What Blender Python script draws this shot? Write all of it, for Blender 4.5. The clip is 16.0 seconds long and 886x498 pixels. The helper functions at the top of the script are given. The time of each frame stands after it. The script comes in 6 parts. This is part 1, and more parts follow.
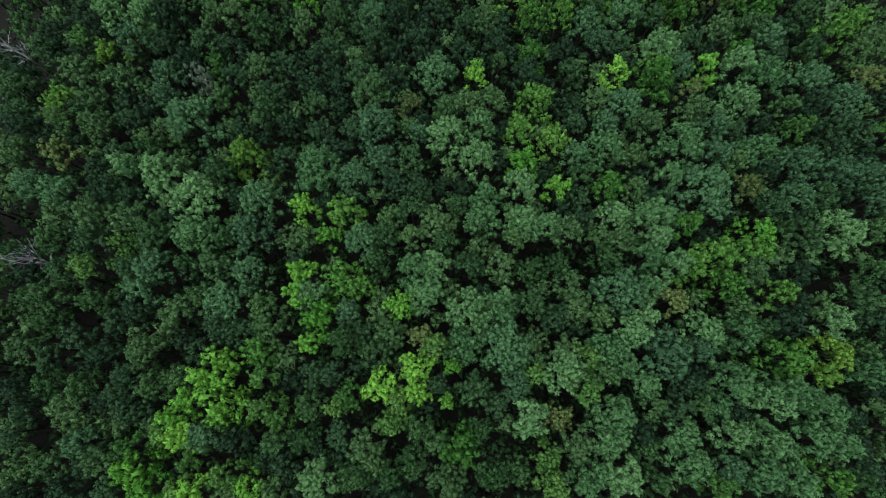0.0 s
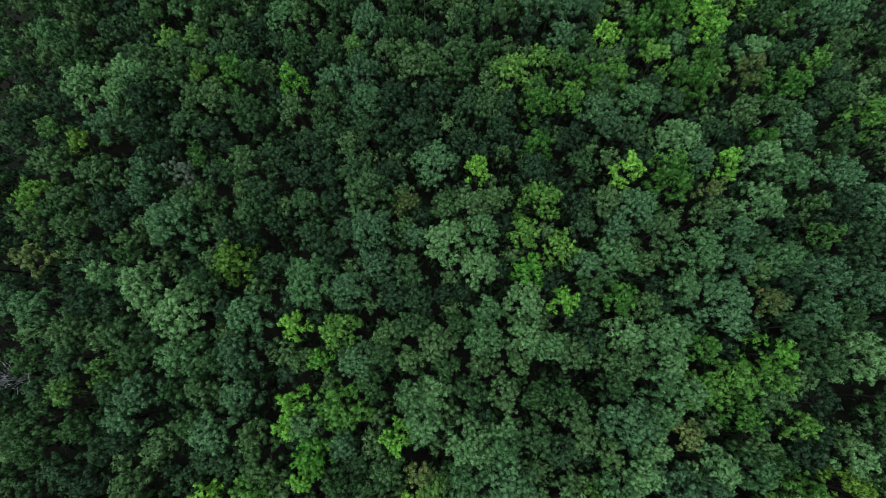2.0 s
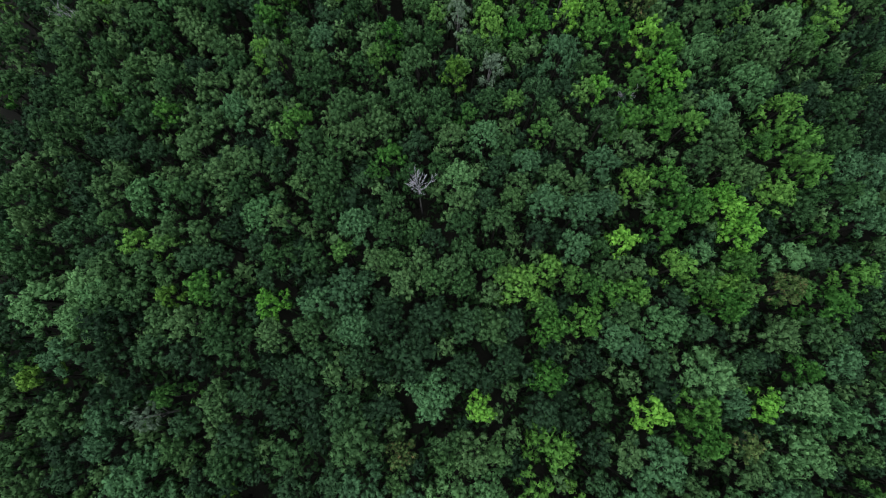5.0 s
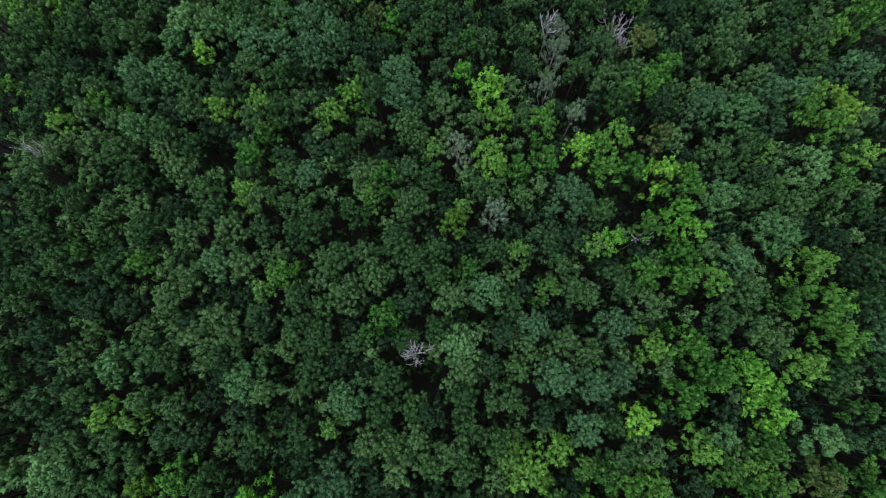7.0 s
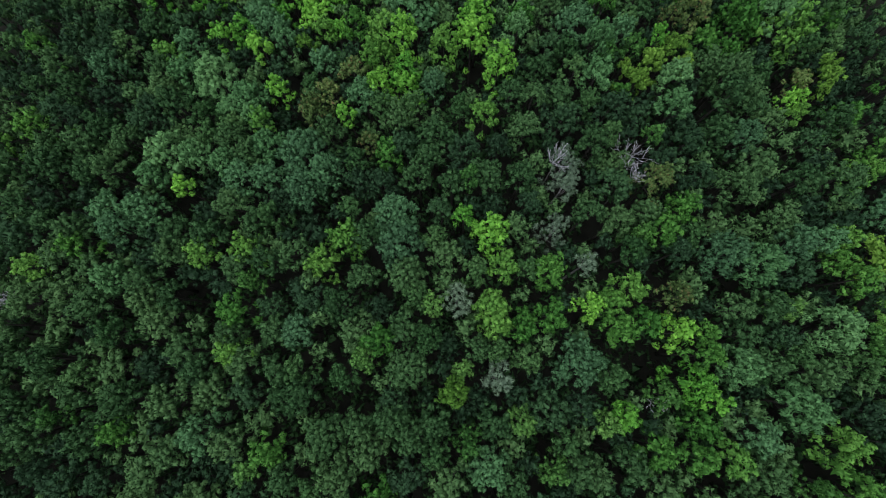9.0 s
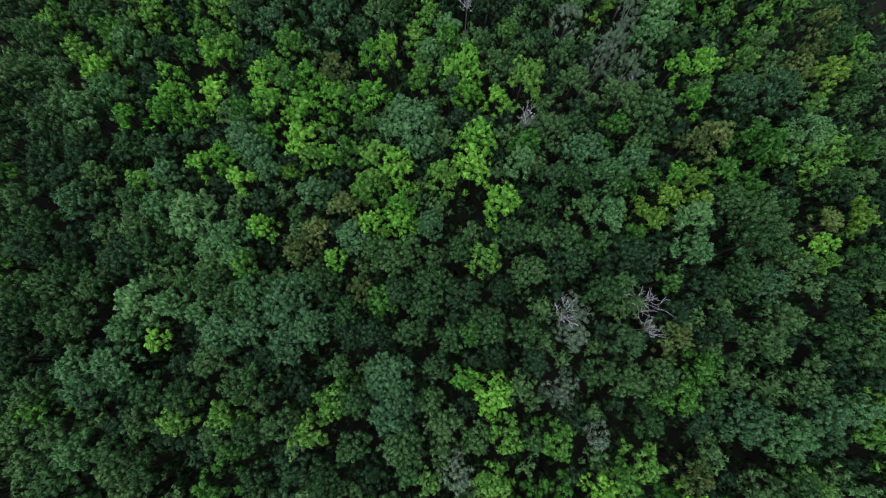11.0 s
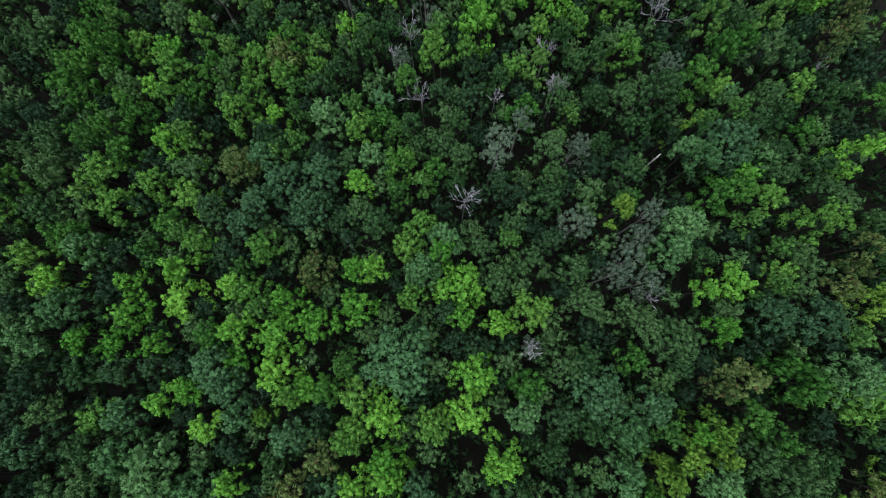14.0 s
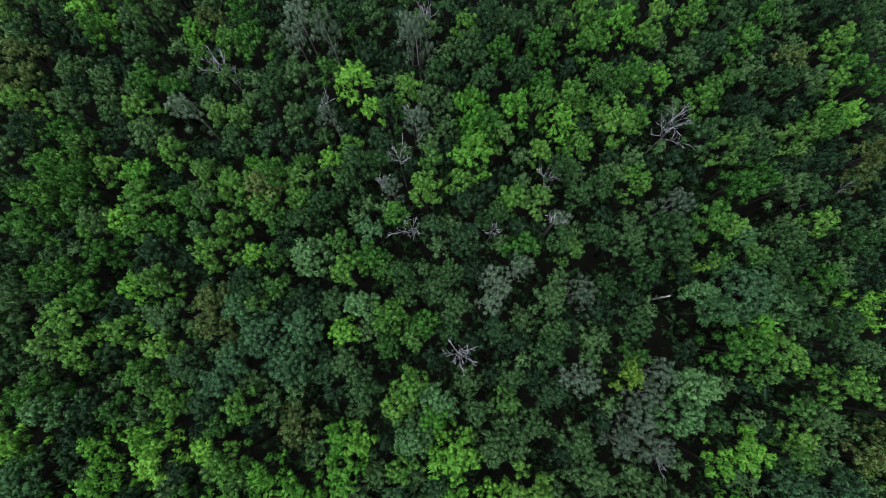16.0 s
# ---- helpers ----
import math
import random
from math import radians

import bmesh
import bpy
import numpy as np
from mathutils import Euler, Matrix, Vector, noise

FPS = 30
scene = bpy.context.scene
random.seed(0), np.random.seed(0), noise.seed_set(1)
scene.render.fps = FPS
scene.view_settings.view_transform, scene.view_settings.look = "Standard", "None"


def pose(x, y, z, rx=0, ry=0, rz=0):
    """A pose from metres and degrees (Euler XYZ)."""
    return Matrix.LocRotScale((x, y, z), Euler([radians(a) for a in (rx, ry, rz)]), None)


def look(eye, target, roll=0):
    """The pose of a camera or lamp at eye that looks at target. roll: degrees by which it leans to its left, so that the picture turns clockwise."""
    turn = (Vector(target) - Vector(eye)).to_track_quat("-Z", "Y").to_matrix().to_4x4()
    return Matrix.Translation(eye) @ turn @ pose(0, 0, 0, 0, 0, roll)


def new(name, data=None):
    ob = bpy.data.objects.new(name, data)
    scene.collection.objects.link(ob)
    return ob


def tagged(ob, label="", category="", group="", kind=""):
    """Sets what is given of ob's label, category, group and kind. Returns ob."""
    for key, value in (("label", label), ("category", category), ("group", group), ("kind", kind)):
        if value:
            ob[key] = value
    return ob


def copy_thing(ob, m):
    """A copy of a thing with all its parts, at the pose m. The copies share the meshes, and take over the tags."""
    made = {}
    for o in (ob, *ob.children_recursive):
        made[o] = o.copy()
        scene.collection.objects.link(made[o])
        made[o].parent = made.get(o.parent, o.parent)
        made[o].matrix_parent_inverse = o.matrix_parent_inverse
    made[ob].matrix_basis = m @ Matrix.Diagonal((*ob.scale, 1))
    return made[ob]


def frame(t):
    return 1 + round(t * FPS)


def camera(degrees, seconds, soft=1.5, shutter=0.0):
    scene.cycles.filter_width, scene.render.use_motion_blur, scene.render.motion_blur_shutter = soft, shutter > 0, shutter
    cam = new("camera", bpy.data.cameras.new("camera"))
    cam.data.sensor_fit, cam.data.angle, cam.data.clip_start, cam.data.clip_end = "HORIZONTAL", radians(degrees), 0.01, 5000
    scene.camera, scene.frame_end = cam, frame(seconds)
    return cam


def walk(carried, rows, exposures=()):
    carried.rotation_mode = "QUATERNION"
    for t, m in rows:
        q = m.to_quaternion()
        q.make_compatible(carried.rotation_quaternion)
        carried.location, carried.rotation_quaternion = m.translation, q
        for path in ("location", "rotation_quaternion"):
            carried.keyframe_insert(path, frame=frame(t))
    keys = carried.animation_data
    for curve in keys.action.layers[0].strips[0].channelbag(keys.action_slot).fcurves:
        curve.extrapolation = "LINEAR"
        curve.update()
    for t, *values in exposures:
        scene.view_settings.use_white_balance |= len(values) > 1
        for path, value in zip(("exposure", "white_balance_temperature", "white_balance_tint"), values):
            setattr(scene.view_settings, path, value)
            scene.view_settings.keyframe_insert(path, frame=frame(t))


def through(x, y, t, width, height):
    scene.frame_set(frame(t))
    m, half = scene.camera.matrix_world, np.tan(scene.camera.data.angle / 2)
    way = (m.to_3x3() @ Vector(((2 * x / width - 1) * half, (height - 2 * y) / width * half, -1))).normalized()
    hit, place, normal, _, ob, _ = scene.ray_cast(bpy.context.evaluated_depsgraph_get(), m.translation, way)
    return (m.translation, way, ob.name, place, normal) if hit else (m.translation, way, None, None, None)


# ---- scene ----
cam = camera(91.0, 16.0, soft=1.05)
# ---- camera and its walk ----
PATH = [
    (0, (-1.116, -20.866, 74.811), (-1.112, -20.286, 72.897), -2.4),
    (0.5, (-1.048, -15.883, 75.461), (-1.04, -15.354, 73.532), -1.8),
    (1, (-0.692, -10.958, 75.762), (-0.69, -10.449, 73.828), -2.4),
    (1.5, (-0.194, -5.878, 75.984), (-0.2, -5.39, 74.044), -3.4),
    (2, (0.139, -0.339, 76.093), (0.131, 0.138, 74.151), -3.8),
    (2.5, (0.396, 5.179, 76.259), (0.389, 5.644, 74.314), -3.8),
    (3, (0.716, 11.07, 76.274), (0.708, 11.533, 74.328), -3.8),
    (3.5, (1.072, 16.888, 76.347), (1.063, 17.346, 74.401), -4.0),
    (4, (1.384, 23.089, 76.356), (1.376, 23.549, 74.41), -3.9),
    (4.2, (1.557, 25.417, 76.413), (1.549, 25.881, 74.467), -4.0),
    (6.3, (3.331, 50.779, 76.534), (3.322, 51.25, 74.59), -4.7),
    (6.5, (3.528, 53.173, 76.427), (3.518, 53.645, 74.483), -4.5),
    (7, (3.74, 59.544, 76.582), (3.734, 60.013, 74.638), -4.3),
    (7.5, (4.162, 65.637, 76.718), (4.155, 66.098, 74.772), -4.5),
    (8, (4.566, 71.872, 76.664), (4.56, 72.333, 74.717), -4.3),
    (8.5, (5.097, 77.921, 76.778), (5.086, 78.371, 74.829), -5.0),
    (9, (5.505, 84.12, 76.78), (5.494, 84.566, 74.83), -4.8),
    (9.2, (5.69, 86.575, 76.769), (5.678, 87.017, 74.818), -4.9),
    (11.3, (7.417, 111.452, 76.434), (7.407, 111.877, 74.479), -4.7),
    (11.5, (7.643, 113.806, 76.36), (7.631, 114.232, 74.406), -4.8),
    (12, (8.19, 119.974, 76.226), (8.176, 120.4, 74.272), -5.1),
    (12.5, (8.719, 125.846, 76.07), (8.702, 126.264, 74.114), -5.4),
    (13, (9.195, 131.999, 75.83), (9.178, 132.415, 73.874), -5.5),
    (13.5, (9.666, 137.723, 75.812), (9.647, 138.132, 73.854), -5.7),
    (14, (10.179, 143.75, 75.742), (10.16, 144.147, 73.782), -5.7),
    (14.5, (10.715, 149.311, 75.618), (10.696, 149.696, 73.655), -5.8),
    (15, (11.278, 155.215, 75.397), (11.26, 155.592, 73.433), -5.7),
    (15.5, (11.716, 161.078, 75.303), (11.7, 161.438, 73.336), -5.7),
    (16, (12.219, 167.01, 75.04), (12.204, 167.367, 73.072), -5.4),
]
walk(cam, [(t, look(eye, target, roll)) for t, eye, target, roll in PATH], [(0, 1.06)])

# ---- light: an even, overcast sky ----
world = bpy.data.worlds.new("sky")
scene.world = world
world.use_nodes = True
nt = world.node_tree
sky = nt.nodes.new("ShaderNodeTexSky")
sky.sky_type = "NISHITA"
sky.sun_disc = False
sky.sun_elevation, sky.sun_rotation = radians(84), radians(225)
sky.air_density, sky.dust_density, sky.ozone_density = 0.6, 6.0, 0.4
nt.links.new(sky.outputs[0], nt.nodes["Background"].inputs[0])
nt.nodes["Background"].inputs[1].default_value = 0.022
sun = new("sun", bpy.data.lights.new("sun", "SUN"))
sun.data.energy, sun.data.angle, sun.data.color = 1.95, radians(95), (0.95, 0.93, 1.0)
sun.matrix_basis = look((0, 0, 100), (24, 12, 0))


# ---- materials ----
def leaf_material(name, col, through=0.04, gloss=0.55, vary=0.35, dry=0.0):
    """Foliage: the colour changes from leaf to leaf, from spray to spray and from tree to tree."""
    m = bpy.data.materials.new(name)
    m.use_nodes = True
    n, l = m.node_tree.nodes, m.node_tree.links
    n.clear()
    out = n.new("ShaderNodeOutputMaterial")
    bsdf = n.new("ShaderNodeBsdfPrincipled")
    tr = n.new("ShaderNodeBsdfTranslucent")
    mix = n.new("ShaderNodeMixShader")
    geo = n.new("ShaderNodeNewGeometry")
    info = n.new("ShaderNodeObjectInfo")
    tex = n.new("ShaderNodeTexCoord")
    spray = n.new("ShaderNodeTexNoise")
    spray.inputs["Scale"].default_value = 1.1
    spray.inputs["Detail"].default_value = 3.0
    l.new(tex.outputs["Object"], spray.inputs["Vector"])

    def math_node(op, a, b):
        k = n.new("ShaderNodeMath")
        k.operation = op
        for i, v in enumerate((a, b)):
            if hasattr(v, "links"):
                l.new(v, k.inputs[i])
            else:
                k.inputs[i].default_value = v
        return k.outputs[0]

    leaf = math_node("MULTIPLY", math_node("SUBTRACT", geo.outputs["Random Per Island"], 0.5), vary * 0.5)
    tuft = math_node("MULTIPLY", math_node("SUBTRACT", spray.outputs["Fac"], 0.5), vary * 5.6)
    tree = math_node("MULTIPLY", math_node("SUBTRACT", info.outputs["Random"], 0.5), vary * 2.0)
    value = math_node("ADD", math_node("ADD", leaf, tuft), math_node("ADD", tree, 1.0))
    value = math_node("MAXIMUM", value, 0.18)
    hue = math_node("ADD", math_node("MULTIPLY", tuft, -0.022), math_node("ADD", math_node("MULTIPLY", tree, -0.035), 0.5))
    hsv = n.new("ShaderNodeHueSaturation")
    hsv.inputs["Color"].default_value = (*col, 1)
    l.new(hue, hsv.inputs["Hue"])
    l.new(value, hsv.inputs["Value"])
    colour = hsv.outputs["Color"]
    if dry:
        # withered leaves among the green ones
        pick = n.new("ShaderNodeMath")
        pick.operation = "LESS_THAN"
        l.new(geo.outputs["Random Per Island"], pick.inputs[0])
        pick.inputs[1].default_value = dry
        brown = n.new("ShaderNodeMix")
        brown.data_type = "RGBA"
        l.new(pick.outputs[0], brown.inputs[0])
        l.new(colour, brown.inputs[6])
        brown.inputs[7].default_value = (0.13, 0.115, 0.05, 1)
        colour = brown.outputs[2]
    l.new(colour, bsdf.inputs["Base Color"])
    l.new(colour, tr.inputs["Color"])
    bsdf.inputs["Roughness"].default_value = gloss
    bsdf.inputs["Specular IOR Level"].default_value = 0.05
    mix.inputs[0].default_value = through
    l.new(bsdf.outputs[0], mix.inputs[1])
    l.new(tr.outputs[0], mix.inputs[2])
    l.new(mix.outputs[0], out.inputs[0])
    return m


def rough_material(name, dark, light, scale, bump=0.4, roughness=0.9):
    m = bpy.data.materials.new(name)
    m.use_nodes = True
    n, l = m.node_tree.nodes, m.node_tree.links
    bsdf = n["Principled BSDF"]
    tex = n.new("ShaderNodeTexCoord")
    big, fine = n.new("ShaderNodeTexNoise"), n.new("ShaderNodeTexNoise")
    big.inputs["Scale"].default_value, fine.inputs["Scale"].default_value = scale, scale * 9
    fine.inputs["Detail"].default_value = 6
    ramp = n.new("ShaderNodeValToRGB")
    ramp.color_ramp.elements[0].position, ramp.color_ramp.elements[1].position = 0.35, 0.68
    ramp.color_ramp.elements[0].color, ramp.color_ramp.elements[1].color = (*dark, 1), (*light, 1)
    add = n.new("ShaderNodeMath")
    add.operation = "MULTIPLY_ADD"
    add.inputs[1].default_value = 0.5
    l.new(tex.outputs["Object"], big.inputs["Vector"])
    l.new(tex.outputs["Object"], fine.inputs["Vector"])
    l.new(fine.outputs["Fac"], add.inputs[0])
    half = n.new("ShaderNodeMath")
    half.operation = "MULTIPLY"
    half.inputs[1].default_value = 0.5
    l.new(big.outputs["Fac"], half.inputs[0])
    l.new(half.outputs[0], add.inputs[2])
    l.new(add.outputs[0], ramp.inputs["Fac"])
    l.new(ramp.outputs["Color"], bsdf.inputs["Base Color"])
    bm = n.new("ShaderNodeBump")
    bm.inputs["Strength"].default_value = bump
    bm.inputs["Distance"].default_value = 0.05
    l.new(fine.outputs["Fac"], bm.inputs["Height"])
    l.new(bm.outputs["Normal"], bsdf.inputs["Normal"])
    bsdf.inputs["Roughness"].default_value = roughness
    bsdf.inputs["Specular IOR Level"].default_value = 0.08
    return m


LEAF = {
    "mid": leaf_material("leaf_mid_green", (0.046, 0.114, 0.041)),
    "hornbeam": leaf_material("leaf_grass_green", (0.046, 0.119, 0.039)),
    "fresh": leaf_material("leaf_fresh_green", (0.067, 0.198, 0.037)),
    "sapling": leaf_material("leaf_young_green", (0.066, 0.180, 0.042)),
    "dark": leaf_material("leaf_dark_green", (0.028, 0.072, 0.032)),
    "pale": leaf_material("leaf_pale_green", (0.077, 0.196, 0.071), vary=0.28),
    "blue": leaf_material("leaf_blue_green", (0.058, 0.150, 0.065), vary=0.25),
    "lime": leaf_material("leaf_lime_green", (0.104, 0.315, 0.044), vary=0.3),
    "yellow": leaf_material("leaf_yellow_green", (0.096, 0.225, 0.036), vary=0.3),
    "olive": leaf_material("leaf_olive", (0.084, 0.150, 0.046), dry=0.10),
    "grey": leaf_material("leaf_grey_green", (0.112, 0.182, 0.120), vary=0.2),
    # shrub leaves below their own green, with the canopy's shade mixed in
    "under": leaf_material("leaf_undergrowth_shaded", (0.018, 0.052, 0.018)),
}
BARK = rough_material("bark", (0.018, 0.019, 0.017), (0.056, 0.056, 0.050), 1.2)
BARE = rough_material("bleached_wood", (0.30, 0.31, 0.36), (0.58, 0.61, 0.67), 2.0)
SILVER = rough_material("silver_bark", (0.20, 0.20, 0.20), (0.58, 0.58, 0.58), 1.5)
GREYBARK = rough_material("grey_bark", (0.08, 0.08, 0.08), (0.30, 0.31, 0.31), 1.5)
# litter darker than real: the shade below the crowns is in its colour
SHADED_LITTER = rough_material("leaf_litter_shaded", (0.005, 0.006, 0.005), (0.014, 0.016, 0.012), 0.35, 0.8)


# ---- mesh helpers ----
def mesh_of(name, verts, faces, material, smooth=False):
    me = bpy.data.meshes.new(name)
    me.from_pydata([tuple(v) for v in verts], [], faces)
    me.materials.append(material)
    if smooth:
        me.polygons.foreach_set("use_smooth", [True] * len(me.polygons))
    me.update()
    return me


def mesh_of_leaves(name, foliage, material):
    """A mesh of many small triangles: vertices, triangles and the vertices' normals, which follow the tuft that a leaf belongs to."""
    verts, faces, normals = foliage
    k = len(faces)
    me = bpy.data.meshes.new(name)
    me.vertices.add(len(verts))
    me.vertices.foreach_set("co", verts.reshape(-1).astype(np.float32))
    me.loops.add(3 * k)
    me.loops.foreach_set("vertex_index", faces.reshape(-1).astype(np.int32))
    me.polygons.add(k)
    me.polygons.foreach_set("loop_start", np.arange(0, 3 * k, 3, dtype=np.int32))
    me.polygons.foreach_set("use_smooth", np.ones(k, dtype=bool))
    me.materials.append(material)
    me.update(calc_edges=True)
    me.normals_split_custom_set_from_vertices(normals.tolist())
    return me


def unit(v):
    return v / np.maximum(np.linalg.norm(v, axis=-1, keepdims=True), 1e-9)


def joined(pieces):
    """Several pieces of foliage as one."""
    base = np.cumsum([0] + [len(p[0]) for p in pieces[:-1]])
    return np.concatenate([p[0] for p in pieces]), np.concatenate([p[1] + b for p, b in zip(pieces, base)]), np.concatenate([p[2] for p in pieces])


def sprays(rng, centres, radii, count, size, axis, tall=1.6, droop=0.0, narrow=0.38):
    """Tufts of leaves: each a rounded rosette turned outwards from the crown's axis points. size is a leaf's length by its tuft's radius."""
    n = len(centres)
    r = np.asarray(radii)[:, None, None]
    out = unit(unit(centres - axis) * 0.55 + np.array([0, 0, 0.85]) + rng.normal(size=(n, 3)) * 0.16)
    side = unit(np.cross(out, rng.normal(size=(n, 3))))
    third = np.cross(out, side)
    cos = 1 - 1.12 * (np.arange(count) + 0.5) / count + rng.normal(size=(n, count)) * 0.05
    cos = np.clip(cos, -0.3, 1)
    sin = np.sqrt(1 - cos * cos)
    phi = 2.39996 * np.arange(count) + rng.uniform(0, 6.28, (n, 1)) + rng.normal(size=(n, count)) * 0.3
    flat = np.cos(phi)[..., None] * side[:, None] + np.sin(phi)[..., None] * third[:, None]
    d = cos[..., None] * out[:, None] + sin[..., None] * flat
    stretch = tall * rng.uniform(0.85, 1.2, (n, 1, 1))
    p = centres[:, None] + r * rng.uniform(0.55, 0.95, (n, count, 1)) * (cos[..., None] * stretch * out[:, None] + sin[..., None] * flat)
    down = sin[..., None] * -out[:, None] + cos[..., None] * flat
    way = unit(down * 0.7 + d * 0.15 + rng.normal(size=(n, count, 3)) * 0.6 + np.array([0, 0, -droop]))
    normal = unit(d + rng.normal(size=(n, count, 3)) * 0.24)
    across = unit(np.cross(normal, way))
    s = size * r * rng.uniform(0.7, 1.35, (n, count, 1))
    tri = np.stack([p + way * s * 0.62, p - way * s * 0.38 + across * s * narrow, p - way * s * 0.38 - across * s * narrow], 2).reshape(-1, 3, 3)
    shade = unit(d + rng.normal(size=(n, count, 3)) * 0.09).reshape(-1, 3)
    face = np.cross(tri[:, 1] - tri[:, 0], tri[:, 2] - tri[:, 0])
    turned = (face * shade).sum(1) < 0
    tri[turned] = tri[turned][:, ::-1]
    return tri.reshape(-1, 3), np.arange(3 * n * count).reshape(-1, 3), np.repeat(shade, 3, 0)


def tube(verts, faces, points, radii, sides=6):
    """Adds a tapered tube along the points to the lists."""
    rings = []
    for i, p in enumerate(points):
        q = Vector(points[min(i + 1, len(points) - 1)]) - Vector(points[max(i - 1, 0)])
        turn = q.to_track_quat("Z", "Y") if q.length > 1e-6 else Vector((0, 0, 1)).to_track_quat("Z", "Y")
        ring = []
        for s in range(sides):
            a = 2 * math.pi * s / sides
            ring.append(len(verts))
            verts.append(tuple(Vector(p) + turn @ Vector((math.cos(a) * radii[i], math.sin(a) * radii[i], 0))))
        rings.append(ring)
    for lo, hi in zip(rings, rings[1:]):
        for s in range(sides):
            faces.append((lo[s], lo[(s + 1) % sides], hi[(s + 1) % sides], hi[s]))
    faces.append(tuple(rings[-1]))
    faces.append(tuple(reversed(rings[0])))


# ---- the ground: one sheet with low hummocks ----
def ground():
    xs = sorted(set([-2500, -900, -300] + list(range(-100, 101, 5)) + [300, 900, 2500]))
    ys = sorted(set([-2500, -900, -300] + list(range(-60, 261, 5)) + [500, 1100, 2700]))
    verts = [(x, y, 0.5 * noise.noise(Vector((x * 0.06, y * 0.06, 0)))) for y in ys for x in xs]
    w = len(xs)
    faces = [(j * w + i, j * w + i + 1, (j + 1) * w + i + 1, (j + 1) * w + i) for j in range(len(ys) - 1) for i in range(w - 1)]
    tagged(new("ground", mesh_of("ground", verts, faces, SHADED_LITTER, True)), "forest floor of soil and leaf litter, its colour darkened for shade", "ground", kind="structure")


ground()


# ---- trees ----
# a kind's name: leaf, label, crown depth by radius, tuft radius, tufts by area, leaf length by tuft radius, leaves of a tuft, raggedness
KINDS = {
    "oak_tree": ("mid", "broad mid-green oak with a lumpy rounded crown, in closed forest", 1.25, 0.60, 1.0, 0.66, 27, 0.08),
    "hornbeam_tree": ("hornbeam", "small mid-green broadleaf tree squeezed between taller forest crowns", 1.5, 0.56, 1.0, 0.66, 26, 0.10),
    "ash_tree": ("fresh", "fresh bright-green broadleaf tree with loose rounded tufts of leaves", 1.4, 0.61, 0.95, 0.66, 28, 0.14),
    "young_ash_tree": ("sapling", "slim bright-green young tree with few tufts, among forest crowns", 1.8, 0.50, 1.0, 0.68, 25, 0.16),
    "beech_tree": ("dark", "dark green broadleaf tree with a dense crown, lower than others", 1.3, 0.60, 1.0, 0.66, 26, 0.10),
    "linden_tree": ("pale", "large pale green tree with a full dome of round tufts", 1.3, 0.58, 1.05, 0.66, 26, 0.04),
    "willow_tree": ("blue", "blue-green tree with a soft dense dome of fine foliage", 1.25, 0.55, 1.05, 0.66, 26, 0.04),
    "maple_tree": ("lime", "lime-green tree with an open uneven crown of separate leaf tufts", 1.4, 0.58, 0.9, 0.66, 28, 0.17),
    "acacia_tree": ("yellow", "yellow-green tree with an open uneven crown, bright among darker ones", 1.3, 0.56, 0.9, 0.66, 28, 0.16),
    "elm_tree": ("olive", "olive-green tree with some withered brown leaves and a thin crown", 1.3, 0.52, 0.95, 0.66, 26, 0.15),
    "birch_tree": ("grey", "thin grey-green dying birch with hanging twigs showing through", 1.7, 0.58, 1.1, 0.85, 40, 0.18),
}
SIZES = (1.9, 2.6, 3.5, 4.6)


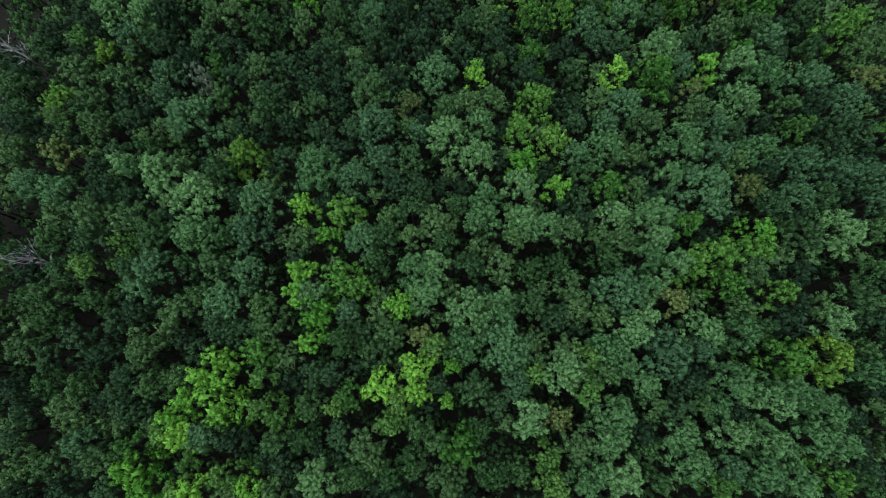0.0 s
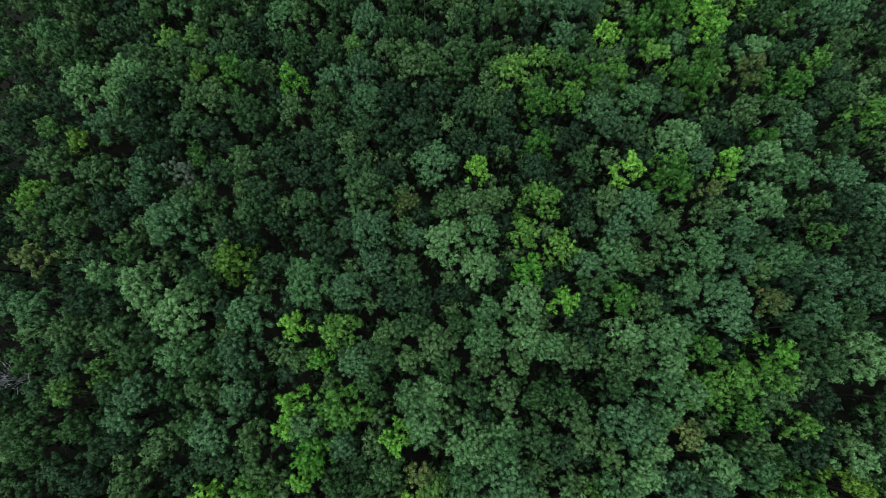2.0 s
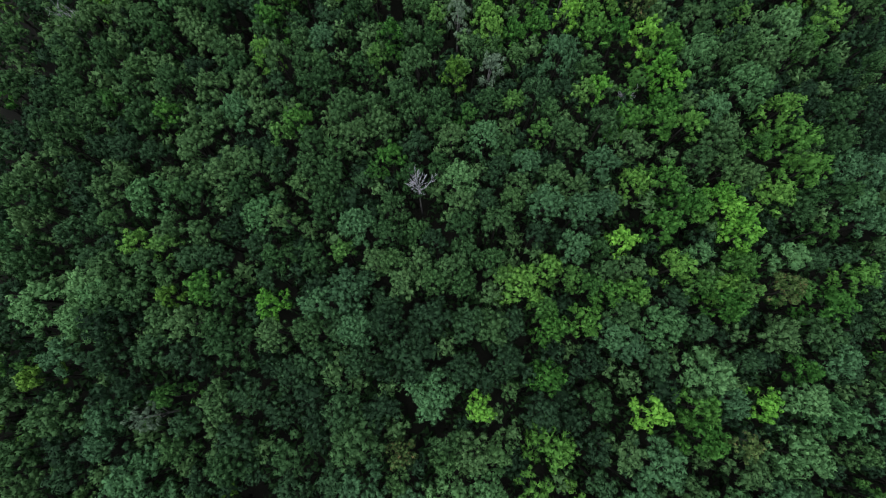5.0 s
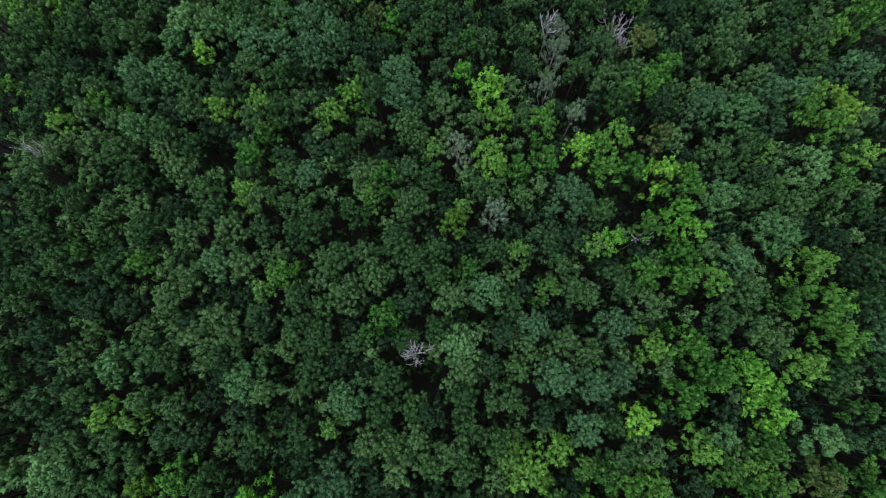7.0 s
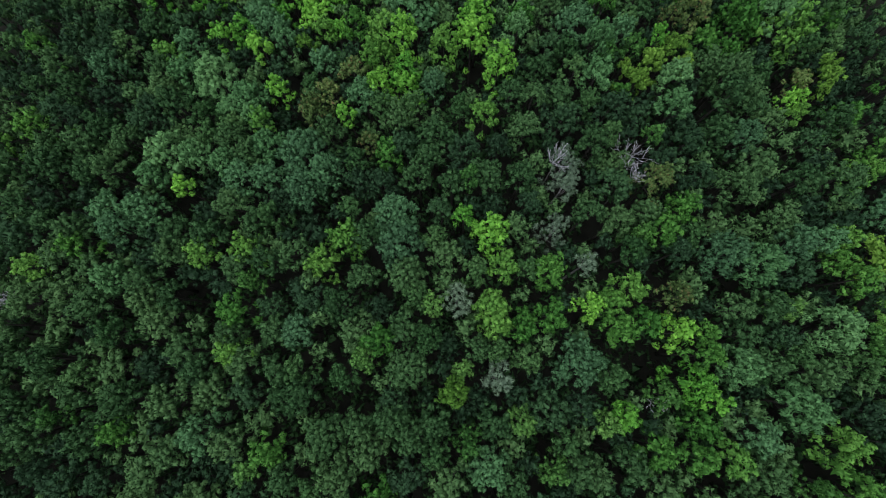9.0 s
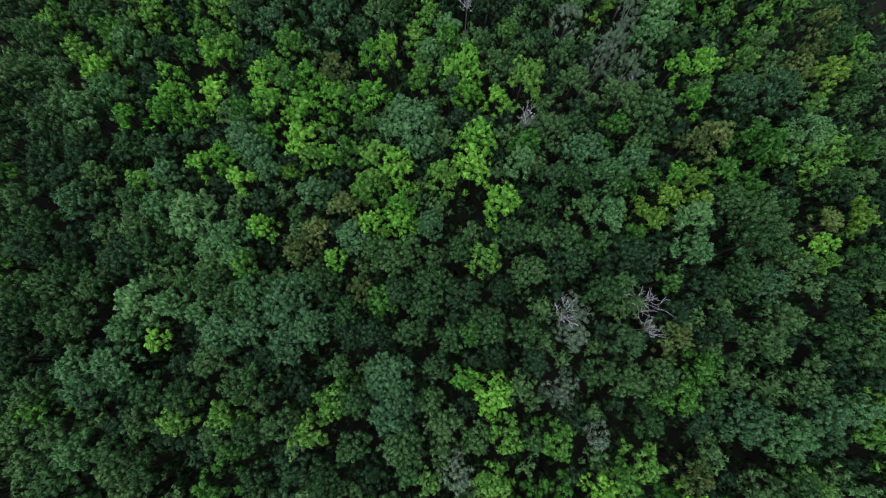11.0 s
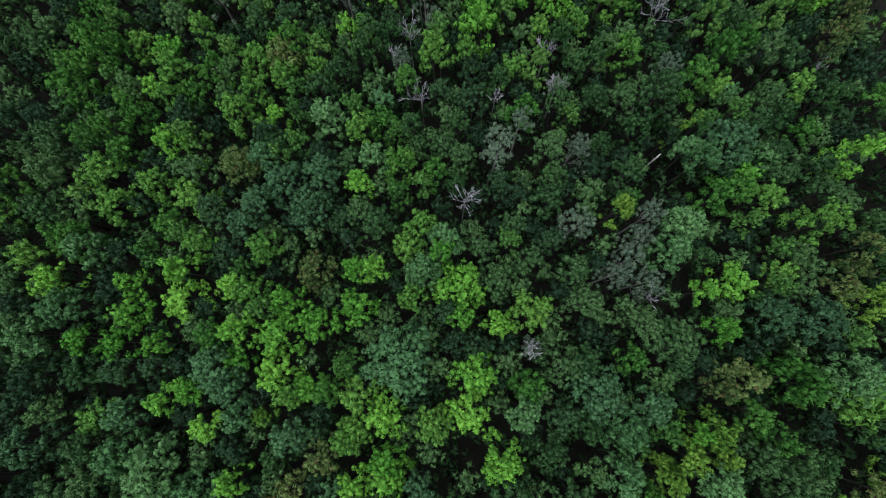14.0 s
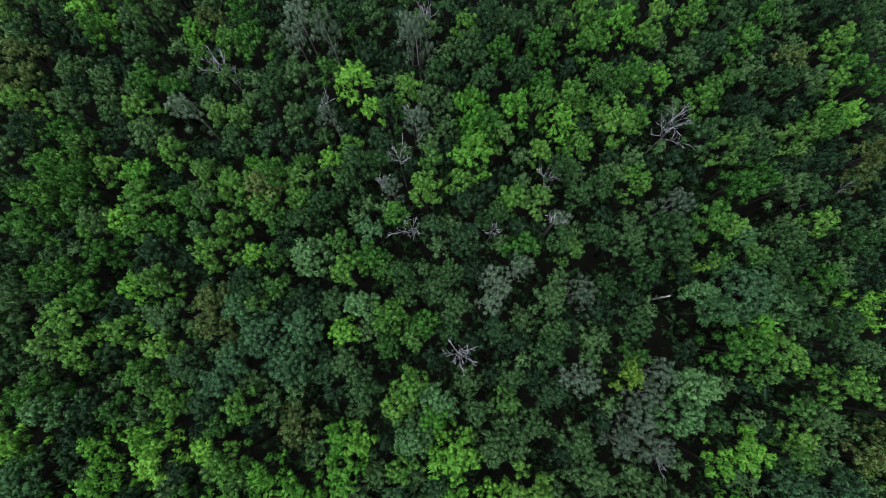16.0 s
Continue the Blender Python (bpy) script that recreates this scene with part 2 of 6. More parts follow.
def crown_and_trunk(kind, size, shape):
    """The two meshes of one form of a kind of tree, 17 m tall, with a crown of about that radius."""
    leaf, label, deep, tuft, many, lsize, count_leaves, ragged = KINDS[kind]
    order = list(KINDS).index(kind)
    rng = np.random.default_rng(1000 * order + 100 * SIZES.index(size) + shape)
    R, top = size, 17.0
    tuft = 0.94 * tuft * (R / 2.6) ** 0.25
    wave = rng.uniform(0, 2 * math.pi, 4)
    centres, radii = [], []
    # boughs over the dome, each a mound of tufts, with dark clefts between them
    full = kind in ("linden_tree", "willow_tree")
    bough = (0.20 if full else 0.26) * R + 0.25
    boughs = int((1.35 if full else 1.2) * (R / bough) ** 2)
    mounds = []
    for k in range(boughs):
        u = min(math.sqrt((k + 0.35) / boughs) * (1 + rng.normal() * 0.05), 1.05)
        a = 2.39996 * k + wave[3] + rng.normal() * 0.25
        edge = 1 + ragged * (0.5 * math.sin(2 * a + wave[0]) + 0.6 * math.sin(3 * a + wave[1]) + 0.5 * math.sin(5 * a + wave[2]))
        fall = 0.25 * u ** 2 + 0.75 * (1 - math.sqrt(max(0.0, 1 - min(u, 1.0) ** 2.6)))
        z = top - bough * 0.8 - R * deep * (1.1 if full else 1.3) * fall + rng.normal() * R * (0.05 + 0.5 * ragged)
        r = (R - bough * 0.85) * u * edge
        mounds.append(((r * math.cos(a), r * math.sin(a), z), bough * rng.uniform(0.78, 1.22)))
    each = int(many * 1.1 * (bough / tuft) ** 2) + 2
    for (x, y, z), size_b in mounds:
        spin = rng.uniform(0, 6.28)
        for k in range(each):
            up = 1 - 1.22 * (k + 0.4) / each + rng.normal() * 0.05
            a = 2.39996 * k + spin
            flat = math.sqrt(max(0.0, 1 - up * up))
            q = (size_b - 0.3 * tuft) * rng.uniform(0.88, 1.1)
            centres.append((x + q * flat * math.cos(a), y + q * flat * math.sin(a), z + q * up * (1.0 if full else 1.25) + rng.normal() * 0.2))
            radii.append(tuft * rng.uniform(0.55, 0.92))
    count = len(centres)
    # the flanks below the dome
    for k in range(int(count * 0.10)):
        a = 2.39996 * k + rng.uniform(0, 1)
        edge = 1 + ragged * (0.5 * math.sin(2 * a + wave[0]) + 0.6 * math.sin(3 * a + wave[1]))
        down = rng.uniform(1.05, 1.9)
        r = (R - tuft * 0.5) * edge * (0.96 - 0.22 * max(0, down - 0.9)) * rng.uniform(0.75, 1.0)
        centres.append((r * math.cos(a), r * math.sin(a), top - R * deep * down))
        radii.append(tuft * rng.uniform(0.9, 1.4))
    axis = np.array([0, 0, top - R * deep * 1.25])
    thin = kind == "birch_tree"
    foliage = [sprays(rng, np.array(centres), np.array(radii), count_leaves, lsize, axis, 1.6 if thin else 1.35, 0.9 if thin else 0.0, 0.14 if thin else 0.38)]
    if not thin:
        foliage.append(sprays(rng, np.array([m[0] for m in mounds]) - np.array([0, 0, 0.3]), np.array([0.66 * m[1] for m in mounds]), 18, 0.8, axis))
    crown = mesh_of_leaves("crown", joined(foliage), LEAF[leaf])
    # trunk and limbs
    verts, faces = [], []
    lean = rng.normal(size=2) * 0.25
    fork = top - R * deep * 1.7
    spine = [(lean[0] * s * s, lean[1] * s * s, fork * s) for s in (0, 0.15, 0.5, 1.0)] + [(lean[0], lean[1], top - 0.9)]
    girth = 0.10 + 0.045 * R
    tube(verts, faces, spine, [girth * 1.5, girth, girth * 0.85, girth * 0.65, 0.03], 5)
    pick = np.linspace(0, count - 1, 6 if kind == "birch_tree" else 4).astype(int)
    for k in pick[1:]:
        c = Vector(centres[k])
        start = Vector((lean[0], lean[1], fork + rng.uniform(-0.4, 0.5) * R))
        mid = start.lerp(c, 0.5) + Vector((0, 0, -0.35))
        c = start.lerp(c, 0.66)
        tube(verts, faces, [start, mid, c], [girth * 0.4, girth * 0.22, 0.02], 4)
    trunk = mesh_of("trunk", verts, faces, GREYBARK if kind == "birch_tree" else BARK, True)
    return trunk, crown


PROTO = {}
STAND = []
grown = random.Random(5)


def plant(kind, x, y, r, h=17.0):
    """One tree of that kind: its foot, the radius of its crown and its height."""
    STAND.append((x, y, r))
    size = min(SIZES, key=lambda s: abs(math.log(s / r)))
    shape = grown.randrange(3)
    m = pose(x, y, -0.1, 0, 0, grown.uniform(0, 360)) @ Matrix.Diagonal((r / size, r / size, h / 17.0, 1))
    key = (kind, size, shape)
    if key in PROTO:
        tree = copy_thing(PROTO[key], Matrix())
        tree.matrix_basis = m
        return tree
    trunk, crown = crown_and_trunk(kind, size, shape)
    tree = new(kind)
    tree.empty_display_size = 0.5
    for name, me in (("trunk", trunk), ("crown", crown)):
        new(name, me).parent = tree
    tree.matrix_basis = m
    tagged(tree, KINDS[kind][1], "tree", kind.replace("_tree", " trees of the forest").replace("_", " "))
    PROTO[key] = tree
    return tree


# strip -50 to -25 m ahead
plant("hornbeam_tree", -55.9, -29.0, 2.48, 16.4)
plant("beech_tree", -55.3, -31.6, 2.30, 16.7)
plant("oak_tree", -52.4, -28.5, 2.72, 16.3)
plant("beech_tree", -50.4, -31.4, 2.30, 16.3)
plant("willow_tree", -49.3, -26.3, 2.36, 16.1)
plant("beech_tree", -48.0, -29.3, 1.94, 15.2)
plant("beech_tree", -45.4, -32.0, 2.14, 14.6)
plant("oak_tree", -45.3, -28.5, 2.72, 17.1)
plant("maple_tree", -42.3, -29.6, 3.09, 16.4)
plant("young_ash_tree", -42.0, -27.0, 1.96, 17.1)
plant("maple_tree", -39.8, -31.6, 2.44, 16.5)
plant("young_ash_tree", -39.3, -25.8, 1.97, 15.6)
plant("young_ash_tree", -36.2, -32.4, 1.90, 16.2)
plant("maple_tree", -35.7, -25.9, 2.75, 17.5)
plant("young_ash_tree", -33.8, -29.0, 1.70, 17.3)
plant("maple_tree", -32.8, -31.9, 2.13, 18.5)
plant("willow_tree", -32.7, -26.0, 2.51, 17.2)
plant("young_ash_tree", -29.4, -30.8, 2.45, 18.1)
plant("beech_tree", -29.1, -26.9, 2.34, 16.4)
plant("maple_tree", -27.1, -32.4, 2.12, 15.6)
plant("beech_tree", -25.3, -29.0, 2.32, 14.4)
plant("hornbeam_tree", -23.6, -32.9, 2.27, 16.8)
plant("hornbeam_tree", -23.3, -27.1, 2.18, 17.5)
plant("beech_tree", -22.4, -30.4, 2.14, 15.9)
plant("hornbeam_tree", -20.0, -27.3, 2.49, 16.3)
plant("beech_tree", -18.2, -28.7, 1.54, 14.6)
plant("linden_tree", -18.1, -31.9, 3.04, 16.8)
plant("beech_tree", -15.4, -26.8, 2.18, 16.2)
plant("hornbeam_tree", -14.5, -32.0, 2.27, 15.6)
plant("hornbeam_tree", -12.4, -31.5, 1.90, 17.8)
plant("oak_tree", -12.1, -28.3, 2.71, 17.3)
plant("hornbeam_tree", -10.7, -30.0, 1.92, 18.1)
plant("hornbeam_tree", -8.9, -31.7, 2.12, 17.1)
plant("young_ash_tree", -8.9, -25.8, 2.35, 16.6)
plant("hornbeam_tree", -6.1, -30.5, 2.29, 17.2)
plant("hornbeam_tree", -5.3, -26.6, 2.18, 16.0)
plant("hornbeam_tree", -3.2, -28.0, 1.94, 17.4)
plant("oak_tree", -1.9, -32.6, 3.02, 16.8)
plant("ash_tree", -0.3, -28.8, 3.46, 16.6)
plant("hornbeam_tree", 2.6, -26.9, 1.94, 16.9)
plant("hornbeam_tree", 3.7, -32.2, 2.64, 17.1)
plant("hornbeam_tree", 7.2, -32.3, 2.26, 15.6)
plant("linden_tree", 9.2, -25.9, 2.97, 16.5)
plant("young_ash_tree", 10.9, -30.6, 2.28, 17.4)
plant("young_ash_tree", 11.2, -33.8, 2.39, 17.7)
plant("elm_tree", 13.2, -26.1, 2.34, 15.3)
plant("oak_tree", 14.6, -29.5, 2.68, 17.4)
plant("linden_tree", 14.8, -33.3, 2.25, 17.6)
plant("linden_tree", 16.9, -32.8, 2.10, 16.7)
plant("linden_tree", 18.9, -29.0, 3.07, 17.2)
plant("linden_tree", 19.7, -33.2, 2.85, 17.8)
plant("linden_tree", 20.1, -26.4, 3.26, 18.0)
plant("beech_tree", 23.3, -28.5, 1.92, 16.1)
plant("hornbeam_tree", 23.6, -30.5, 2.28, 15.7)
plant("hornbeam_tree", 23.8, -33.7, 1.87, 17.3)
plant("hornbeam_tree", 24.6, -25.2, 1.95, 18.1)
plant("beech_tree", 28.2, -25.4, 2.18, 16.6)
plant("linden_tree", 28.3, -28.7, 3.07, 16.4)
plant("linden_tree", 28.6, -32.3, 3.16, 16.9)
plant("hornbeam_tree", 30.8, -25.2, 1.95, 17.3)
plant("young_ash_tree", 31.1, -34.9, 2.08, 18.0)
plant("willow_tree", 33.0, -32.8, 2.25, 17.4)
plant("linden_tree", 33.3, -25.6, 2.49, 16.0)
plant("linden_tree", 33.9, -29.0, 2.29, 17.8)
plant("linden_tree", 37.0, -33.6, 2.83, 17.5)
plant("linden_tree", 38.7, -29.9, 3.04, 17.5)
plant("linden_tree", 40.3, -34.4, 2.22, 18.2)
plant("linden_tree", 41.0, -25.3, 2.96, 17.2)
plant("linden_tree", 41.5, -32.6, 1.87, 15.4)
plant("linden_tree", 44.3, -30.1, 2.88, 17.2)
plant("linden_tree", 45.0, -25.4, 2.33, 17.5)
plant("ash_tree", 45.1, -34.6, 2.59, 17.4)
plant("linden_tree", 47.0, -30.6, 2.12, 18.1)
plant("linden_tree", 47.4, -26.9, 3.08, 16.5)
plant("hornbeam_tree", 48.3, -35.4, 2.21, 17.6)
plant("beech_tree", 50.3, -33.6, 2.08, 15.2)
plant("beech_tree", 50.8, -27.7, 2.30, 15.6)
plant("beech_tree", 51.1, -31.1, 2.26, 14.9)
# strip -25 to 0 m ahead
plant("oak_tree", -60.3, -7.2, 3.03, 15.9)
plant("oak_tree", -59.6, -13.5, 2.69, 16.1)
plant("beech_tree", -58.2, -22.2, 2.41, 14.6)
plant("beech_tree", -58.2, -19.4, 2.45, 17.2)
plant("beech_tree", -58.2, -2.4, 2.48, 14.7)
plant("beech_tree", -57.6, -25.0, 2.22, 16.3)
plant("hornbeam_tree", -56.9, -10.1, 2.39, 16.1)
plant("beech_tree", -56.5, -15.1, 2.50, 15.2)
plant("oak_tree", -55.6, -6.6, 3.30, 18.4)
plant("hornbeam_tree", -54.6, -18.8, 2.62, 16.3)
plant("beech_tree", -52.8, -12.6, 2.70, 15.9)
plant("young_ash_tree", -52.4, -2.7, 2.47, 17.3)
plant("oak_tree", -51.7, -21.8, 3.22, 16.0)
plant("hornbeam_tree", -50.7, -7.7, 2.42, 16.4)
plant("beech_tree", -49.3, -14.7, 2.50, 14.4)
plant("hornbeam_tree", -49.3, -19.1, 2.45, 17.2)
plant("beech_tree", -48.6, -10.1, 2.39, 14.3)
plant("beech_tree", -47.0, -21.3, 2.26, 15.2)
plant("beech_tree", -46.7, -2.9, 3.08, 15.6)
plant("beech_tree", -44.8, -9.5, 2.39, 15.4)
plant("beech_tree", -44.6, -20.0, 2.27, 16.9)
plant("beech_tree", -43.8, -18.2, 2.05, 17.1)
plant("willow_tree", -43.8, -6.4, 2.60, 17.3)
plant("beech_tree", -43.5, -22.5, 2.56, 16.2)
plant("willow_tree", -42.6, -3.1, 2.82, 17.1)
plant("oak_tree", -42.4, -15.4, 3.16, 16.5)
plant("hornbeam_tree", -40.2, -19.5, 2.44, 17.3)
plant("oak_tree", -38.5, -9.8, 2.99, 16.5)
plant("hornbeam_tree", -37.8, -3.0, 1.76, 16.7)
plant("maple_tree", -37.4, -23.8, 2.23, 16.7)
plant("hornbeam_tree", -37.3, -18.9, 2.04, 16.0)
plant("beech_tree", -36.3, -15.3, 2.32, 13.9)
plant("hornbeam_tree", -34.9, -7.6, 2.41, 17.2)
plant("maple_tree", -35.6, -21.5, 2.02, 16.9)
plant("oak_tree", -34.1, -3.1, 2.81, 16.7)
plant("beech_tree", -32.8, -12.0, 2.70, 15.9)
plant("maple_tree", -32.4, -18.7, 4.19, 17.7)
plant("willow_tree", -31.6, -8.6, 3.60, 17.4)
plant("maple_tree", -30.7, -23.3, 3.04, 17.3)
plant("willow_tree", -29.6, -3.8, 3.07, 15.3)
plant("beech_tree", -29.6, -13.0, 2.35, 16.2)
plant("hornbeam_tree", -26.8, -9.6, 2.56, 16.7)
plant("ash_tree", -26.7, -15.7, 2.65, 16.4)
plant("young_ash_tree", -26.1, -19.1, 2.03, 16.8)
plant("young_ash_tree", -25.8, -23.0, 2.23, 17.5)
plant("hornbeam_tree", -25.0, -12.8, 2.52, 18.5)
plant("young_ash_tree", -23.5, -24.4, 1.98, 16.8)
plant("maple_tree", -21.5, -8.4, 2.15, 17.7)
plant("maple_tree", -20.9, -5.3, 2.34, 18.3)
plant("maple_tree", -19.9, -15.0, 1.82, 16.7)
plant("hornbeam_tree", -19.9, -23.2, 2.39, 16.0)
plant("beech_tree", -19.3, -19.0, 2.28, 15.7)
plant("linden_tree", -19.5, -8.5, 2.56, 17.6)
plant("maple_tree", -18.1, -12.1, 3.14, 18.7)
plant("beech_tree", -16.7, -19.1, 2.03, 16.2)
plant("willow_tree", -14.7, -11.2, 2.12, 16.4)
plant("young_ash_tree", -16.2, -23.4, 1.59, 16.4)
plant("hornbeam_tree", -14.9, -15.5, 2.48, 19.1)
plant("young_ash_tree", -14.4, -22.1, 2.40, 16.7)
plant("ash_tree", -14.9, -6.5, 4.72, 16.4)
plant("beech_tree", -13.0, -13.7, 3.16, 13.9)
plant("willow_tree", -12.7, -0.4, 3.11, 17.2)
plant("oak_tree", -11.1, -16.5, 2.88, 16.3)
plant("maple_tree", -10.2, -21.0, 2.83, 16.7)
plant("hornbeam_tree", -10.7, -3.9, 2.44, 16.5)
plant("young_ash_tree", -7.7, -23.3, 2.23, 17.1)
plant("oak_tree", -8.8, -14.3, 2.66, 16.9)
plant("maple_tree", -7.4, -10.4, 2.69, 17.1)
plant("maple_tree", -5.3, -18.7, 2.73, 17.4)
plant("maple_tree", -5.5, -22.1, 2.24, 17.3)
plant("hornbeam_tree", -5.3, -0.7, 2.21, 17.5)
plant("linden_tree", -5.1, -5.4, 3.03, 17.8)
plant("elm_tree", -4.5, -14.9, 2.07, 17.4)
plant("linden_tree", -3.8, -9.0, 2.98, 17.6)
plant("young_ash_tree", -2.6, -16.4, 2.45, 19.2)
plant("beech_tree", -2.5, -21.2, 1.76, 15.4)
plant("linden_tree", -2.2, -5.1, 2.60, 17.3)
plant("maple_tree", -1.5, -23.4, 1.19, 16.8)
plant("maple_tree", -0.5, -19.0, 1.34, 16.8)
plant("hornbeam_tree", -0.5, -1.8, 2.20, 17.6)
plant("linden_tree", 1.0, -16.3, 3.13, 16.9)
plant("linden_tree", 2.2, -11.6, 4.09, 17.6)
plant("oak_tree", 2.2, -22.1, 2.79, 17.3)
plant("oak_tree", 2.6, -5.3, 2.77, 16.9)
plant("beech_tree", 5.0, -24.3, 1.97, 15.4)
plant("linden_tree", 6.6, -12.3, 2.48, 17.0)
plant("linden_tree", 6.9, -10.4, 2.36, 15.9)
plant("oak_tree", 7.4, -5.6, 2.76, 16.7)
plant("willow_tree", 7.5, -21.7, 2.39, 17.0)
plant("willow_tree", 6.8, -16.9, 4.36, 17.6)
plant("hornbeam_tree", 9.3, -1.9, 1.93, 17.8)
plant("oak_tree", 10.8, -11.0, 2.94, 17.4)
plant("hornbeam_tree", 11.3, -6.2, 2.41, 15.8)
plant("young_ash_tree", 10.3, -20.5, 2.01, 16.4)
plant("linden_tree", 14.0, -20.2, 3.45, 18.6)
plant("beech_tree", 14.1, -13.1, 2.50, 16.8)
plant("hornbeam_tree", 14.9, -5.9, 2.58, 16.7)
plant("young_ash_tree", 16.7, -22.9, 2.22, 18.3)
plant("oak_tree", 16.6, -8.5, 2.72, 16.7)
plant("young_ash_tree", 17.7, -18.8, 2.42, 16.8)
plant("oak_tree", 16.8, -1.0, 2.82, 18.2)
plant("oak_tree", 17.0, -11.7, 2.93, 16.4)
plant("hornbeam_tree", 19.1, -20.8, 2.40, 17.9)
plant("hornbeam_tree", 20.1, -13.5, 2.32, 17.2)
plant("linden_tree", 20.3, -17.9, 2.84, 17.8)
plant("hornbeam_tree", 21.5, -2.1, 1.92, 16.9)
plant("linden_tree", 22.5, -20.2, 2.41, 16.0)
plant("hornbeam_tree", 22.7, -5.1, 2.59, 16.0)
plant("willow_tree", 23.5, -10.2, 4.49, 17.6)
plant("oak_tree", 24.3, -2.6, 2.79, 17.4)
plant("linden_tree", 23.6, -15.9, 2.86, 18.5)
plant("linden_tree", 25.1, -22.5, 2.22, 15.6)
plant("linden_tree", 26.6, -13.5, 2.07, 16.0)
plant("willow_tree", 28.0, -18.6, 4.62, 17.6)
plant("linden_tree", 28.1, -9.7, 2.36, 16.3)
plant("linden_tree", 28.3, -5.3, 2.41, 17.5)
plant("linden_tree", 29.5, -2.9, 2.44, 18.0)
plant("beech_tree", 31.3, -21.9, 2.24, 16.5)
plant("beech_tree", 30.2, -22.7, 1.98, 16.2)
plant("elm_tree", 30.2, -11.5, 2.67, 17.3)
plant("linden_tree", 31.2, -6.7, 2.57, 17.9)
plant("willow_tree", 32.6, -18.4, 2.26, 16.6)
plant("linden_tree", 33.9, -16.3, 3.42, 16.6)
plant("linden_tree", 34.1, -22.2, 2.54, 20.3)
plant("ash_tree", 34.1, -0.9, 1.96, 17.8)
plant("ash_tree", 33.8, -6.5, 3.25, 16.7)
plant("ash_tree", 39.0, -9.8, 3.03, 16.7)
plant("ash_tree", 38.4, -5.5, 3.66, 17.2)
plant("linden_tree", 38.1, -23.7, 2.51, 15.2)
plant("linden_tree", 38.4, -16.5, 3.09, 17.4)
plant("ash_tree", 42.7, -6.1, 2.75, 18.4)
plant("hornbeam_tree", 39.9, -13.5, 2.31, 16.8)
plant("ash_tree", 44.0, -20.0, 4.26, 17.2)
plant("oak_tree", 42.2, -7.6, 2.72, 17.2)
plant("hornbeam_tree", 41.8, -16.0, 2.44, 16.1)
plant("maple_tree", 45.0, -2.4, 3.63, 16.1)
plant("linden_tree", 41.9, -24.1, 2.53, 18.7)
plant("ash_tree", 45.6, -11.3, 2.30, 17.2)
plant("acacia_tree", 47.7, -22.3, 2.21, 16.8)
plant("beech_tree", 48.5, -12.6, 2.49, 15.3)
plant("acacia_tree", 50.8, -19.6, 3.13, 16.3)
plant("beech_tree", 49.9, -8.5, 2.71, 15.3)
plant("oak_tree", 50.5, -3.5, 3.29, 17.4)
plant("hornbeam_tree", 50.8, -13.3, 2.47, 16.2)
plant("linden_tree", 51.6, -15.6, 2.61, 16.8)
plant("beech_tree", 53.9, -21.2, 1.99, 15.6)
plant("linden_tree", 54.0, -22.4, 2.53, 17.6)
plant("hornbeam_tree", 54.5, -19.5, 2.24, 16.5)
plant("oak_tree", 55.2, 2.2, 3.51, 16.7)
plant("oak_tree", 55.6, -12.7, 2.90, 17.7)
plant("beech_tree", 57.2, -15.1, 2.45, 15.5)
plant("linden_tree", 55.9, -3.1, 4.33, 17.7)
plant("hornbeam_tree", 59.2, -8.9, 2.36, 16.7)
plant("hornbeam_tree", 60.6, -3.1, 2.60, 17.1)
# strip 0 to 25 m ahead
plant("beech_tree", -69.6, 24.6, 2.80, 15.8)
plant("beech_tree", -67.9, 21.4, 2.96, 16.5)
plant("oak_tree", -66.8, 16.8, 3.38, 17.3)
plant("willow_tree", -62.7, 10.3, 2.82, 17.8)
plant("hornbeam_tree", -60.7, 21.5, 2.46, 17.9)
plant("elm_tree", -60.7, 16.5, 3.01, 16.2)
plant("hornbeam_tree", -59.1, 1.9, 2.53, 16.3)
plant("oak_tree", -58.5, 24.0, 2.99, 16.3)
plant("willow_tree", -58.1, 9.1, 3.27, 18.1)
plant("beech_tree", -55.7, 14.2, 2.38, 14.4)
plant("oak_tree", -54.7, 20.7, 3.14, 17.6)
plant("beech_tree", -53.1, 17.0, 2.90, 14.3)
plant("oak_tree", -53.1, 5.2, 3.21, 17.7)
plant("beech_tree", -52.4, 1.6, 2.71, 17.2)
plant("beech_tree", -52.3, 9.7, 3.55, 16.1)
plant("beech_tree", -50.0, 22.0, 2.76, 15.7)
plant("linden_tree", -50.0, 13.9, 1.90, 16.9)
plant("beech_tree", -48.6, 8.6, 2.33, 15.5)
plant("young_ash_tree", -47.7, 0.5, 2.24, 16.8)
plant("hornbeam_tree", -47.7, 18.8, 2.43, 15.2)
plant("hornbeam_tree", -46.4, 16.2, 2.40, 16.9)
plant("oak_tree", -46.3, 4.8, 2.92, 16.8)
plant("linden_tree", -48.0, 12.7, 1.89, 17.0)
plant("oak_tree", -43.8, 2.1, 3.61, 16.7)
plant("hornbeam_tree", -42.9, 19.5, 2.14, 15.0)
plant("linden_tree", -43.8, 11.9, 4.36, 17.6)
plant("willow_tree", -39.9, 20.9, 4.70, 18.5)
plant("linden_tree", -38.1, 7.4, 4.87, 17.6)
plant("linden_tree", -36.6, 1.4, 4.11, 17.9)
plant("hornbeam_tree", -36.6, 0.8, 2.24, 17.2)
plant("hornbeam_tree", -35.4, 24.9, 2.49, 17.0)
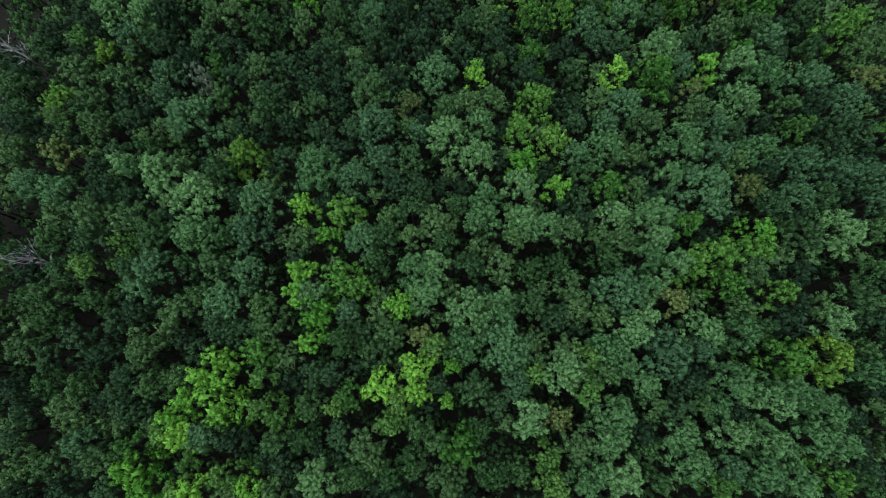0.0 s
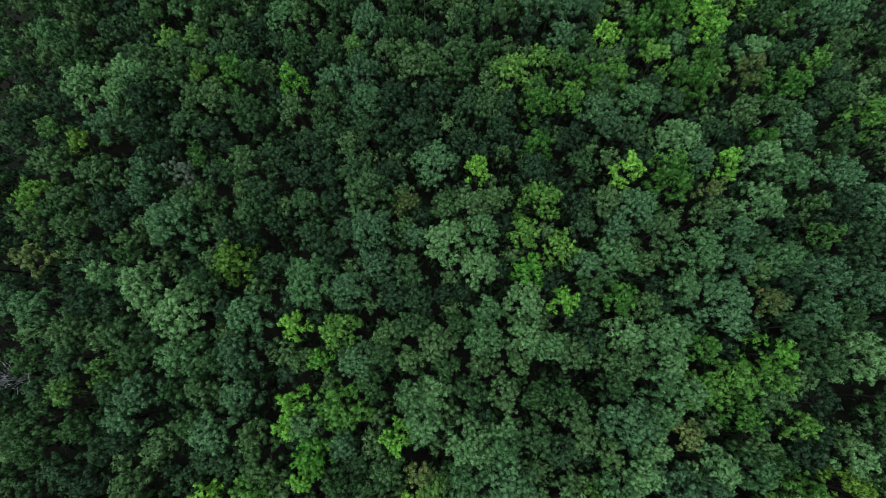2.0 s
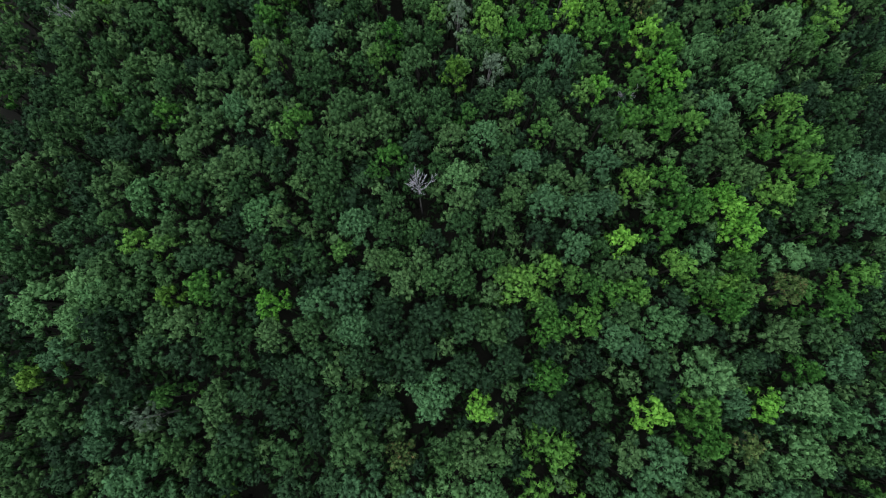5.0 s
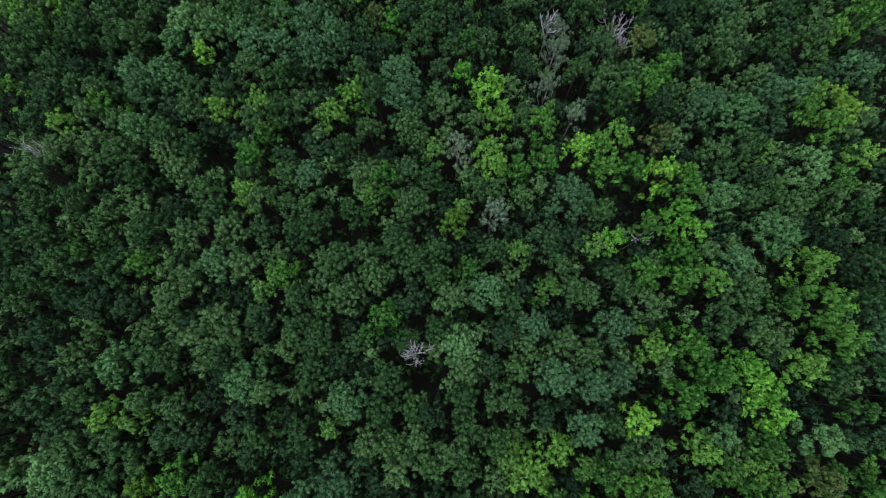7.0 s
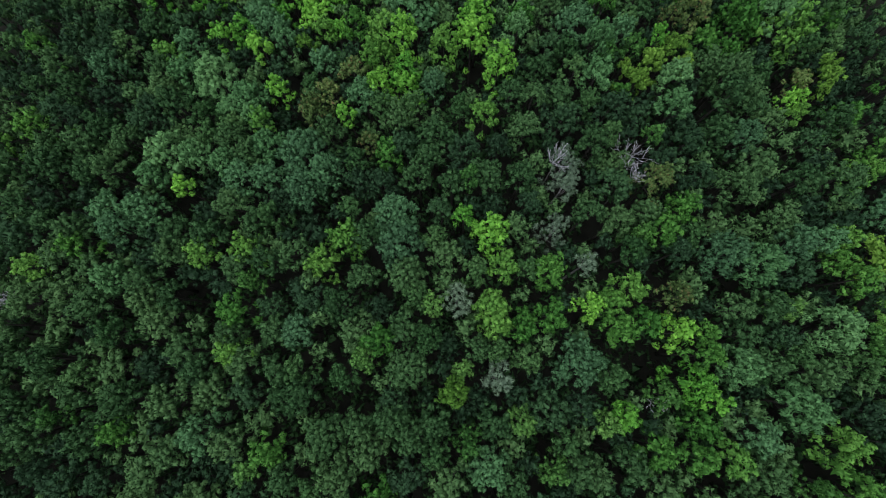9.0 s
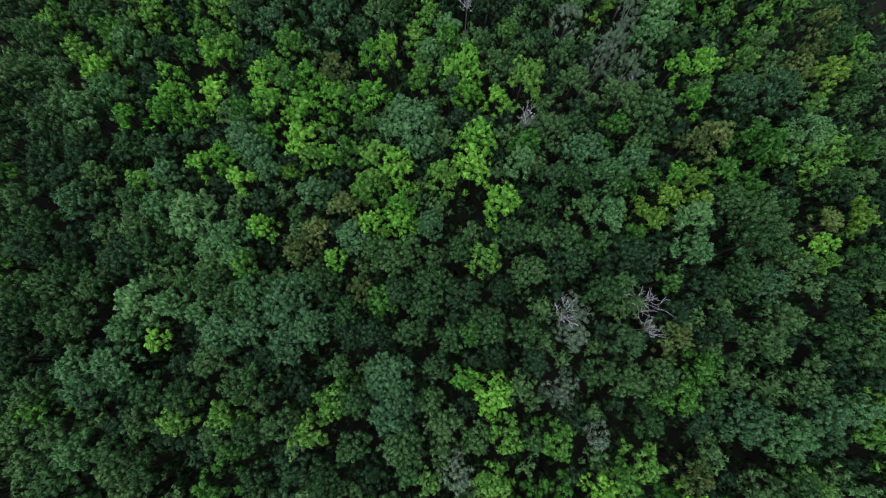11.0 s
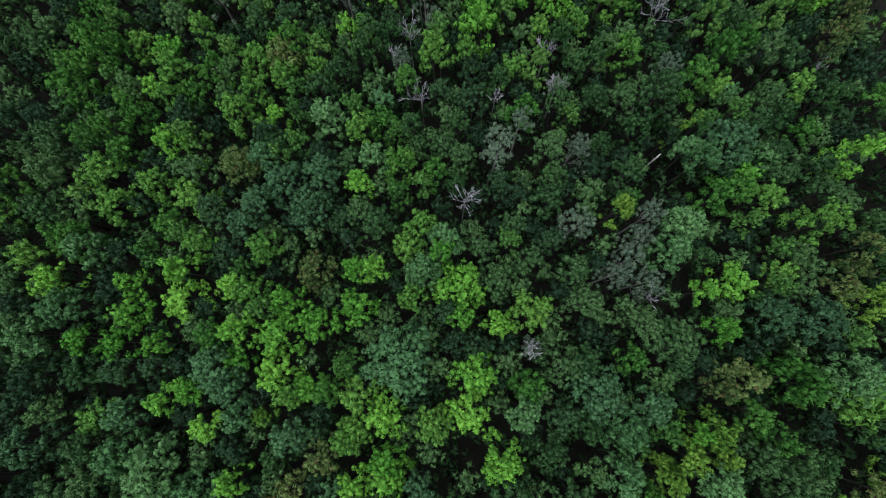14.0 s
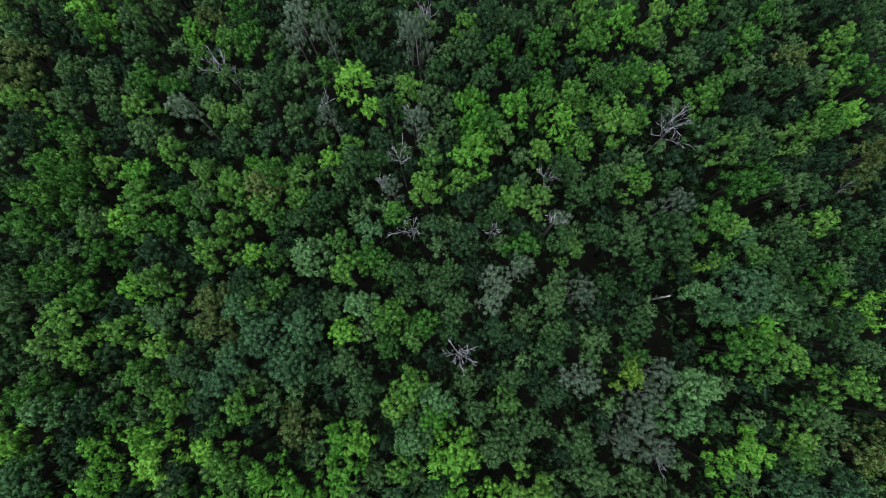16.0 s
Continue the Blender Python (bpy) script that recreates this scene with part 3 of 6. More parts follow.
plant("oak_tree", -35.0, 11.6, 2.82, 16.8)
plant("beech_tree", -32.6, 20.0, 2.43, 14.8)
plant("hornbeam_tree", -32.5, 0.6, 2.24, 17.0)
plant("beech_tree", -32.4, 7.8, 2.31, 14.5)
plant("acacia_tree", -31.3, 14.6, 4.20, 16.5)
plant("willow_tree", -29.3, 1.3, 3.59, 17.5)
plant("oak_tree", -28.3, 22.4, 3.44, 16.9)
plant("willow_tree", -28.2, 6.9, 3.44, 17.7)
plant("beech_tree", -25.5, 21.2, 2.44, 14.3)
plant("beech_tree", -25.1, 14.1, 2.37, 15.7)
plant("maple_tree", -21.3, 4.8, 2.35, 17.4)
plant("oak_tree", -20.2, 23.0, 2.95, 16.4)
plant("hornbeam_tree", -20.2, 0.0, 1.96, 18.1)
plant("beech_tree", -20.0, 18.3, 2.89, 15.1)
plant("linden_tree", -19.4, 11.1, 4.78, 18.4)
plant("maple_tree", -17.7, -0.0, 1.76, 17.5)
plant("ash_tree", -15.4, 3.8, 3.31, 17.4)
plant("beech_tree", -14.7, 19.0, 2.90, 14.3)
plant("willow_tree", -14.1, 9.6, 3.25, 16.7)
plant("oak_tree", -11.1, 24.6, 4.95, 17.0)
plant("willow_tree", -10.2, 13.3, 3.30, 15.2)
plant("willow_tree", -10.2, 18.3, 3.85, 18.1)
plant("oak_tree", -9.4, 0.3, 2.67, 16.0)
plant("hornbeam_tree", -8.6, 3.0, 2.52, 15.9)
plant("beech_tree", -7.7, 8.9, 2.96, 15.1)
plant("hornbeam_tree", -5.7, 18.6, 2.41, 15.3)
plant("oak_tree", -5.2, 3.7, 2.71, 17.4)
plant("elm_tree", -5.2, 22.2, 2.45, 16.1)
plant("oak_tree", -5.0, 12.1, 2.81, 17.0)
plant("beech_tree", -4.3, 7.7, 3.22, 15.0)
plant("willow_tree", -4.0, 17.0, 1.91, 16.1)
plant("oak_tree", -2.0, 1.3, 3.39, 17.1)
plant("beech_tree", -0.4, 8.5, 1.66, 14.0)
plant("linden_tree", 0.5, 15.9, 3.68, 17.6)
plant("hornbeam_tree", 0.6, 20.8, 1.94, 16.5)
plant("oak_tree", 0.7, 22.9, 2.75, 14.6)
plant("hornbeam_tree", 1.5, 3.8, 1.99, 17.3)
plant("oak_tree", 4.3, 21.7, 3.41, 16.6)
plant("linden_tree", 4.9, 1.5, 3.17, 17.8)
plant("linden_tree", 5.1, 11.9, 3.23, 17.6)
plant("linden_tree", 5.8, 5.4, 2.72, 16.0)
plant("linden_tree", 5.8, 17.4, 3.06, 17.0)
plant("hornbeam_tree", 7.9, 22.0, 2.15, 17.2)
plant("linden_tree", 10.9, 6.5, 3.19, 17.8)
plant("maple_tree", 12.2, 11.0, 2.97, 16.4)
plant("linden_tree", 11.3, 1.5, 3.39, 15.3)
plant("ash_tree", 11.9, 16.6, 2.67, 17.1)
plant("linden_tree", 14.4, 0.0, 2.65, 16.8)
plant("ash_tree", 15.1, 22.0, 4.03, 16.6)
plant("maple_tree", 16.7, 6.4, 2.51, 16.4)
plant("ash_tree", 16.9, 14.1, 3.25, 17.5)
plant("beech_tree", 19.5, 0.7, 2.48, 16.6)
plant("beech_tree", 20.1, 5.1, 2.26, 15.0)
plant("hornbeam_tree", 20.5, 7.9, 2.02, 17.4)
plant("beech_tree", 20.8, 17.2, 2.10, 15.8)
plant("willow_tree", 20.2, 11.6, 2.33, 16.9)
plant("beech_tree", 21.4, 21.3, 2.72, 14.7)
plant("ash_tree", 24.8, 6.5, 2.93, 15.9)
plant("linden_tree", 24.5, 1.3, 3.11, 16.5)
plant("linden_tree", 24.5, 12.1, 4.06, 17.6)
plant("oak_tree", 24.2, 20.9, 2.90, 17.0)
plant("willow_tree", 25.5, 16.4, 2.38, 17.0)
plant("hornbeam_tree", 28.1, 5.2, 2.27, 17.1)
plant("hornbeam_tree", 28.8, 11.3, 2.32, 16.4)
plant("linden_tree", 29.8, 0.6, 3.72, 17.7)
plant("willow_tree", 28.6, 19.4, 3.94, 17.6)
plant("oak_tree", 31.2, 15.6, 2.84, 18.4)
plant("linden_tree", 34.2, 7.5, 2.28, 16.2)
plant("linden_tree", 36.7, 12.6, 4.35, 17.6)
plant("ash_tree", 33.8, 22.6, 3.38, 19.6)
plant("willow_tree", 38.5, 4.7, 5.24, 17.7)
plant("oak_tree", 39.3, 18.2, 2.67, 17.6)
plant("elm_tree", 39.5, 21.3, 2.13, 17.6)
plant("willow_tree", 41.6, 10.6, 2.59, 16.9)
plant("willow_tree", 42.1, 15.0, 2.35, 17.6)
plant("hornbeam_tree", 44.7, 9.5, 2.57, 15.9)
plant("elm_tree", 44.9, 4.8, 2.25, 17.3)
plant("beech_tree", 46.0, 14.8, 2.07, 15.4)
plant("linden_tree", 46.9, 19.3, 4.21, 17.6)
plant("beech_tree", 47.8, 1.5, 2.48, 16.6)
plant("linden_tree", 48.6, 11.2, 4.16, 16.5)
plant("beech_tree", 48.9, 7.4, 2.27, 16.2)
plant("willow_tree", 52.4, 3.0, 3.12, 16.2)
plant("linden_tree", 52.2, 23.9, 3.53, 17.6)
plant("willow_tree", 53.8, 8.1, 4.10, 17.6)
plant("young_ash_tree", 54.6, 13.8, 2.34, 18.0)
plant("hornbeam_tree", 55.1, 18.9, 2.39, 16.0)
plant("willow_tree", 58.3, 5.9, 2.89, 17.9)
plant("beech_tree", 59.5, 18.7, 2.67, 16.6)
plant("willow_tree", 59.9, 22.9, 3.88, 17.0)
plant("beech_tree", 60.4, 10.1, 2.75, 15.6)
plant("beech_tree", 60.8, 14.0, 3.27, 16.6)
plant("willow_tree", 62.4, 5.7, 3.15, 17.4)
plant("willow_tree", 63.3, 2.0, 2.48, 17.1)
plant("willow_tree", 63.9, 18.4, 4.00, 17.1)
plant("beech_tree", 65.8, 13.3, 2.98, 15.7)
plant("elm_tree", 68.8, 22.4, 2.70, 17.1)
# strip 25 to 50 m ahead
plant("oak_tree", -73.2, 43.6, 3.78, 15.1)
plant("beech_tree", -70.5, 32.3, 3.09, 14.8)
plant("oak_tree", -70.2, 28.9, 3.25, 16.8)
plant("beech_tree", -67.8, 37.3, 2.63, 15.9)
plant("beech_tree", -67.3, 41.5, 3.21, 14.9)
plant("ash_tree", -63.2, 26.9, 4.03, 15.8)
plant("beech_tree", -62.6, 47.2, 2.98, 15.0)
plant("beech_tree", -61.8, 42.7, 2.75, 16.6)
plant("oak_tree", -61.1, 32.3, 3.60, 16.1)
plant("beech_tree", -60.9, 36.4, 2.93, 16.1)
plant("linden_tree", -56.6, 45.0, 4.65, 17.6)
plant("young_ash_tree", -58.8, 36.4, 2.08, 18.5)
plant("oak_tree", -56.5, 25.5, 2.80, 17.1)
plant("linden_tree", -51.1, 47.6, 4.18, 16.1)
plant("oak_tree", -52.6, 29.6, 3.86, 16.9)
plant("beech_tree", -52.4, 25.8, 3.00, 15.0)
plant("willow_tree", -52.0, 37.6, 2.94, 17.3)
plant("linden_tree", -51.4, 43.0, 3.22, 16.4)
plant("linden_tree", -49.1, 42.1, 3.19, 18.2)
plant("linden_tree", -48.8, 46.4, 2.97, 16.1)
plant("beech_tree", -46.6, 36.7, 3.13, 16.6)
plant("beech_tree", -46.3, 41.5, 3.73, 18.3)
plant("oak_tree", -45.4, 46.2, 2.96, 17.4)
plant("willow_tree", -45.1, 25.9, 2.50, 16.9)
plant("willow_tree", -44.6, 29.2, 2.53, 17.8)
plant("oak_tree", -41.9, 45.6, 2.76, 16.8)
plant("beech_tree", -41.0, 37.6, 2.93, 15.1)
plant("birch_tree", -39.4, 29.0, 2.41, 17.2)
plant("oak_tree", -39.1, 42.3, 3.20, 16.2)
plant("hornbeam_tree", -37.9, 48.1, 2.04, 17.3)
plant("acacia_tree", -37.3, 45.3, 1.95, 17.0)
plant("young_ash_tree", -37.0, 31.6, 2.25, 17.2)
plant("beech_tree", -36.1, 36.7, 2.92, 15.0)
plant("oak_tree", -34.6, 41.4, 2.97, 18.4)
plant("beech_tree", -33.4, 28.0, 2.22, 17.8)
plant("ash_tree", -32.6, 46.0, 2.95, 18.1)
plant("hornbeam_tree", -31.5, 41.1, 2.53, 16.0)
plant("oak_tree", -29.8, 30.0, 3.55, 17.3)
plant("hornbeam_tree", -29.2, 45.4, 2.57, 17.4)
plant("oak_tree", -29.0, 38.1, 3.98, 17.4)
plant("beech_tree", -27.6, 25.5, 2.99, 16.7)
plant("beech_tree", -26.1, 31.0, 2.85, 16.4)
plant("beech_tree", -24.2, 47.8, 2.31, 15.2)
plant("maple_tree", -22.8, 43.1, 2.54, 18.1)
plant("oak_tree", -22.8, 39.2, 3.16, 16.6)
plant("beech_tree", -22.3, 28.5, 2.82, 14.5)
plant("beech_tree", -20.6, 33.5, 3.08, 15.4)
plant("beech_tree", -17.8, 35.1, 3.31, 14.9)
plant("oak_tree", -17.3, 39.5, 3.13, 17.8)
plant("willow_tree", -16.3, 42.6, 2.72, 18.2)
plant("beech_tree", -13.4, 39.7, 3.17, 14.9)
plant("beech_tree", -13.0, 28.0, 3.51, 16.8)
plant("willow_tree", -10.7, 39.1, 3.12, 18.0)
plant("beech_tree", -10.6, 34.7, 3.09, 17.4)
plant("willow_tree", -11.9, 44.6, 4.29, 18.0)
plant("beech_tree", -8.3, 27.7, 3.00, 15.6)
plant("oak_tree", -8.0, 48.7, 2.58, 16.5)
plant("beech_tree", -7.2, 39.8, 3.15, 17.5)
plant("beech_tree", -6.5, 42.8, 2.71, 14.3)
plant("hornbeam_tree", -5.5, 48.5, 2.58, 17.1)
plant("oak_tree", -3.9, 45.3, 2.91, 17.0)
plant("beech_tree", -3.5, 34.9, 4.63, 16.6)
plant("oak_tree", -1.6, 48.8, 2.76, 15.1)
plant("willow_tree", -0.8, 29.6, 4.23, 15.3)
plant("beech_tree", -0.4, 40.1, 3.68, 16.8)
plant("hornbeam_tree", 0.3, 45.5, 2.55, 16.8)
plant("oak_tree", 3.0, 47.2, 2.92, 17.4)
plant("beech_tree", 4.0, 32.7, 3.06, 15.5)
plant("hornbeam_tree", 4.5, 44.8, 2.54, 16.9)
plant("beech_tree", 5.4, 39.1, 3.35, 16.0)
plant("oak_tree", 5.7, 49.7, 2.76, 15.3)
plant("maple_tree", 5.8, 27.4, 2.38, 16.9)
plant("oak_tree", 8.2, 38.1, 3.36, 16.5)
plant("hornbeam_tree", 8.9, 47.7, 2.56, 16.9)
plant("beech_tree", 9.8, 33.5, 3.07, 16.7)
plant("hornbeam_tree", 9.9, 29.5, 1.51, 16.4)
plant("young_ash_tree", 10.5, 45.4, 2.27, 15.5)
plant("beech_tree", 11.2, 38.8, 2.61, 15.4)
plant("ash_tree", 12.8, 43.9, 3.78, 16.8)
plant("beech_tree", 13.8, 26.6, 2.98, 17.0)
plant("young_ash_tree", 15.8, 40.3, 2.49, 17.1)
plant("ash_tree", 15.5, 31.0, 3.10, 16.1)
plant("ash_tree", 16.4, 37.7, 3.08, 18.1)
plant("ash_tree", 17.3, 46.4, 2.72, 15.8)
plant("young_ash_tree", 19.6, 44.5, 2.25, 18.3)
plant("ash_tree", 20.9, 38.1, 2.71, 17.9)
plant("willow_tree", 21.0, 48.9, 2.75, 17.7)
plant("oak_tree", 21.7, 27.2, 2.78, 16.0)
plant("beech_tree", 22.0, 32.8, 2.54, 14.5)
plant("young_ash_tree", 22.4, 43.4, 1.97, 17.6)
plant("oak_tree", 24.7, 45.1, 2.71, 16.9)
plant("willow_tree", 24.8, 36.2, 2.57, 17.1)
plant("ash_tree", 25.1, 42.0, 2.67, 17.1)
plant("hornbeam_tree", 24.9, 48.9, 2.28, 15.6)
plant("oak_tree", 26.4, 38.9, 2.82, 17.5)
plant("willow_tree", 27.4, 34.3, 2.56, 15.4)
plant("maple_tree", 28.3, 25.5, 2.84, 17.2)
plant("ash_tree", 28.4, 41.8, 3.11, 17.4)
plant("oak_tree", 28.9, 45.3, 2.70, 16.7)
plant("beech_tree", 30.4, 31.8, 2.22, 15.8)
plant("linden_tree", 31.8, 36.9, 3.56, 17.6)
plant("ash_tree", 34.8, 26.0, 2.95, 17.5)
plant("beech_tree", 34.8, 40.6, 2.47, 15.0)
plant("linden_tree", 36.8, 30.2, 3.90, 17.7)
plant("ash_tree", 35.7, 45.4, 2.88, 16.7)
plant("beech_tree", 36.6, 36.6, 2.18, 17.1)
plant("young_ash_tree", 38.5, 42.6, 2.49, 16.4)
plant("willow_tree", 39.0, 26.4, 2.47, 17.3)
plant("linden_tree", 38.9, 47.0, 1.99, 16.5)
plant("ash_tree", 43.5, 42.0, 3.09, 14.4)
plant("ash_tree", 40.3, 39.2, 3.24, 19.1)
plant("maple_tree", 43.5, 25.9, 2.79, 17.2)
plant("young_ash_tree", 44.0, 44.9, 2.24, 18.1)
plant("maple_tree", 45.5, 49.2, 2.87, 16.7)
plant("young_ash_tree", 44.8, 40.9, 2.47, 16.5)
plant("ash_tree", 46.0, 45.2, 3.14, 14.5)
plant("oak_tree", 48.1, 34.9, 3.26, 16.2)
plant("elm_tree", 49.4, 41.1, 2.64, 18.2)
plant("ash_tree", 50.1, 29.9, 2.13, 15.8)
plant("linden_tree", 48.5, 26.3, 2.94, 17.9)
plant("linden_tree", 51.7, 45.8, 2.87, 16.3)
plant("young_ash_tree", 52.9, 41.1, 2.46, 15.0)
plant("oak_tree", 53.5, 34.1, 3.89, 16.6)
plant("willow_tree", 54.7, 31.0, 2.81, 17.3)
plant("beech_tree", 54.9, 45.2, 1.96, 15.8)
plant("young_ash_tree", 56.7, 49.2, 1.99, 17.8)
plant("beech_tree", 57.0, 29.1, 2.19, 14.4)
plant("ash_tree", 56.2, 38.5, 3.70, 16.3)
plant("beech_tree", 59.1, 45.4, 2.50, 16.0)
plant("beech_tree", 59.7, 35.4, 2.86, 14.4)
plant("ash_tree", 60.0, 42.2, 2.82, 17.1)
plant("oak_tree", 61.6, 28.9, 2.78, 16.6)
plant("oak_tree", 62.4, 36.1, 2.76, 17.2)
plant("beech_tree", 63.8, 41.2, 2.81, 14.8)
plant("ash_tree", 65.2, 31.6, 3.51, 18.8)
plant("oak_tree", 65.8, 45.5, 2.67, 16.3)
plant("hornbeam_tree", 68.8, 27.9, 2.47, 16.9)
plant("ash_tree", 71.0, 34.7, 2.86, 16.4)
plant("oak_tree", 72.0, 30.6, 2.80, 17.2)
# strip 50 to 75 m ahead
plant("beech_tree", -66.9, 71.7, 2.84, 16.0)
plant("beech_tree", -66.9, 66.5, 2.79, 15.4)
plant("beech_tree", -64.5, 73.7, 2.86, 15.0)
plant("oak_tree", -64.3, 51.8, 2.66, 15.7)
plant("linden_tree", -64.0, 55.1, 3.65, 16.8)
plant("hornbeam_tree", -62.5, 61.7, 2.45, 18.0)
plant("oak_tree", -61.5, 64.2, 3.46, 17.6)
plant("oak_tree", -60.1, 58.2, 3.10, 17.2)
plant("oak_tree", -59.9, 51.6, 3.32, 16.5)
plant("oak_tree", -58.8, 61.0, 2.74, 16.5)
plant("oak_tree", -57.5, 71.1, 2.53, 19.1)
plant("oak_tree", -56.1, 74.2, 3.06, 17.3)
plant("beech_tree", -54.9, 65.8, 3.17, 15.5)
plant("beech_tree", -54.5, 56.4, 3.36, 15.5)
plant("beech_tree", -52.0, 70.8, 3.02, 15.3)
plant("beech_tree", -51.3, 52.0, 3.31, 14.6)
plant("beech_tree", -50.8, 58.6, 2.42, 15.3)
plant("oak_tree", -48.2, 62.4, 3.43, 17.5)
plant("oak_tree", -47.6, 50.4, 2.82, 16.8)
plant("beech_tree", -47.2, 69.5, 3.01, 16.2)
plant("hornbeam_tree", -46.6, 56.9, 2.11, 17.9)
plant("ash_tree", -44.5, 54.0, 2.85, 15.5)
plant("beech_tree", -43.5, 69.2, 2.50, 14.6)
plant("oak_tree", -41.6, 50.5, 3.00, 16.9)
plant("linden_tree", -42.2, 61.0, 3.58, 17.6)
plant("young_ash_tree", -39.2, 53.2, 2.08, 16.6)
plant("oak_tree", -37.7, 55.9, 1.91, 17.5)
plant("hornbeam_tree", -37.3, 61.8, 2.14, 16.5)
plant("oak_tree", -37.1, 69.9, 3.50, 15.1)
plant("beech_tree", -35.6, 51.1, 3.00, 15.6)
plant("oak_tree", -35.0, 60.6, 2.71, 16.8)
plant("oak_tree", -34.1, 54.8, 2.66, 16.4)
plant("oak_tree", -32.7, 72.8, 2.82, 17.0)
plant("beech_tree", -32.1, 50.9, 2.62, 16.3)
plant("oak_tree", -31.2, 63.9, 2.94, 17.5)
plant("beech_tree", -30.7, 55.5, 2.38, 14.6)
plant("oak_tree", -29.5, 66.3, 2.96, 16.0)
plant("willow_tree", -29.1, 74.7, 3.24, 17.8)
plant("oak_tree", -28.4, 61.2, 2.71, 16.2)
plant("beech_tree", -26.2, 52.5, 2.63, 14.8)
plant("oak_tree", -25.8, 64.1, 2.93, 18.9)
plant("linden_tree", -25.5, 57.6, 3.83, 15.4)
plant("oak_tree", -24.8, 73.4, 2.82, 18.1)
plant("beech_tree", -23.2, 66.0, 2.75, 16.4)
plant("hornbeam_tree", -22.6, 50.4, 2.61, 16.9)
plant("young_ash_tree", -22.4, 70.0, 2.19, 17.2)
plant("hornbeam_tree", -21.5, 56.0, 2.09, 18.1)
plant("ash_tree", -19.7, 72.0, 2.81, 17.5)
plant("hornbeam_tree", -19.5, 61.7, 2.13, 16.0)
plant("oak_tree", -17.8, 68.7, 2.77, 16.5)
plant("oak_tree", -17.7, 64.1, 3.12, 16.9)
plant("oak_tree", -17.0, 50.1, 2.79, 16.4)
plant("oak_tree", -15.8, 58.5, 3.35, 15.6)
plant("hornbeam_tree", -14.1, 67.5, 2.17, 16.2)
plant("oak_tree", -14.1, 62.9, 3.10, 17.4)
plant("young_ash_tree", -13.2, 50.8, 2.05, 15.9)
plant("oak_tree", -11.8, 73.6, 3.51, 18.0)
plant("willow_tree", -10.6, 54.4, 3.29, 17.7)
plant("oak_tree", -10.5, 68.8, 3.46, 17.9)
plant("beech_tree", -9.6, 61.6, 1.93, 15.6)
plant("oak_tree", -8.1, 74.5, 2.82, 15.9)
plant("young_ash_tree", -7.8, 63.0, 1.94, 15.7)
plant("oak_tree", -6.8, 71.2, 3.19, 16.3)
plant("oak_tree", -6.2, 52.7, 2.80, 17.1)
plant("oak_tree", -5.3, 57.0, 3.04, 17.2)
plant("ash_tree", -5.1, 65.4, 2.73, 16.5)
plant("hornbeam_tree", -1.9, 53.0, 2.62, 15.8)
plant("beech_tree", -1.4, 67.7, 2.95, 15.2)
plant("oak_tree", -0.7, 73.0, 3.20, 17.2)
plant("beech_tree", 0.6, 51.4, 2.32, 16.5)
plant("hornbeam_tree", 2.0, 62.9, 2.42, 17.9)
plant("hornbeam_tree", 2.4, 70.6, 2.48, 17.0)
plant("oak_tree", 2.6, 74.4, 2.81, 16.4)
plant("oak_tree", 4.1, 67.4, 2.94, 17.6)
plant("linden_tree", 5.0, 60.8, 3.35, 17.4)
plant("oak_tree", 5.0, 53.5, 2.80, 16.6)
plant("oak_tree", 5.3, 57.3, 2.84, 16.1)
plant("young_ash_tree", 7.0, 71.4, 2.48, 16.5)
plant("beech_tree", 8.8, 57.6, 2.65, 14.6)
plant("willow_tree", 9.6, 68.1, 3.43, 15.8)
plant("oak_tree", 10.2, 53.2, 2.79, 18.4)
plant("beech_tree", 10.9, 61.9, 2.40, 17.1)
plant("oak_tree", 10.9, 73.9, 2.79, 16.3)
plant("hornbeam_tree", 12.7, 56.9, 2.36, 16.6)
plant("oak_tree", 13.0, 65.8, 2.91, 15.4)
plant("oak_tree", 14.3, 59.7, 2.66, 15.6)
plant("young_ash_tree", 14.6, 73.6, 2.49, 16.2)
plant("willow_tree", 15.4, 62.6, 2.69, 17.1)
plant("willow_tree", 17.4, 55.6, 3.00, 18.7)
plant("young_ash_tree", 18.1, 67.6, 2.44, 17.3)
plant("oak_tree", 19.6, 60.4, 2.67, 16.1)
plant("hornbeam_tree", 19.9, 71.1, 2.17, 16.8)
plant("oak_tree", 21.3, 67.4, 2.73, 17.1)
plant("willow_tree", 22.5, 54.4, 2.79, 18.1)
plant("oak_tree", 22.5, 58.3, 3.02, 16.6)
plant("beech_tree", 23.0, 74.7, 2.99, 16.1)
plant("oak_tree", 23.5, 66.7, 2.72, 16.6)
plant("young_ash_tree", 24.9, 73.4, 2.18, 18.5)
plant("willow_tree", 26.0, 55.1, 2.61, 17.5)
plant("willow_tree", 26.9, 61.9, 3.34, 17.0)
plant("oak_tree", 27.7, 68.0, 2.92, 18.4)
plant("maple_tree", 28.2, 49.4, 2.67, 16.9)
plant("maple_tree", 27.8, 73.9, 2.22, 17.9)
plant("ash_tree", 31.8, 58.7, 3.02, 16.8)
plant("oak_tree", 31.8, 64.7, 2.89, 16.9)
plant("ash_tree", 32.4, 68.8, 3.42, 16.5)
plant("ash_tree", 34.9, 51.8, 3.38, 15.8)
plant("ash_tree", 38.4, 54.6, 3.26, 17.4)
plant("ash_tree", 37.2, 68.0, 2.72, 16.8)
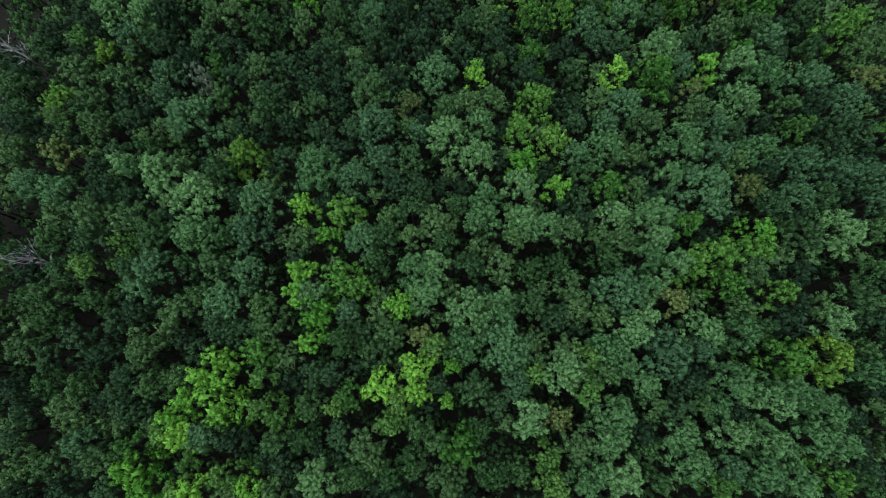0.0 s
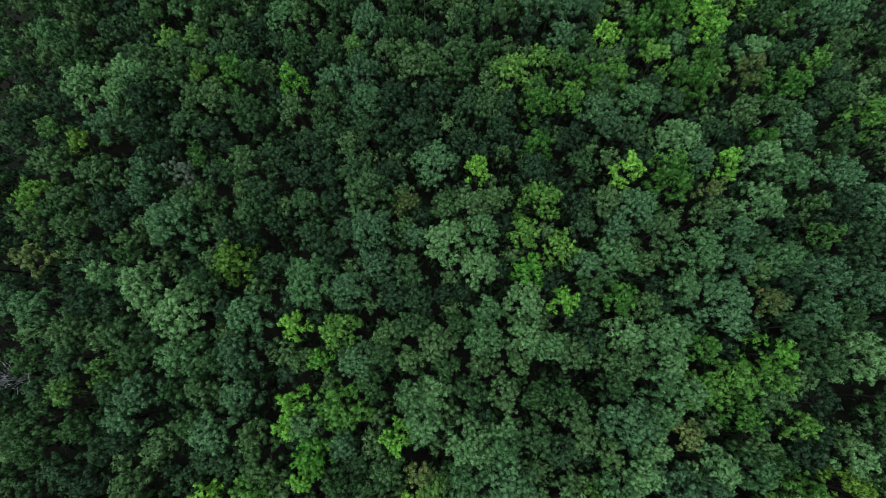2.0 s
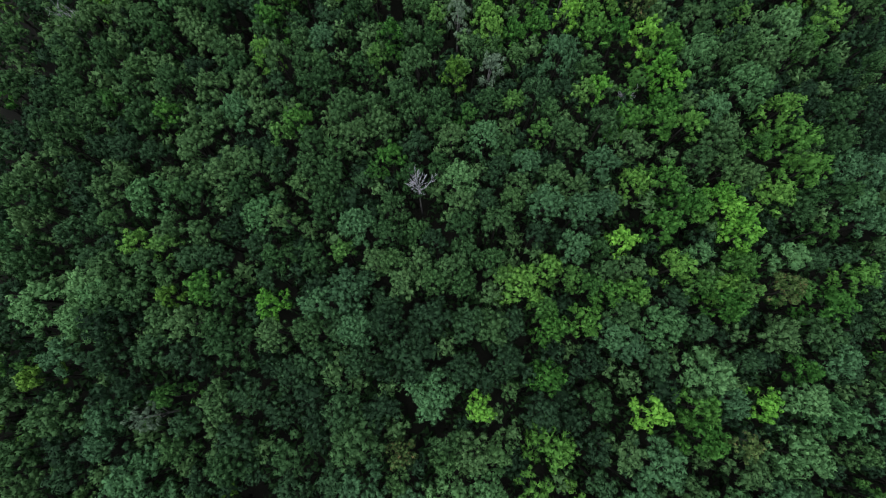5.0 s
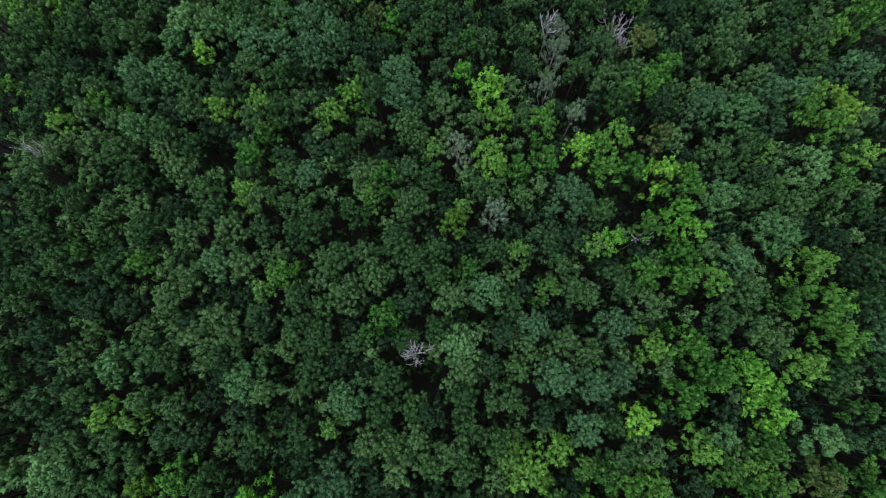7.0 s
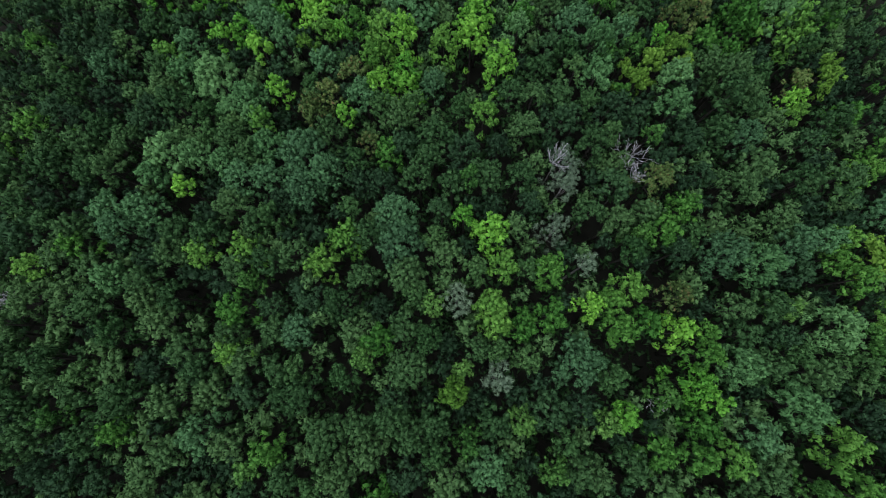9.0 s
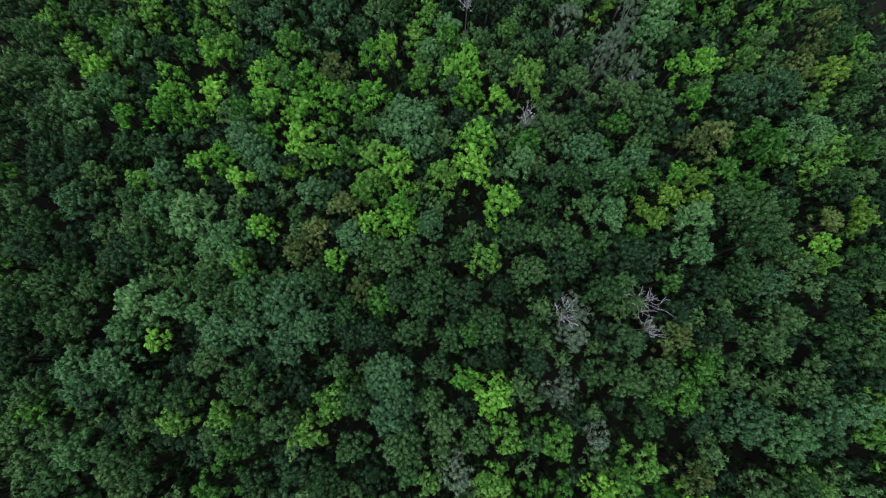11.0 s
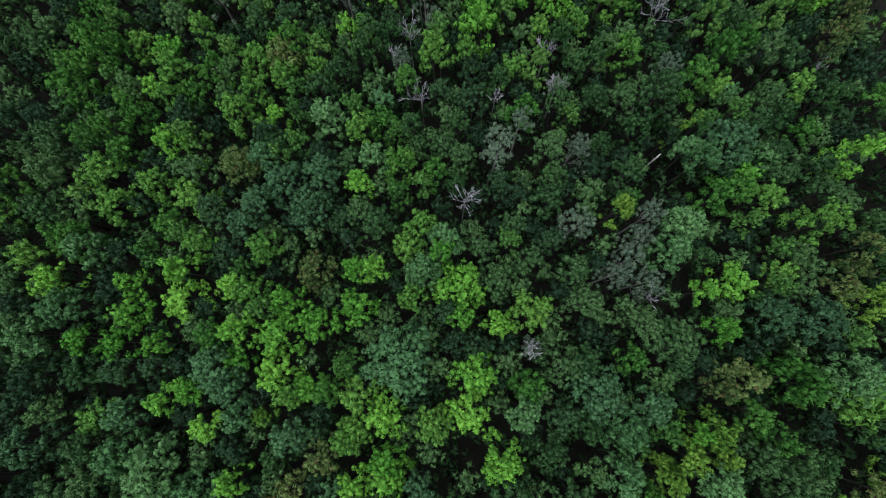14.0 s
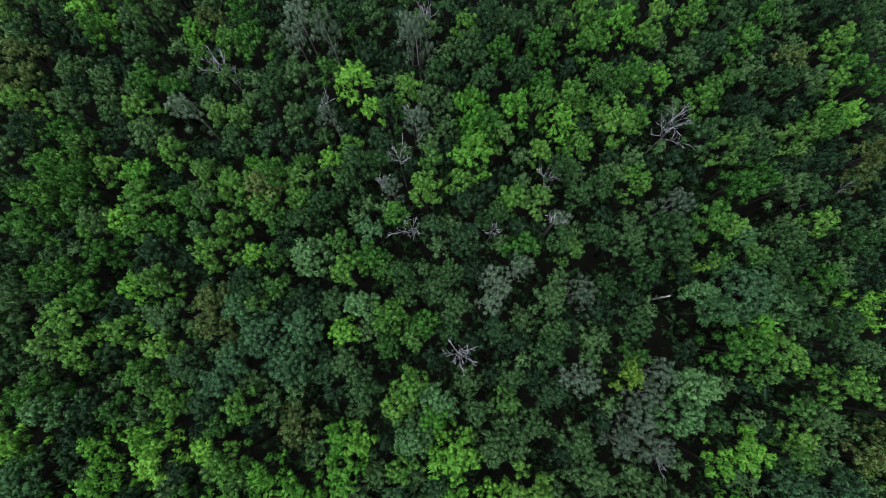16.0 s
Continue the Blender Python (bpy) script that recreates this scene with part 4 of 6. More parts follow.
plant("ash_tree", 36.7, 58.9, 3.53, 16.6)
plant("ash_tree", 39.0, 71.8, 3.18, 15.1)
plant("ash_tree", 41.7, 67.7, 2.91, 16.4)
plant("oak_tree", 42.0, 61.6, 2.85, 16.6)
plant("ash_tree", 40.9, 54.2, 2.96, 14.9)
plant("willow_tree", 45.8, 70.1, 2.73, 16.6)
plant("hornbeam_tree", 46.2, 60.3, 2.64, 16.7)
plant("oak_tree", 46.3, 65.4, 3.65, 15.8)
plant("maple_tree", 45.1, 53.7, 2.78, 15.9)
plant("hornbeam_tree", 48.4, 58.2, 2.34, 16.3)
plant("maple_tree", 47.2, 52.1, 2.63, 15.5)
plant("linden_tree", 51.9, 73.6, 4.43, 17.6)
plant("ash_tree", 51.2, 55.1, 2.96, 17.6)
plant("young_ash_tree", 51.5, 63.5, 2.38, 16.9)
plant("oak_tree", 54.9, 52.5, 3.21, 16.0)
plant("ash_tree", 56.2, 58.2, 3.58, 18.5)
plant("ash_tree", 56.0, 68.9, 3.39, 17.2)
plant("ash_tree", 55.8, 63.3, 3.91, 18.1)
plant("hornbeam_tree", 57.1, 54.3, 2.58, 15.8)
plant("beech_tree", 61.4, 72.3, 2.93, 14.9)
plant("hornbeam_tree", 61.5, 54.5, 2.30, 17.9)
plant("beech_tree", 62.4, 69.0, 2.71, 15.0)
plant("willow_tree", 62.5, 58.8, 3.27, 17.4)
plant("oak_tree", 62.7, 62.8, 3.03, 17.6)
plant("willow_tree", 63.7, 50.2, 2.27, 17.9)
plant("willow_tree", 63.8, 53.4, 2.94, 16.3)
plant("oak_tree", 66.0, 68.8, 3.38, 16.1)
plant("willow_tree", 67.0, 57.6, 3.90, 17.5)
plant("willow_tree", 67.3, 50.9, 2.72, 17.7)
plant("beech_tree", 70.2, 64.4, 3.04, 15.5)
plant("beech_tree", 70.7, 69.6, 3.38, 16.4)
# strip 75 to 100 m ahead
plant("ash_tree", -69.1, 78.8, 2.60, 18.7)
plant("oak_tree", -67.9, 82.7, 3.16, 16.1)
plant("beech_tree", -62.7, 80.1, 3.12, 14.8)
plant("beech_tree", -62.0, 75.7, 2.57, 15.8)
plant("beech_tree", -61.0, 89.8, 2.64, 15.4)
plant("oak_tree", -58.6, 86.1, 3.25, 16.4)
plant("oak_tree", -57.8, 91.4, 2.83, 17.3)
plant("oak_tree", -57.1, 80.9, 3.33, 16.6)
plant("ash_tree", -56.9, 99.7, 2.73, 15.8)
plant("oak_tree", -55.6, 94.5, 3.34, 17.0)
plant("oak_tree", -52.6, 76.2, 3.28, 17.1)
plant("oak_tree", -50.9, 85.6, 3.23, 18.3)
plant("young_ash_tree", -50.5, 78.2, 2.27, 16.3)
plant("oak_tree", -50.5, 95.5, 2.87, 16.6)
plant("oak_tree", -47.6, 81.4, 2.91, 16.4)
plant("oak_tree", -46.8, 93.4, 3.60, 16.3)
plant("oak_tree", -46.6, 99.0, 2.71, 16.6)
plant("hornbeam_tree", -46.5, 83.6, 2.56, 16.7)
plant("oak_tree", -45.0, 75.2, 3.57, 16.6)
plant("linden_tree", -43.2, 96.9, 2.69, 17.9)
plant("hornbeam_tree", -42.8, 89.1, 2.61, 17.1)
plant("oak_tree", -42.3, 84.2, 2.93, 15.2)
plant("ash_tree", -41.3, 75.5, 2.55, 16.2)
plant("oak_tree", -39.9, 93.9, 3.03, 14.9)
plant("oak_tree", -39.8, 79.8, 3.31, 18.2)
plant("oak_tree", -39.3, 96.6, 2.68, 16.9)
plant("beech_tree", -38.7, 99.9, 2.71, 15.9)
plant("beech_tree", -37.2, 83.9, 2.92, 15.1)
plant("oak_tree", -36.9, 90.0, 3.27, 15.8)
plant("oak_tree", -34.7, 94.0, 2.65, 16.4)
plant("oak_tree", -34.1, 79.4, 3.61, 17.0)
plant("oak_tree", -32.4, 86.2, 2.76, 16.9)
plant("ash_tree", -30.7, 99.9, 2.70, 17.1)
plant("oak_tree", -30.5, 83.4, 2.91, 15.6)
plant("oak_tree", -28.4, 80.2, 3.30, 15.6)
plant("oak_tree", -25.7, 88.4, 2.31, 17.4)
plant("ash_tree", -25.6, 85.3, 2.56, 17.0)
plant("oak_tree", -25.3, 97.6, 2.68, 17.1)
plant("ash_tree", -25.0, 91.0, 2.99, 17.8)
plant("beech_tree", -23.7, 79.9, 2.57, 15.6)
plant("young_ash_tree", -23.4, 95.6, 2.37, 16.5)
plant("oak_tree", -23.0, 83.8, 2.73, 18.1)
plant("beech_tree", -20.7, 91.7, 2.34, 14.9)
plant("oak_tree", -20.0, 98.2, 2.87, 18.8)
plant("oak_tree", -19.7, 88.0, 2.77, 15.7)
plant("oak_tree", -18.8, 82.7, 2.71, 16.9)
plant("oak_tree", -18.0, 79.0, 3.28, 15.9)
plant("oak_tree", -16.5, 98.9, 2.87, 18.3)
plant("willow_tree", -16.3, 87.8, 2.94, 16.0)
plant("hornbeam_tree", -16.3, 82.5, 2.53, 16.7)
plant("oak_tree", -15.1, 79.3, 2.87, 17.9)
plant("beech_tree", -14.7, 92.2, 2.80, 14.9)
plant("ash_tree", -12.9, 97.7, 3.05, 17.2)
plant("oak_tree", -10.4, 91.4, 3.25, 17.1)
plant("hornbeam_tree", -9.6, 81.2, 2.51, 17.1)
plant("oak_tree", -7.8, 87.2, 3.66, 16.0)
plant("young_ash_tree", -7.1, 83.6, 2.53, 16.0)
plant("oak_tree", -6.9, 94.9, 2.63, 16.4)
plant("ash_tree", -4.5, 86.1, 2.73, 18.2)
plant("oak_tree", -3.4, 75.3, 2.82, 17.6)
plant("beech_tree", -2.9, 77.4, 2.53, 15.2)
plant("oak_tree", -1.1, 87.2, 2.92, 16.5)
plant("oak_tree", -0.6, 95.1, 3.29, 17.0)
plant("oak_tree", -0.5, 81.5, 3.58, 17.0)
plant("hornbeam_tree", 0.8, 92.0, 2.60, 16.5)
plant("hornbeam_tree", 2.2, 85.6, 2.54, 17.0)
plant("young_ash_tree", 3.3, 90.5, 2.03, 16.4)
plant("acacia_tree", 5.5, 78.2, 2.54, 18.3)
plant("oak_tree", 5.5, 97.4, 2.83, 17.1)
plant("birch_tree", 6.8, 91.2, 2.77, 16.0)
plant("young_ash_tree", 6.9, 81.0, 1.96, 15.5)
plant("oak_tree", 9.2, 83.9, 2.25, 16.2)
plant("hornbeam_tree", 9.7, 95.2, 2.62, 15.8)
plant("birch_tree", 11.9, 80.0, 2.89, 16.8)
plant("ash_tree", 11.8, 89.9, 2.94, 16.7)
plant("ash_tree", 12.0, 87.2, 2.91, 16.5)
plant("hornbeam_tree", 12.1, 83.5, 2.24, 16.3)
plant("ash_tree", 14.0, 95.3, 2.62, 17.5)
plant("ash_tree", 15.8, 86.5, 2.72, 16.3)
plant("hornbeam_tree", 16.1, 82.1, 2.49, 15.7)
plant("hornbeam_tree", 17.2, 94.7, 2.05, 16.7)
plant("beech_tree", 18.4, 75.0, 3.50, 16.4)
plant("ash_tree", 20.1, 87.6, 2.91, 16.4)
plant("willow_tree", 23.1, 81.2, 4.34, 17.6)
plant("birch_tree", 22.1, 100.8, 3.22, 15.7)
plant("ash_tree", 20.8, 94.4, 3.34, 16.4)
plant("maple_tree", 25.1, 88.7, 2.40, 18.0)
plant("birch_tree", 25.6, 94.8, 2.12, 17.3)
plant("hornbeam_tree", 27.3, 78.9, 2.63, 16.5)
plant("ash_tree", 28.4, 89.4, 2.55, 17.1)
plant("ash_tree", 29.1, 85.6, 2.87, 17.1)
plant("ash_tree", 31.6, 90.9, 2.93, 16.9)
plant("hornbeam_tree", 32.4, 96.4, 2.61, 17.8)
plant("ash_tree", 33.7, 86.0, 2.87, 15.5)
plant("young_ash_tree", 34.6, 99.2, 2.35, 16.5)
plant("young_ash_tree", 34.7, 76.1, 2.49, 16.1)
plant("ash_tree", 37.2, 99.0, 3.00, 18.0)
plant("elm_tree", 37.3, 89.6, 2.54, 18.1)
plant("maple_tree", 37.6, 84.6, 3.26, 16.5)
plant("maple_tree", 38.4, 77.5, 3.32, 16.6)
plant("beech_tree", 39.3, 96.0, 2.60, 16.4)
plant("ash_tree", 40.2, 81.2, 2.64, 17.8)
plant("ash_tree", 41.3, 84.0, 1.95, 15.6)
plant("hornbeam_tree", 42.4, 98.6, 2.62, 15.0)
plant("linden_tree", 44.6, 79.4, 3.32, 17.8)
plant("oak_tree", 46.2, 87.2, 2.87, 16.7)
plant("oak_tree", 46.3, 83.6, 2.84, 16.3)
plant("willow_tree", 47.0, 95.4, 4.16, 16.2)
plant("oak_tree", 48.6, 79.2, 3.05, 17.1)
plant("oak_tree", 49.6, 87.4, 2.88, 18.5)
plant("linden_tree", 50.9, 93.3, 3.66, 17.5)
plant("beech_tree", 52.0, 83.2, 2.48, 16.0)
plant("hornbeam_tree", 53.0, 80.6, 2.63, 16.8)
plant("young_ash_tree", 53.7, 87.1, 2.24, 16.0)
plant("oak_tree", 55.6, 77.9, 3.29, 17.0)
plant("willow_tree", 55.8, 95.8, 2.95, 18.1)
plant("oak_tree", 55.8, 99.6, 3.27, 15.8)
plant("beech_tree", 57.6, 92.8, 2.92, 14.4)
plant("linden_tree", 59.1, 83.7, 4.24, 17.7)
plant("willow_tree", 60.3, 96.4, 2.59, 17.6)
plant("hornbeam_tree", 60.6, 78.4, 2.42, 17.9)
plant("ash_tree", 61.8, 93.7, 2.55, 16.3)
plant("young_ash_tree", 63.5, 79.9, 1.91, 16.9)
plant("young_ash_tree", 64.2, 82.4, 2.19, 16.5)
plant("ash_tree", 64.1, 90.6, 2.99, 17.3)
plant("ash_tree", 63.9, 96.3, 2.57, 16.5)
plant("hornbeam_tree", 65.0, 76.4, 2.57, 16.5)
plant("ash_tree", 67.4, 84.9, 2.83, 16.8)
plant("acacia_tree", 67.3, 93.5, 3.99, 16.6)
plant("beech_tree", 68.7, 86.6, 2.49, 14.5)
plant("willow_tree", 70.7, 99.6, 3.91, 17.3)
# strip 100 to 125 m ahead
plant("ash_tree", -65.7, 120.4, 3.11, 17.6)
plant("oak_tree", -65.3, 115.5, 3.07, 15.5)
plant("oak_tree", -63.7, 111.2, 2.83, 18.1)
plant("beech_tree", -62.1, 102.0, 2.95, 15.3)
plant("oak_tree", -61.7, 116.3, 3.28, 18.4)
plant("ash_tree", -60.4, 123.4, 3.33, 16.2)
plant("beech_tree", -59.0, 104.8, 3.76, 16.6)
plant("oak_tree", -58.2, 108.8, 2.81, 17.3)
plant("oak_tree", -56.5, 119.7, 3.09, 15.9)
plant("oak_tree", -55.7, 107.1, 2.19, 15.4)
plant("beech_tree", -55.1, 109.6, 2.51, 15.7)
plant("oak_tree", -55.0, 115.3, 3.57, 18.0)
plant("beech_tree", -52.5, 124.1, 2.47, 16.1)
plant("oak_tree", -51.8, 119.9, 3.29, 15.9)
plant("oak_tree", -51.2, 100.3, 2.72, 17.4)
plant("oak_tree", -50.8, 104.7, 3.16, 16.9)
plant("ash_tree", -49.6, 102.2, 2.74, 17.3)
plant("oak_tree", -49.3, 114.4, 3.25, 16.7)
plant("oak_tree", -48.2, 121.9, 3.31, 17.0)
plant("oak_tree", -45.5, 114.1, 2.53, 18.1)
plant("willow_tree", -45.3, 107.8, 3.48, 16.9)
plant("oak_tree", -44.2, 119.4, 3.08, 16.4)
plant("willow_tree", -43.6, 104.7, 3.15, 17.3)
plant("beech_tree", -42.6, 123.1, 2.89, 15.0)
plant("willow_tree", -41.2, 107.5, 3.77, 15.8)
plant("beech_tree", -39.9, 124.6, 3.11, 17.1)
plant("linden_tree", -38.9, 112.6, 2.22, 17.1)
plant("linden_tree", -36.9, 116.6, 4.36, 17.6)
plant("oak_tree", -36.0, 124.3, 2.90, 18.4)
plant("oak_tree", -35.1, 100.2, 3.09, 17.4)
plant("maple_tree", -34.2, 110.8, 1.97, 16.5)
plant("oak_tree", -34.9, 103.6, 2.94, 16.8)
plant("linden_tree", -32.3, 115.7, 2.53, 17.5)
plant("hornbeam_tree", -32.1, 123.8, 2.45, 15.5)
plant("hornbeam_tree", -30.9, 119.5, 2.55, 15.9)
plant("oak_tree", -30.0, 102.7, 2.92, 16.8)
plant("linden_tree", -27.9, 123.9, 2.62, 15.8)
plant("linden_tree", -27.8, 114.4, 2.52, 17.0)
plant("hornbeam_tree", -27.2, 121.4, 2.56, 15.7)
plant("oak_tree", -27.1, 118.1, 3.05, 17.3)
plant("oak_tree", -26.6, 107.5, 3.16, 16.8)
plant("willow_tree", -24.9, 111.5, 3.50, 17.4)
plant("oak_tree", -24.2, 115.7, 3.23, 17.1)
plant("linden_tree", -23.9, 122.5, 2.43, 16.3)
plant("ash_tree", -23.6, 100.3, 3.08, 17.3)
plant("oak_tree", -22.8, 104.2, 2.73, 16.8)
plant("ash_tree", -22.5, 121.0, 2.56, 16.6)
plant("willow_tree", -21.3, 111.8, 2.79, 16.4)
plant("hornbeam_tree", -20.2, 105.0, 2.44, 18.0)
plant("linden_tree", -21.3, 116.9, 3.53, 16.6)
plant("beech_tree", -19.3, 108.0, 2.47, 15.2)
plant("willow_tree", -15.8, 115.4, 4.83, 17.6)
plant("willow_tree", -15.7, 109.5, 3.78, 16.9)
plant("elm_tree", -14.1, 122.4, 3.17, 17.5)
plant("willow_tree", -11.9, 111.5, 3.18, 18.5)
plant("oak_tree", -11.4, 118.5, 3.04, 17.4)
plant("ash_tree", -9.4, 101.3, 3.36, 16.6)
plant("maple_tree", -8.7, 120.8, 1.90, 17.1)
plant("hornbeam_tree", -8.4, 105.7, 2.15, 16.6)
plant("beech_tree", -7.5, 110.3, 2.48, 15.7)
plant("hornbeam_tree", -7.4, 113.4, 2.49, 16.7)
plant("elm_tree", -5.5, 116.4, 2.32, 15.8)
plant("willow_tree", -6.1, 123.9, 2.77, 18.0)
plant("oak_tree", -5.8, 101.2, 2.69, 18.1)
plant("beech_tree", -3.8, 110.0, 3.16, 15.7)
plant("hornbeam_tree", -3.0, 122.1, 2.58, 17.6)
plant("ash_tree", -2.5, 114.6, 2.80, 15.8)
plant("willow_tree", -1.7, 104.1, 3.92, 17.6)
plant("oak_tree", -0.7, 120.5, 3.55, 17.2)
plant("beech_tree", 0.1, 115.5, 2.80, 17.1)
plant("willow_tree", -1.4, 100.0, 3.99, 18.0)
plant("maple_tree", 0.6, 127.9, 2.84, 17.3)
plant("oak_tree", 1.7, 110.1, 2.76, 17.2)
plant("hornbeam_tree", 1.9, 121.8, 2.58, 17.7)
plant("oak_tree", 3.7, 113.1, 2.78, 16.7)
plant("hornbeam_tree", 3.9, 100.4, 2.38, 15.8)
plant("oak_tree", 4.8, 116.8, 3.81, 16.8)
plant("willow_tree", 5.2, 124.9, 2.42, 18.4)
plant("oak_tree", 7.1, 108.7, 2.75, 16.0)
plant("maple_tree", 8.6, 103.2, 1.89, 17.1)
plant("hornbeam_tree", 9.1, 121.4, 2.39, 16.8)
plant("beech_tree", 9.3, 114.8, 2.99, 16.2)
plant("young_ash_tree", 9.8, 109.0, 2.16, 17.6)
plant("oak_tree", 12.2, 109.9, 3.44, 16.0)
plant("maple_tree", 12.4, 100.8, 3.64, 16.6)
plant("ash_tree", 13.0, 119.5, 2.82, 17.8)
plant("beech_tree", 14.9, 115.0, 2.49, 15.0)
plant("oak_tree", 17.2, 123.4, 3.00, 16.5)
plant("oak_tree", 17.6, 109.0, 2.74, 17.0)
plant("beech_tree", 18.5, 104.8, 2.41, 15.9)
plant("oak_tree", 19.3, 117.3, 3.19, 16.3)
plant("oak_tree", 21.1, 122.3, 2.73, 16.9)
plant("birch_tree", 24.9, 111.5, 3.42, 15.7)
plant("birch_tree", 24.5, 108.0, 2.70, 15.5)
plant("oak_tree", 25.1, 122.1, 2.98, 16.5)
plant("beech_tree", 25.5, 118.5, 3.49, 16.4)
plant("oak_tree", 27.2, 102.7, 2.67, 17.1)
plant("oak_tree", 29.1, 113.9, 3.15, 17.9)
plant("hornbeam_tree", 29.4, 121.0, 2.37, 16.5)
plant("oak_tree", 31.4, 101.4, 3.04, 16.5)
plant("hornbeam_tree", 31.6, 114.8, 2.17, 17.6)
plant("beech_tree", 32.7, 119.1, 3.49, 18.1)
plant("ash_tree", 34.7, 122.3, 1.70, 16.1)
plant("oak_tree", 36.0, 102.0, 3.04, 16.3)
plant("acacia_tree", 37.2, 124.4, 3.03, 17.0)
plant("beech_tree", 37.3, 118.7, 2.79, 15.2)
plant("elm_tree", 37.7, 107.0, 3.09, 17.8)
plant("young_ash_tree", 39.0, 114.8, 1.97, 16.2)
plant("beech_tree", 39.1, 110.0, 2.73, 16.5)
plant("ash_tree", 41.4, 102.7, 3.32, 16.3)
plant("linden_tree", 42.4, 118.9, 2.87, 17.6)
plant("linden_tree", 43.2, 123.7, 2.91, 18.4)
plant("beech_tree", 44.4, 113.8, 3.14, 16.1)
plant("beech_tree", 46.0, 107.9, 2.41, 15.1)
plant("oak_tree", 49.1, 114.6, 3.14, 16.7)
plant("oak_tree", 50.1, 106.1, 4.02, 17.0)
plant("oak_tree", 50.2, 119.8, 2.93, 19.4)
plant("oak_tree", 51.8, 123.8, 3.22, 18.8)
plant("willow_tree", 52.6, 113.7, 3.42, 16.8)
plant("oak_tree", 53.4, 108.9, 2.90, 17.3)
plant("oak_tree", 54.4, 121.2, 3.19, 16.7)
plant("oak_tree", 56.2, 118.7, 2.67, 15.4)
plant("oak_tree", 57.8, 116.1, 3.44, 15.4)
plant("ash_tree", 60.5, 116.2, 1.49, 17.2)
plant("oak_tree", 60.9, 106.3, 3.34, 15.6)
plant("maple_tree", 60.9, 118.7, 2.36, 17.2)
plant("beech_tree", 63.3, 112.4, 3.11, 15.5)
plant("elm_tree", 62.5, 122.2, 2.10, 16.6)
plant("oak_tree", 64.2, 105.0, 3.99, 18.3)
plant("acacia_tree", 66.1, 122.5, 3.17, 18.2)
plant("oak_tree", 66.8, 115.4, 2.93, 16.9)
plant("ash_tree", 68.1, 106.3, 3.05, 17.8)
plant("ash_tree", 69.8, 116.3, 2.74, 15.8)
plant("oak_tree", 73.2, 114.9, 2.92, 17.8)
plant("ash_tree", 74.4, 109.5, 3.65, 18.4)
# strip 125 to 150 m ahead
plant("oak_tree", -66.1, 125.5, 3.67, 16.1)
plant("beech_tree", -56.2, 149.1, 2.63, 15.6)
plant("beech_tree", -56.1, 137.1, 2.55, 14.6)
plant("oak_tree", -55.8, 146.2, 3.27, 16.2)
plant("oak_tree", -55.5, 132.7, 2.70, 18.5)
plant("beech_tree", -55.5, 125.8, 2.93, 16.9)
plant("beech_tree", -55.2, 142.4, 3.23, 15.9)
plant("beech_tree", -52.8, 149.8, 2.63, 14.7)
plant("oak_tree", -52.3, 128.3, 3.12, 18.6)
plant("beech_tree", -51.8, 136.8, 2.91, 15.3)
plant("oak_tree", -50.2, 144.0, 2.78, 15.3)
plant("oak_tree", -49.8, 147.7, 2.99, 19.8)
plant("beech_tree", -49.0, 141.1, 3.22, 16.5)
plant("willow_tree", -47.8, 132.2, 3.41, 17.7)
plant("beech_tree", -47.1, 126.3, 3.54, 17.1)
plant("linden_tree", -47.1, 146.6, 2.61, 19.2)
plant("oak_tree", -43.0, 126.9, 2.83, 16.5)
plant("maple_tree", -42.1, 145.8, 2.60, 16.8)
plant("oak_tree", -42.1, 141.6, 3.49, 15.4)
plant("oak_tree", -39.4, 131.7, 3.13, 17.3)
plant("ash_tree", -39.3, 135.2, 2.89, 15.1)
plant("oak_tree", -38.2, 127.4, 3.36, 17.5)
plant("beech_tree", -36.9, 141.3, 2.75, 15.3)
plant("willow_tree", -34.7, 135.8, 2.53, 17.1)
plant("maple_tree", -34.7, 145.1, 2.59, 19.6)
plant("maple_tree", -35.4, 149.1, 3.37, 16.3)
plant("linden_tree", -35.0, 130.3, 3.72, 17.0)
plant("linden_tree", -29.5, 128.7, 4.77, 19.0)
plant("maple_tree", -29.5, 137.5, 2.63, 16.9)
plant("maple_tree", -29.9, 145.0, 1.66, 18.3)
plant("beech_tree", -27.4, 134.8, 2.52, 13.7)
plant("maple_tree", -26.1, 138.3, 2.53, 16.2)
plant("maple_tree", -29.4, 151.0, 3.95, 13.7)
plant("linden_tree", -24.8, 125.4, 3.69, 16.8)
plant("ash_tree", -23.3, 145.5, 2.58, 17.2)
plant("maple_tree", -22.7, 133.6, 2.11, 17.7)
plant("willow_tree", -23.2, 141.4, 3.83, 16.9)
plant("willow_tree", -21.3, 138.5, 3.16, 16.9)
plant("maple_tree", -20.6, 142.1, 2.55, 14.6)
plant("beech_tree", -20.2, 130.6, 2.48, 16.1)
plant("maple_tree", -19.0, 146.2, 2.94, 19.2)
plant("willow_tree", -18.6, 134.8, 2.23, 18.6)
plant("maple_tree", -19.8, 126.5, 2.38, 17.3)
plant("maple_tree", -14.3, 140.6, 3.42, 16.6)
plant("acacia_tree", -15.5, 134.6, 1.72, 16.4)
plant("hornbeam_tree", -15.2, 128.6, 2.46, 14.0)
plant("young_ash_tree", -15.6, 149.0, 2.03, 18.2)
plant("maple_tree", -12.7, 149.7, 2.58, 18.2)
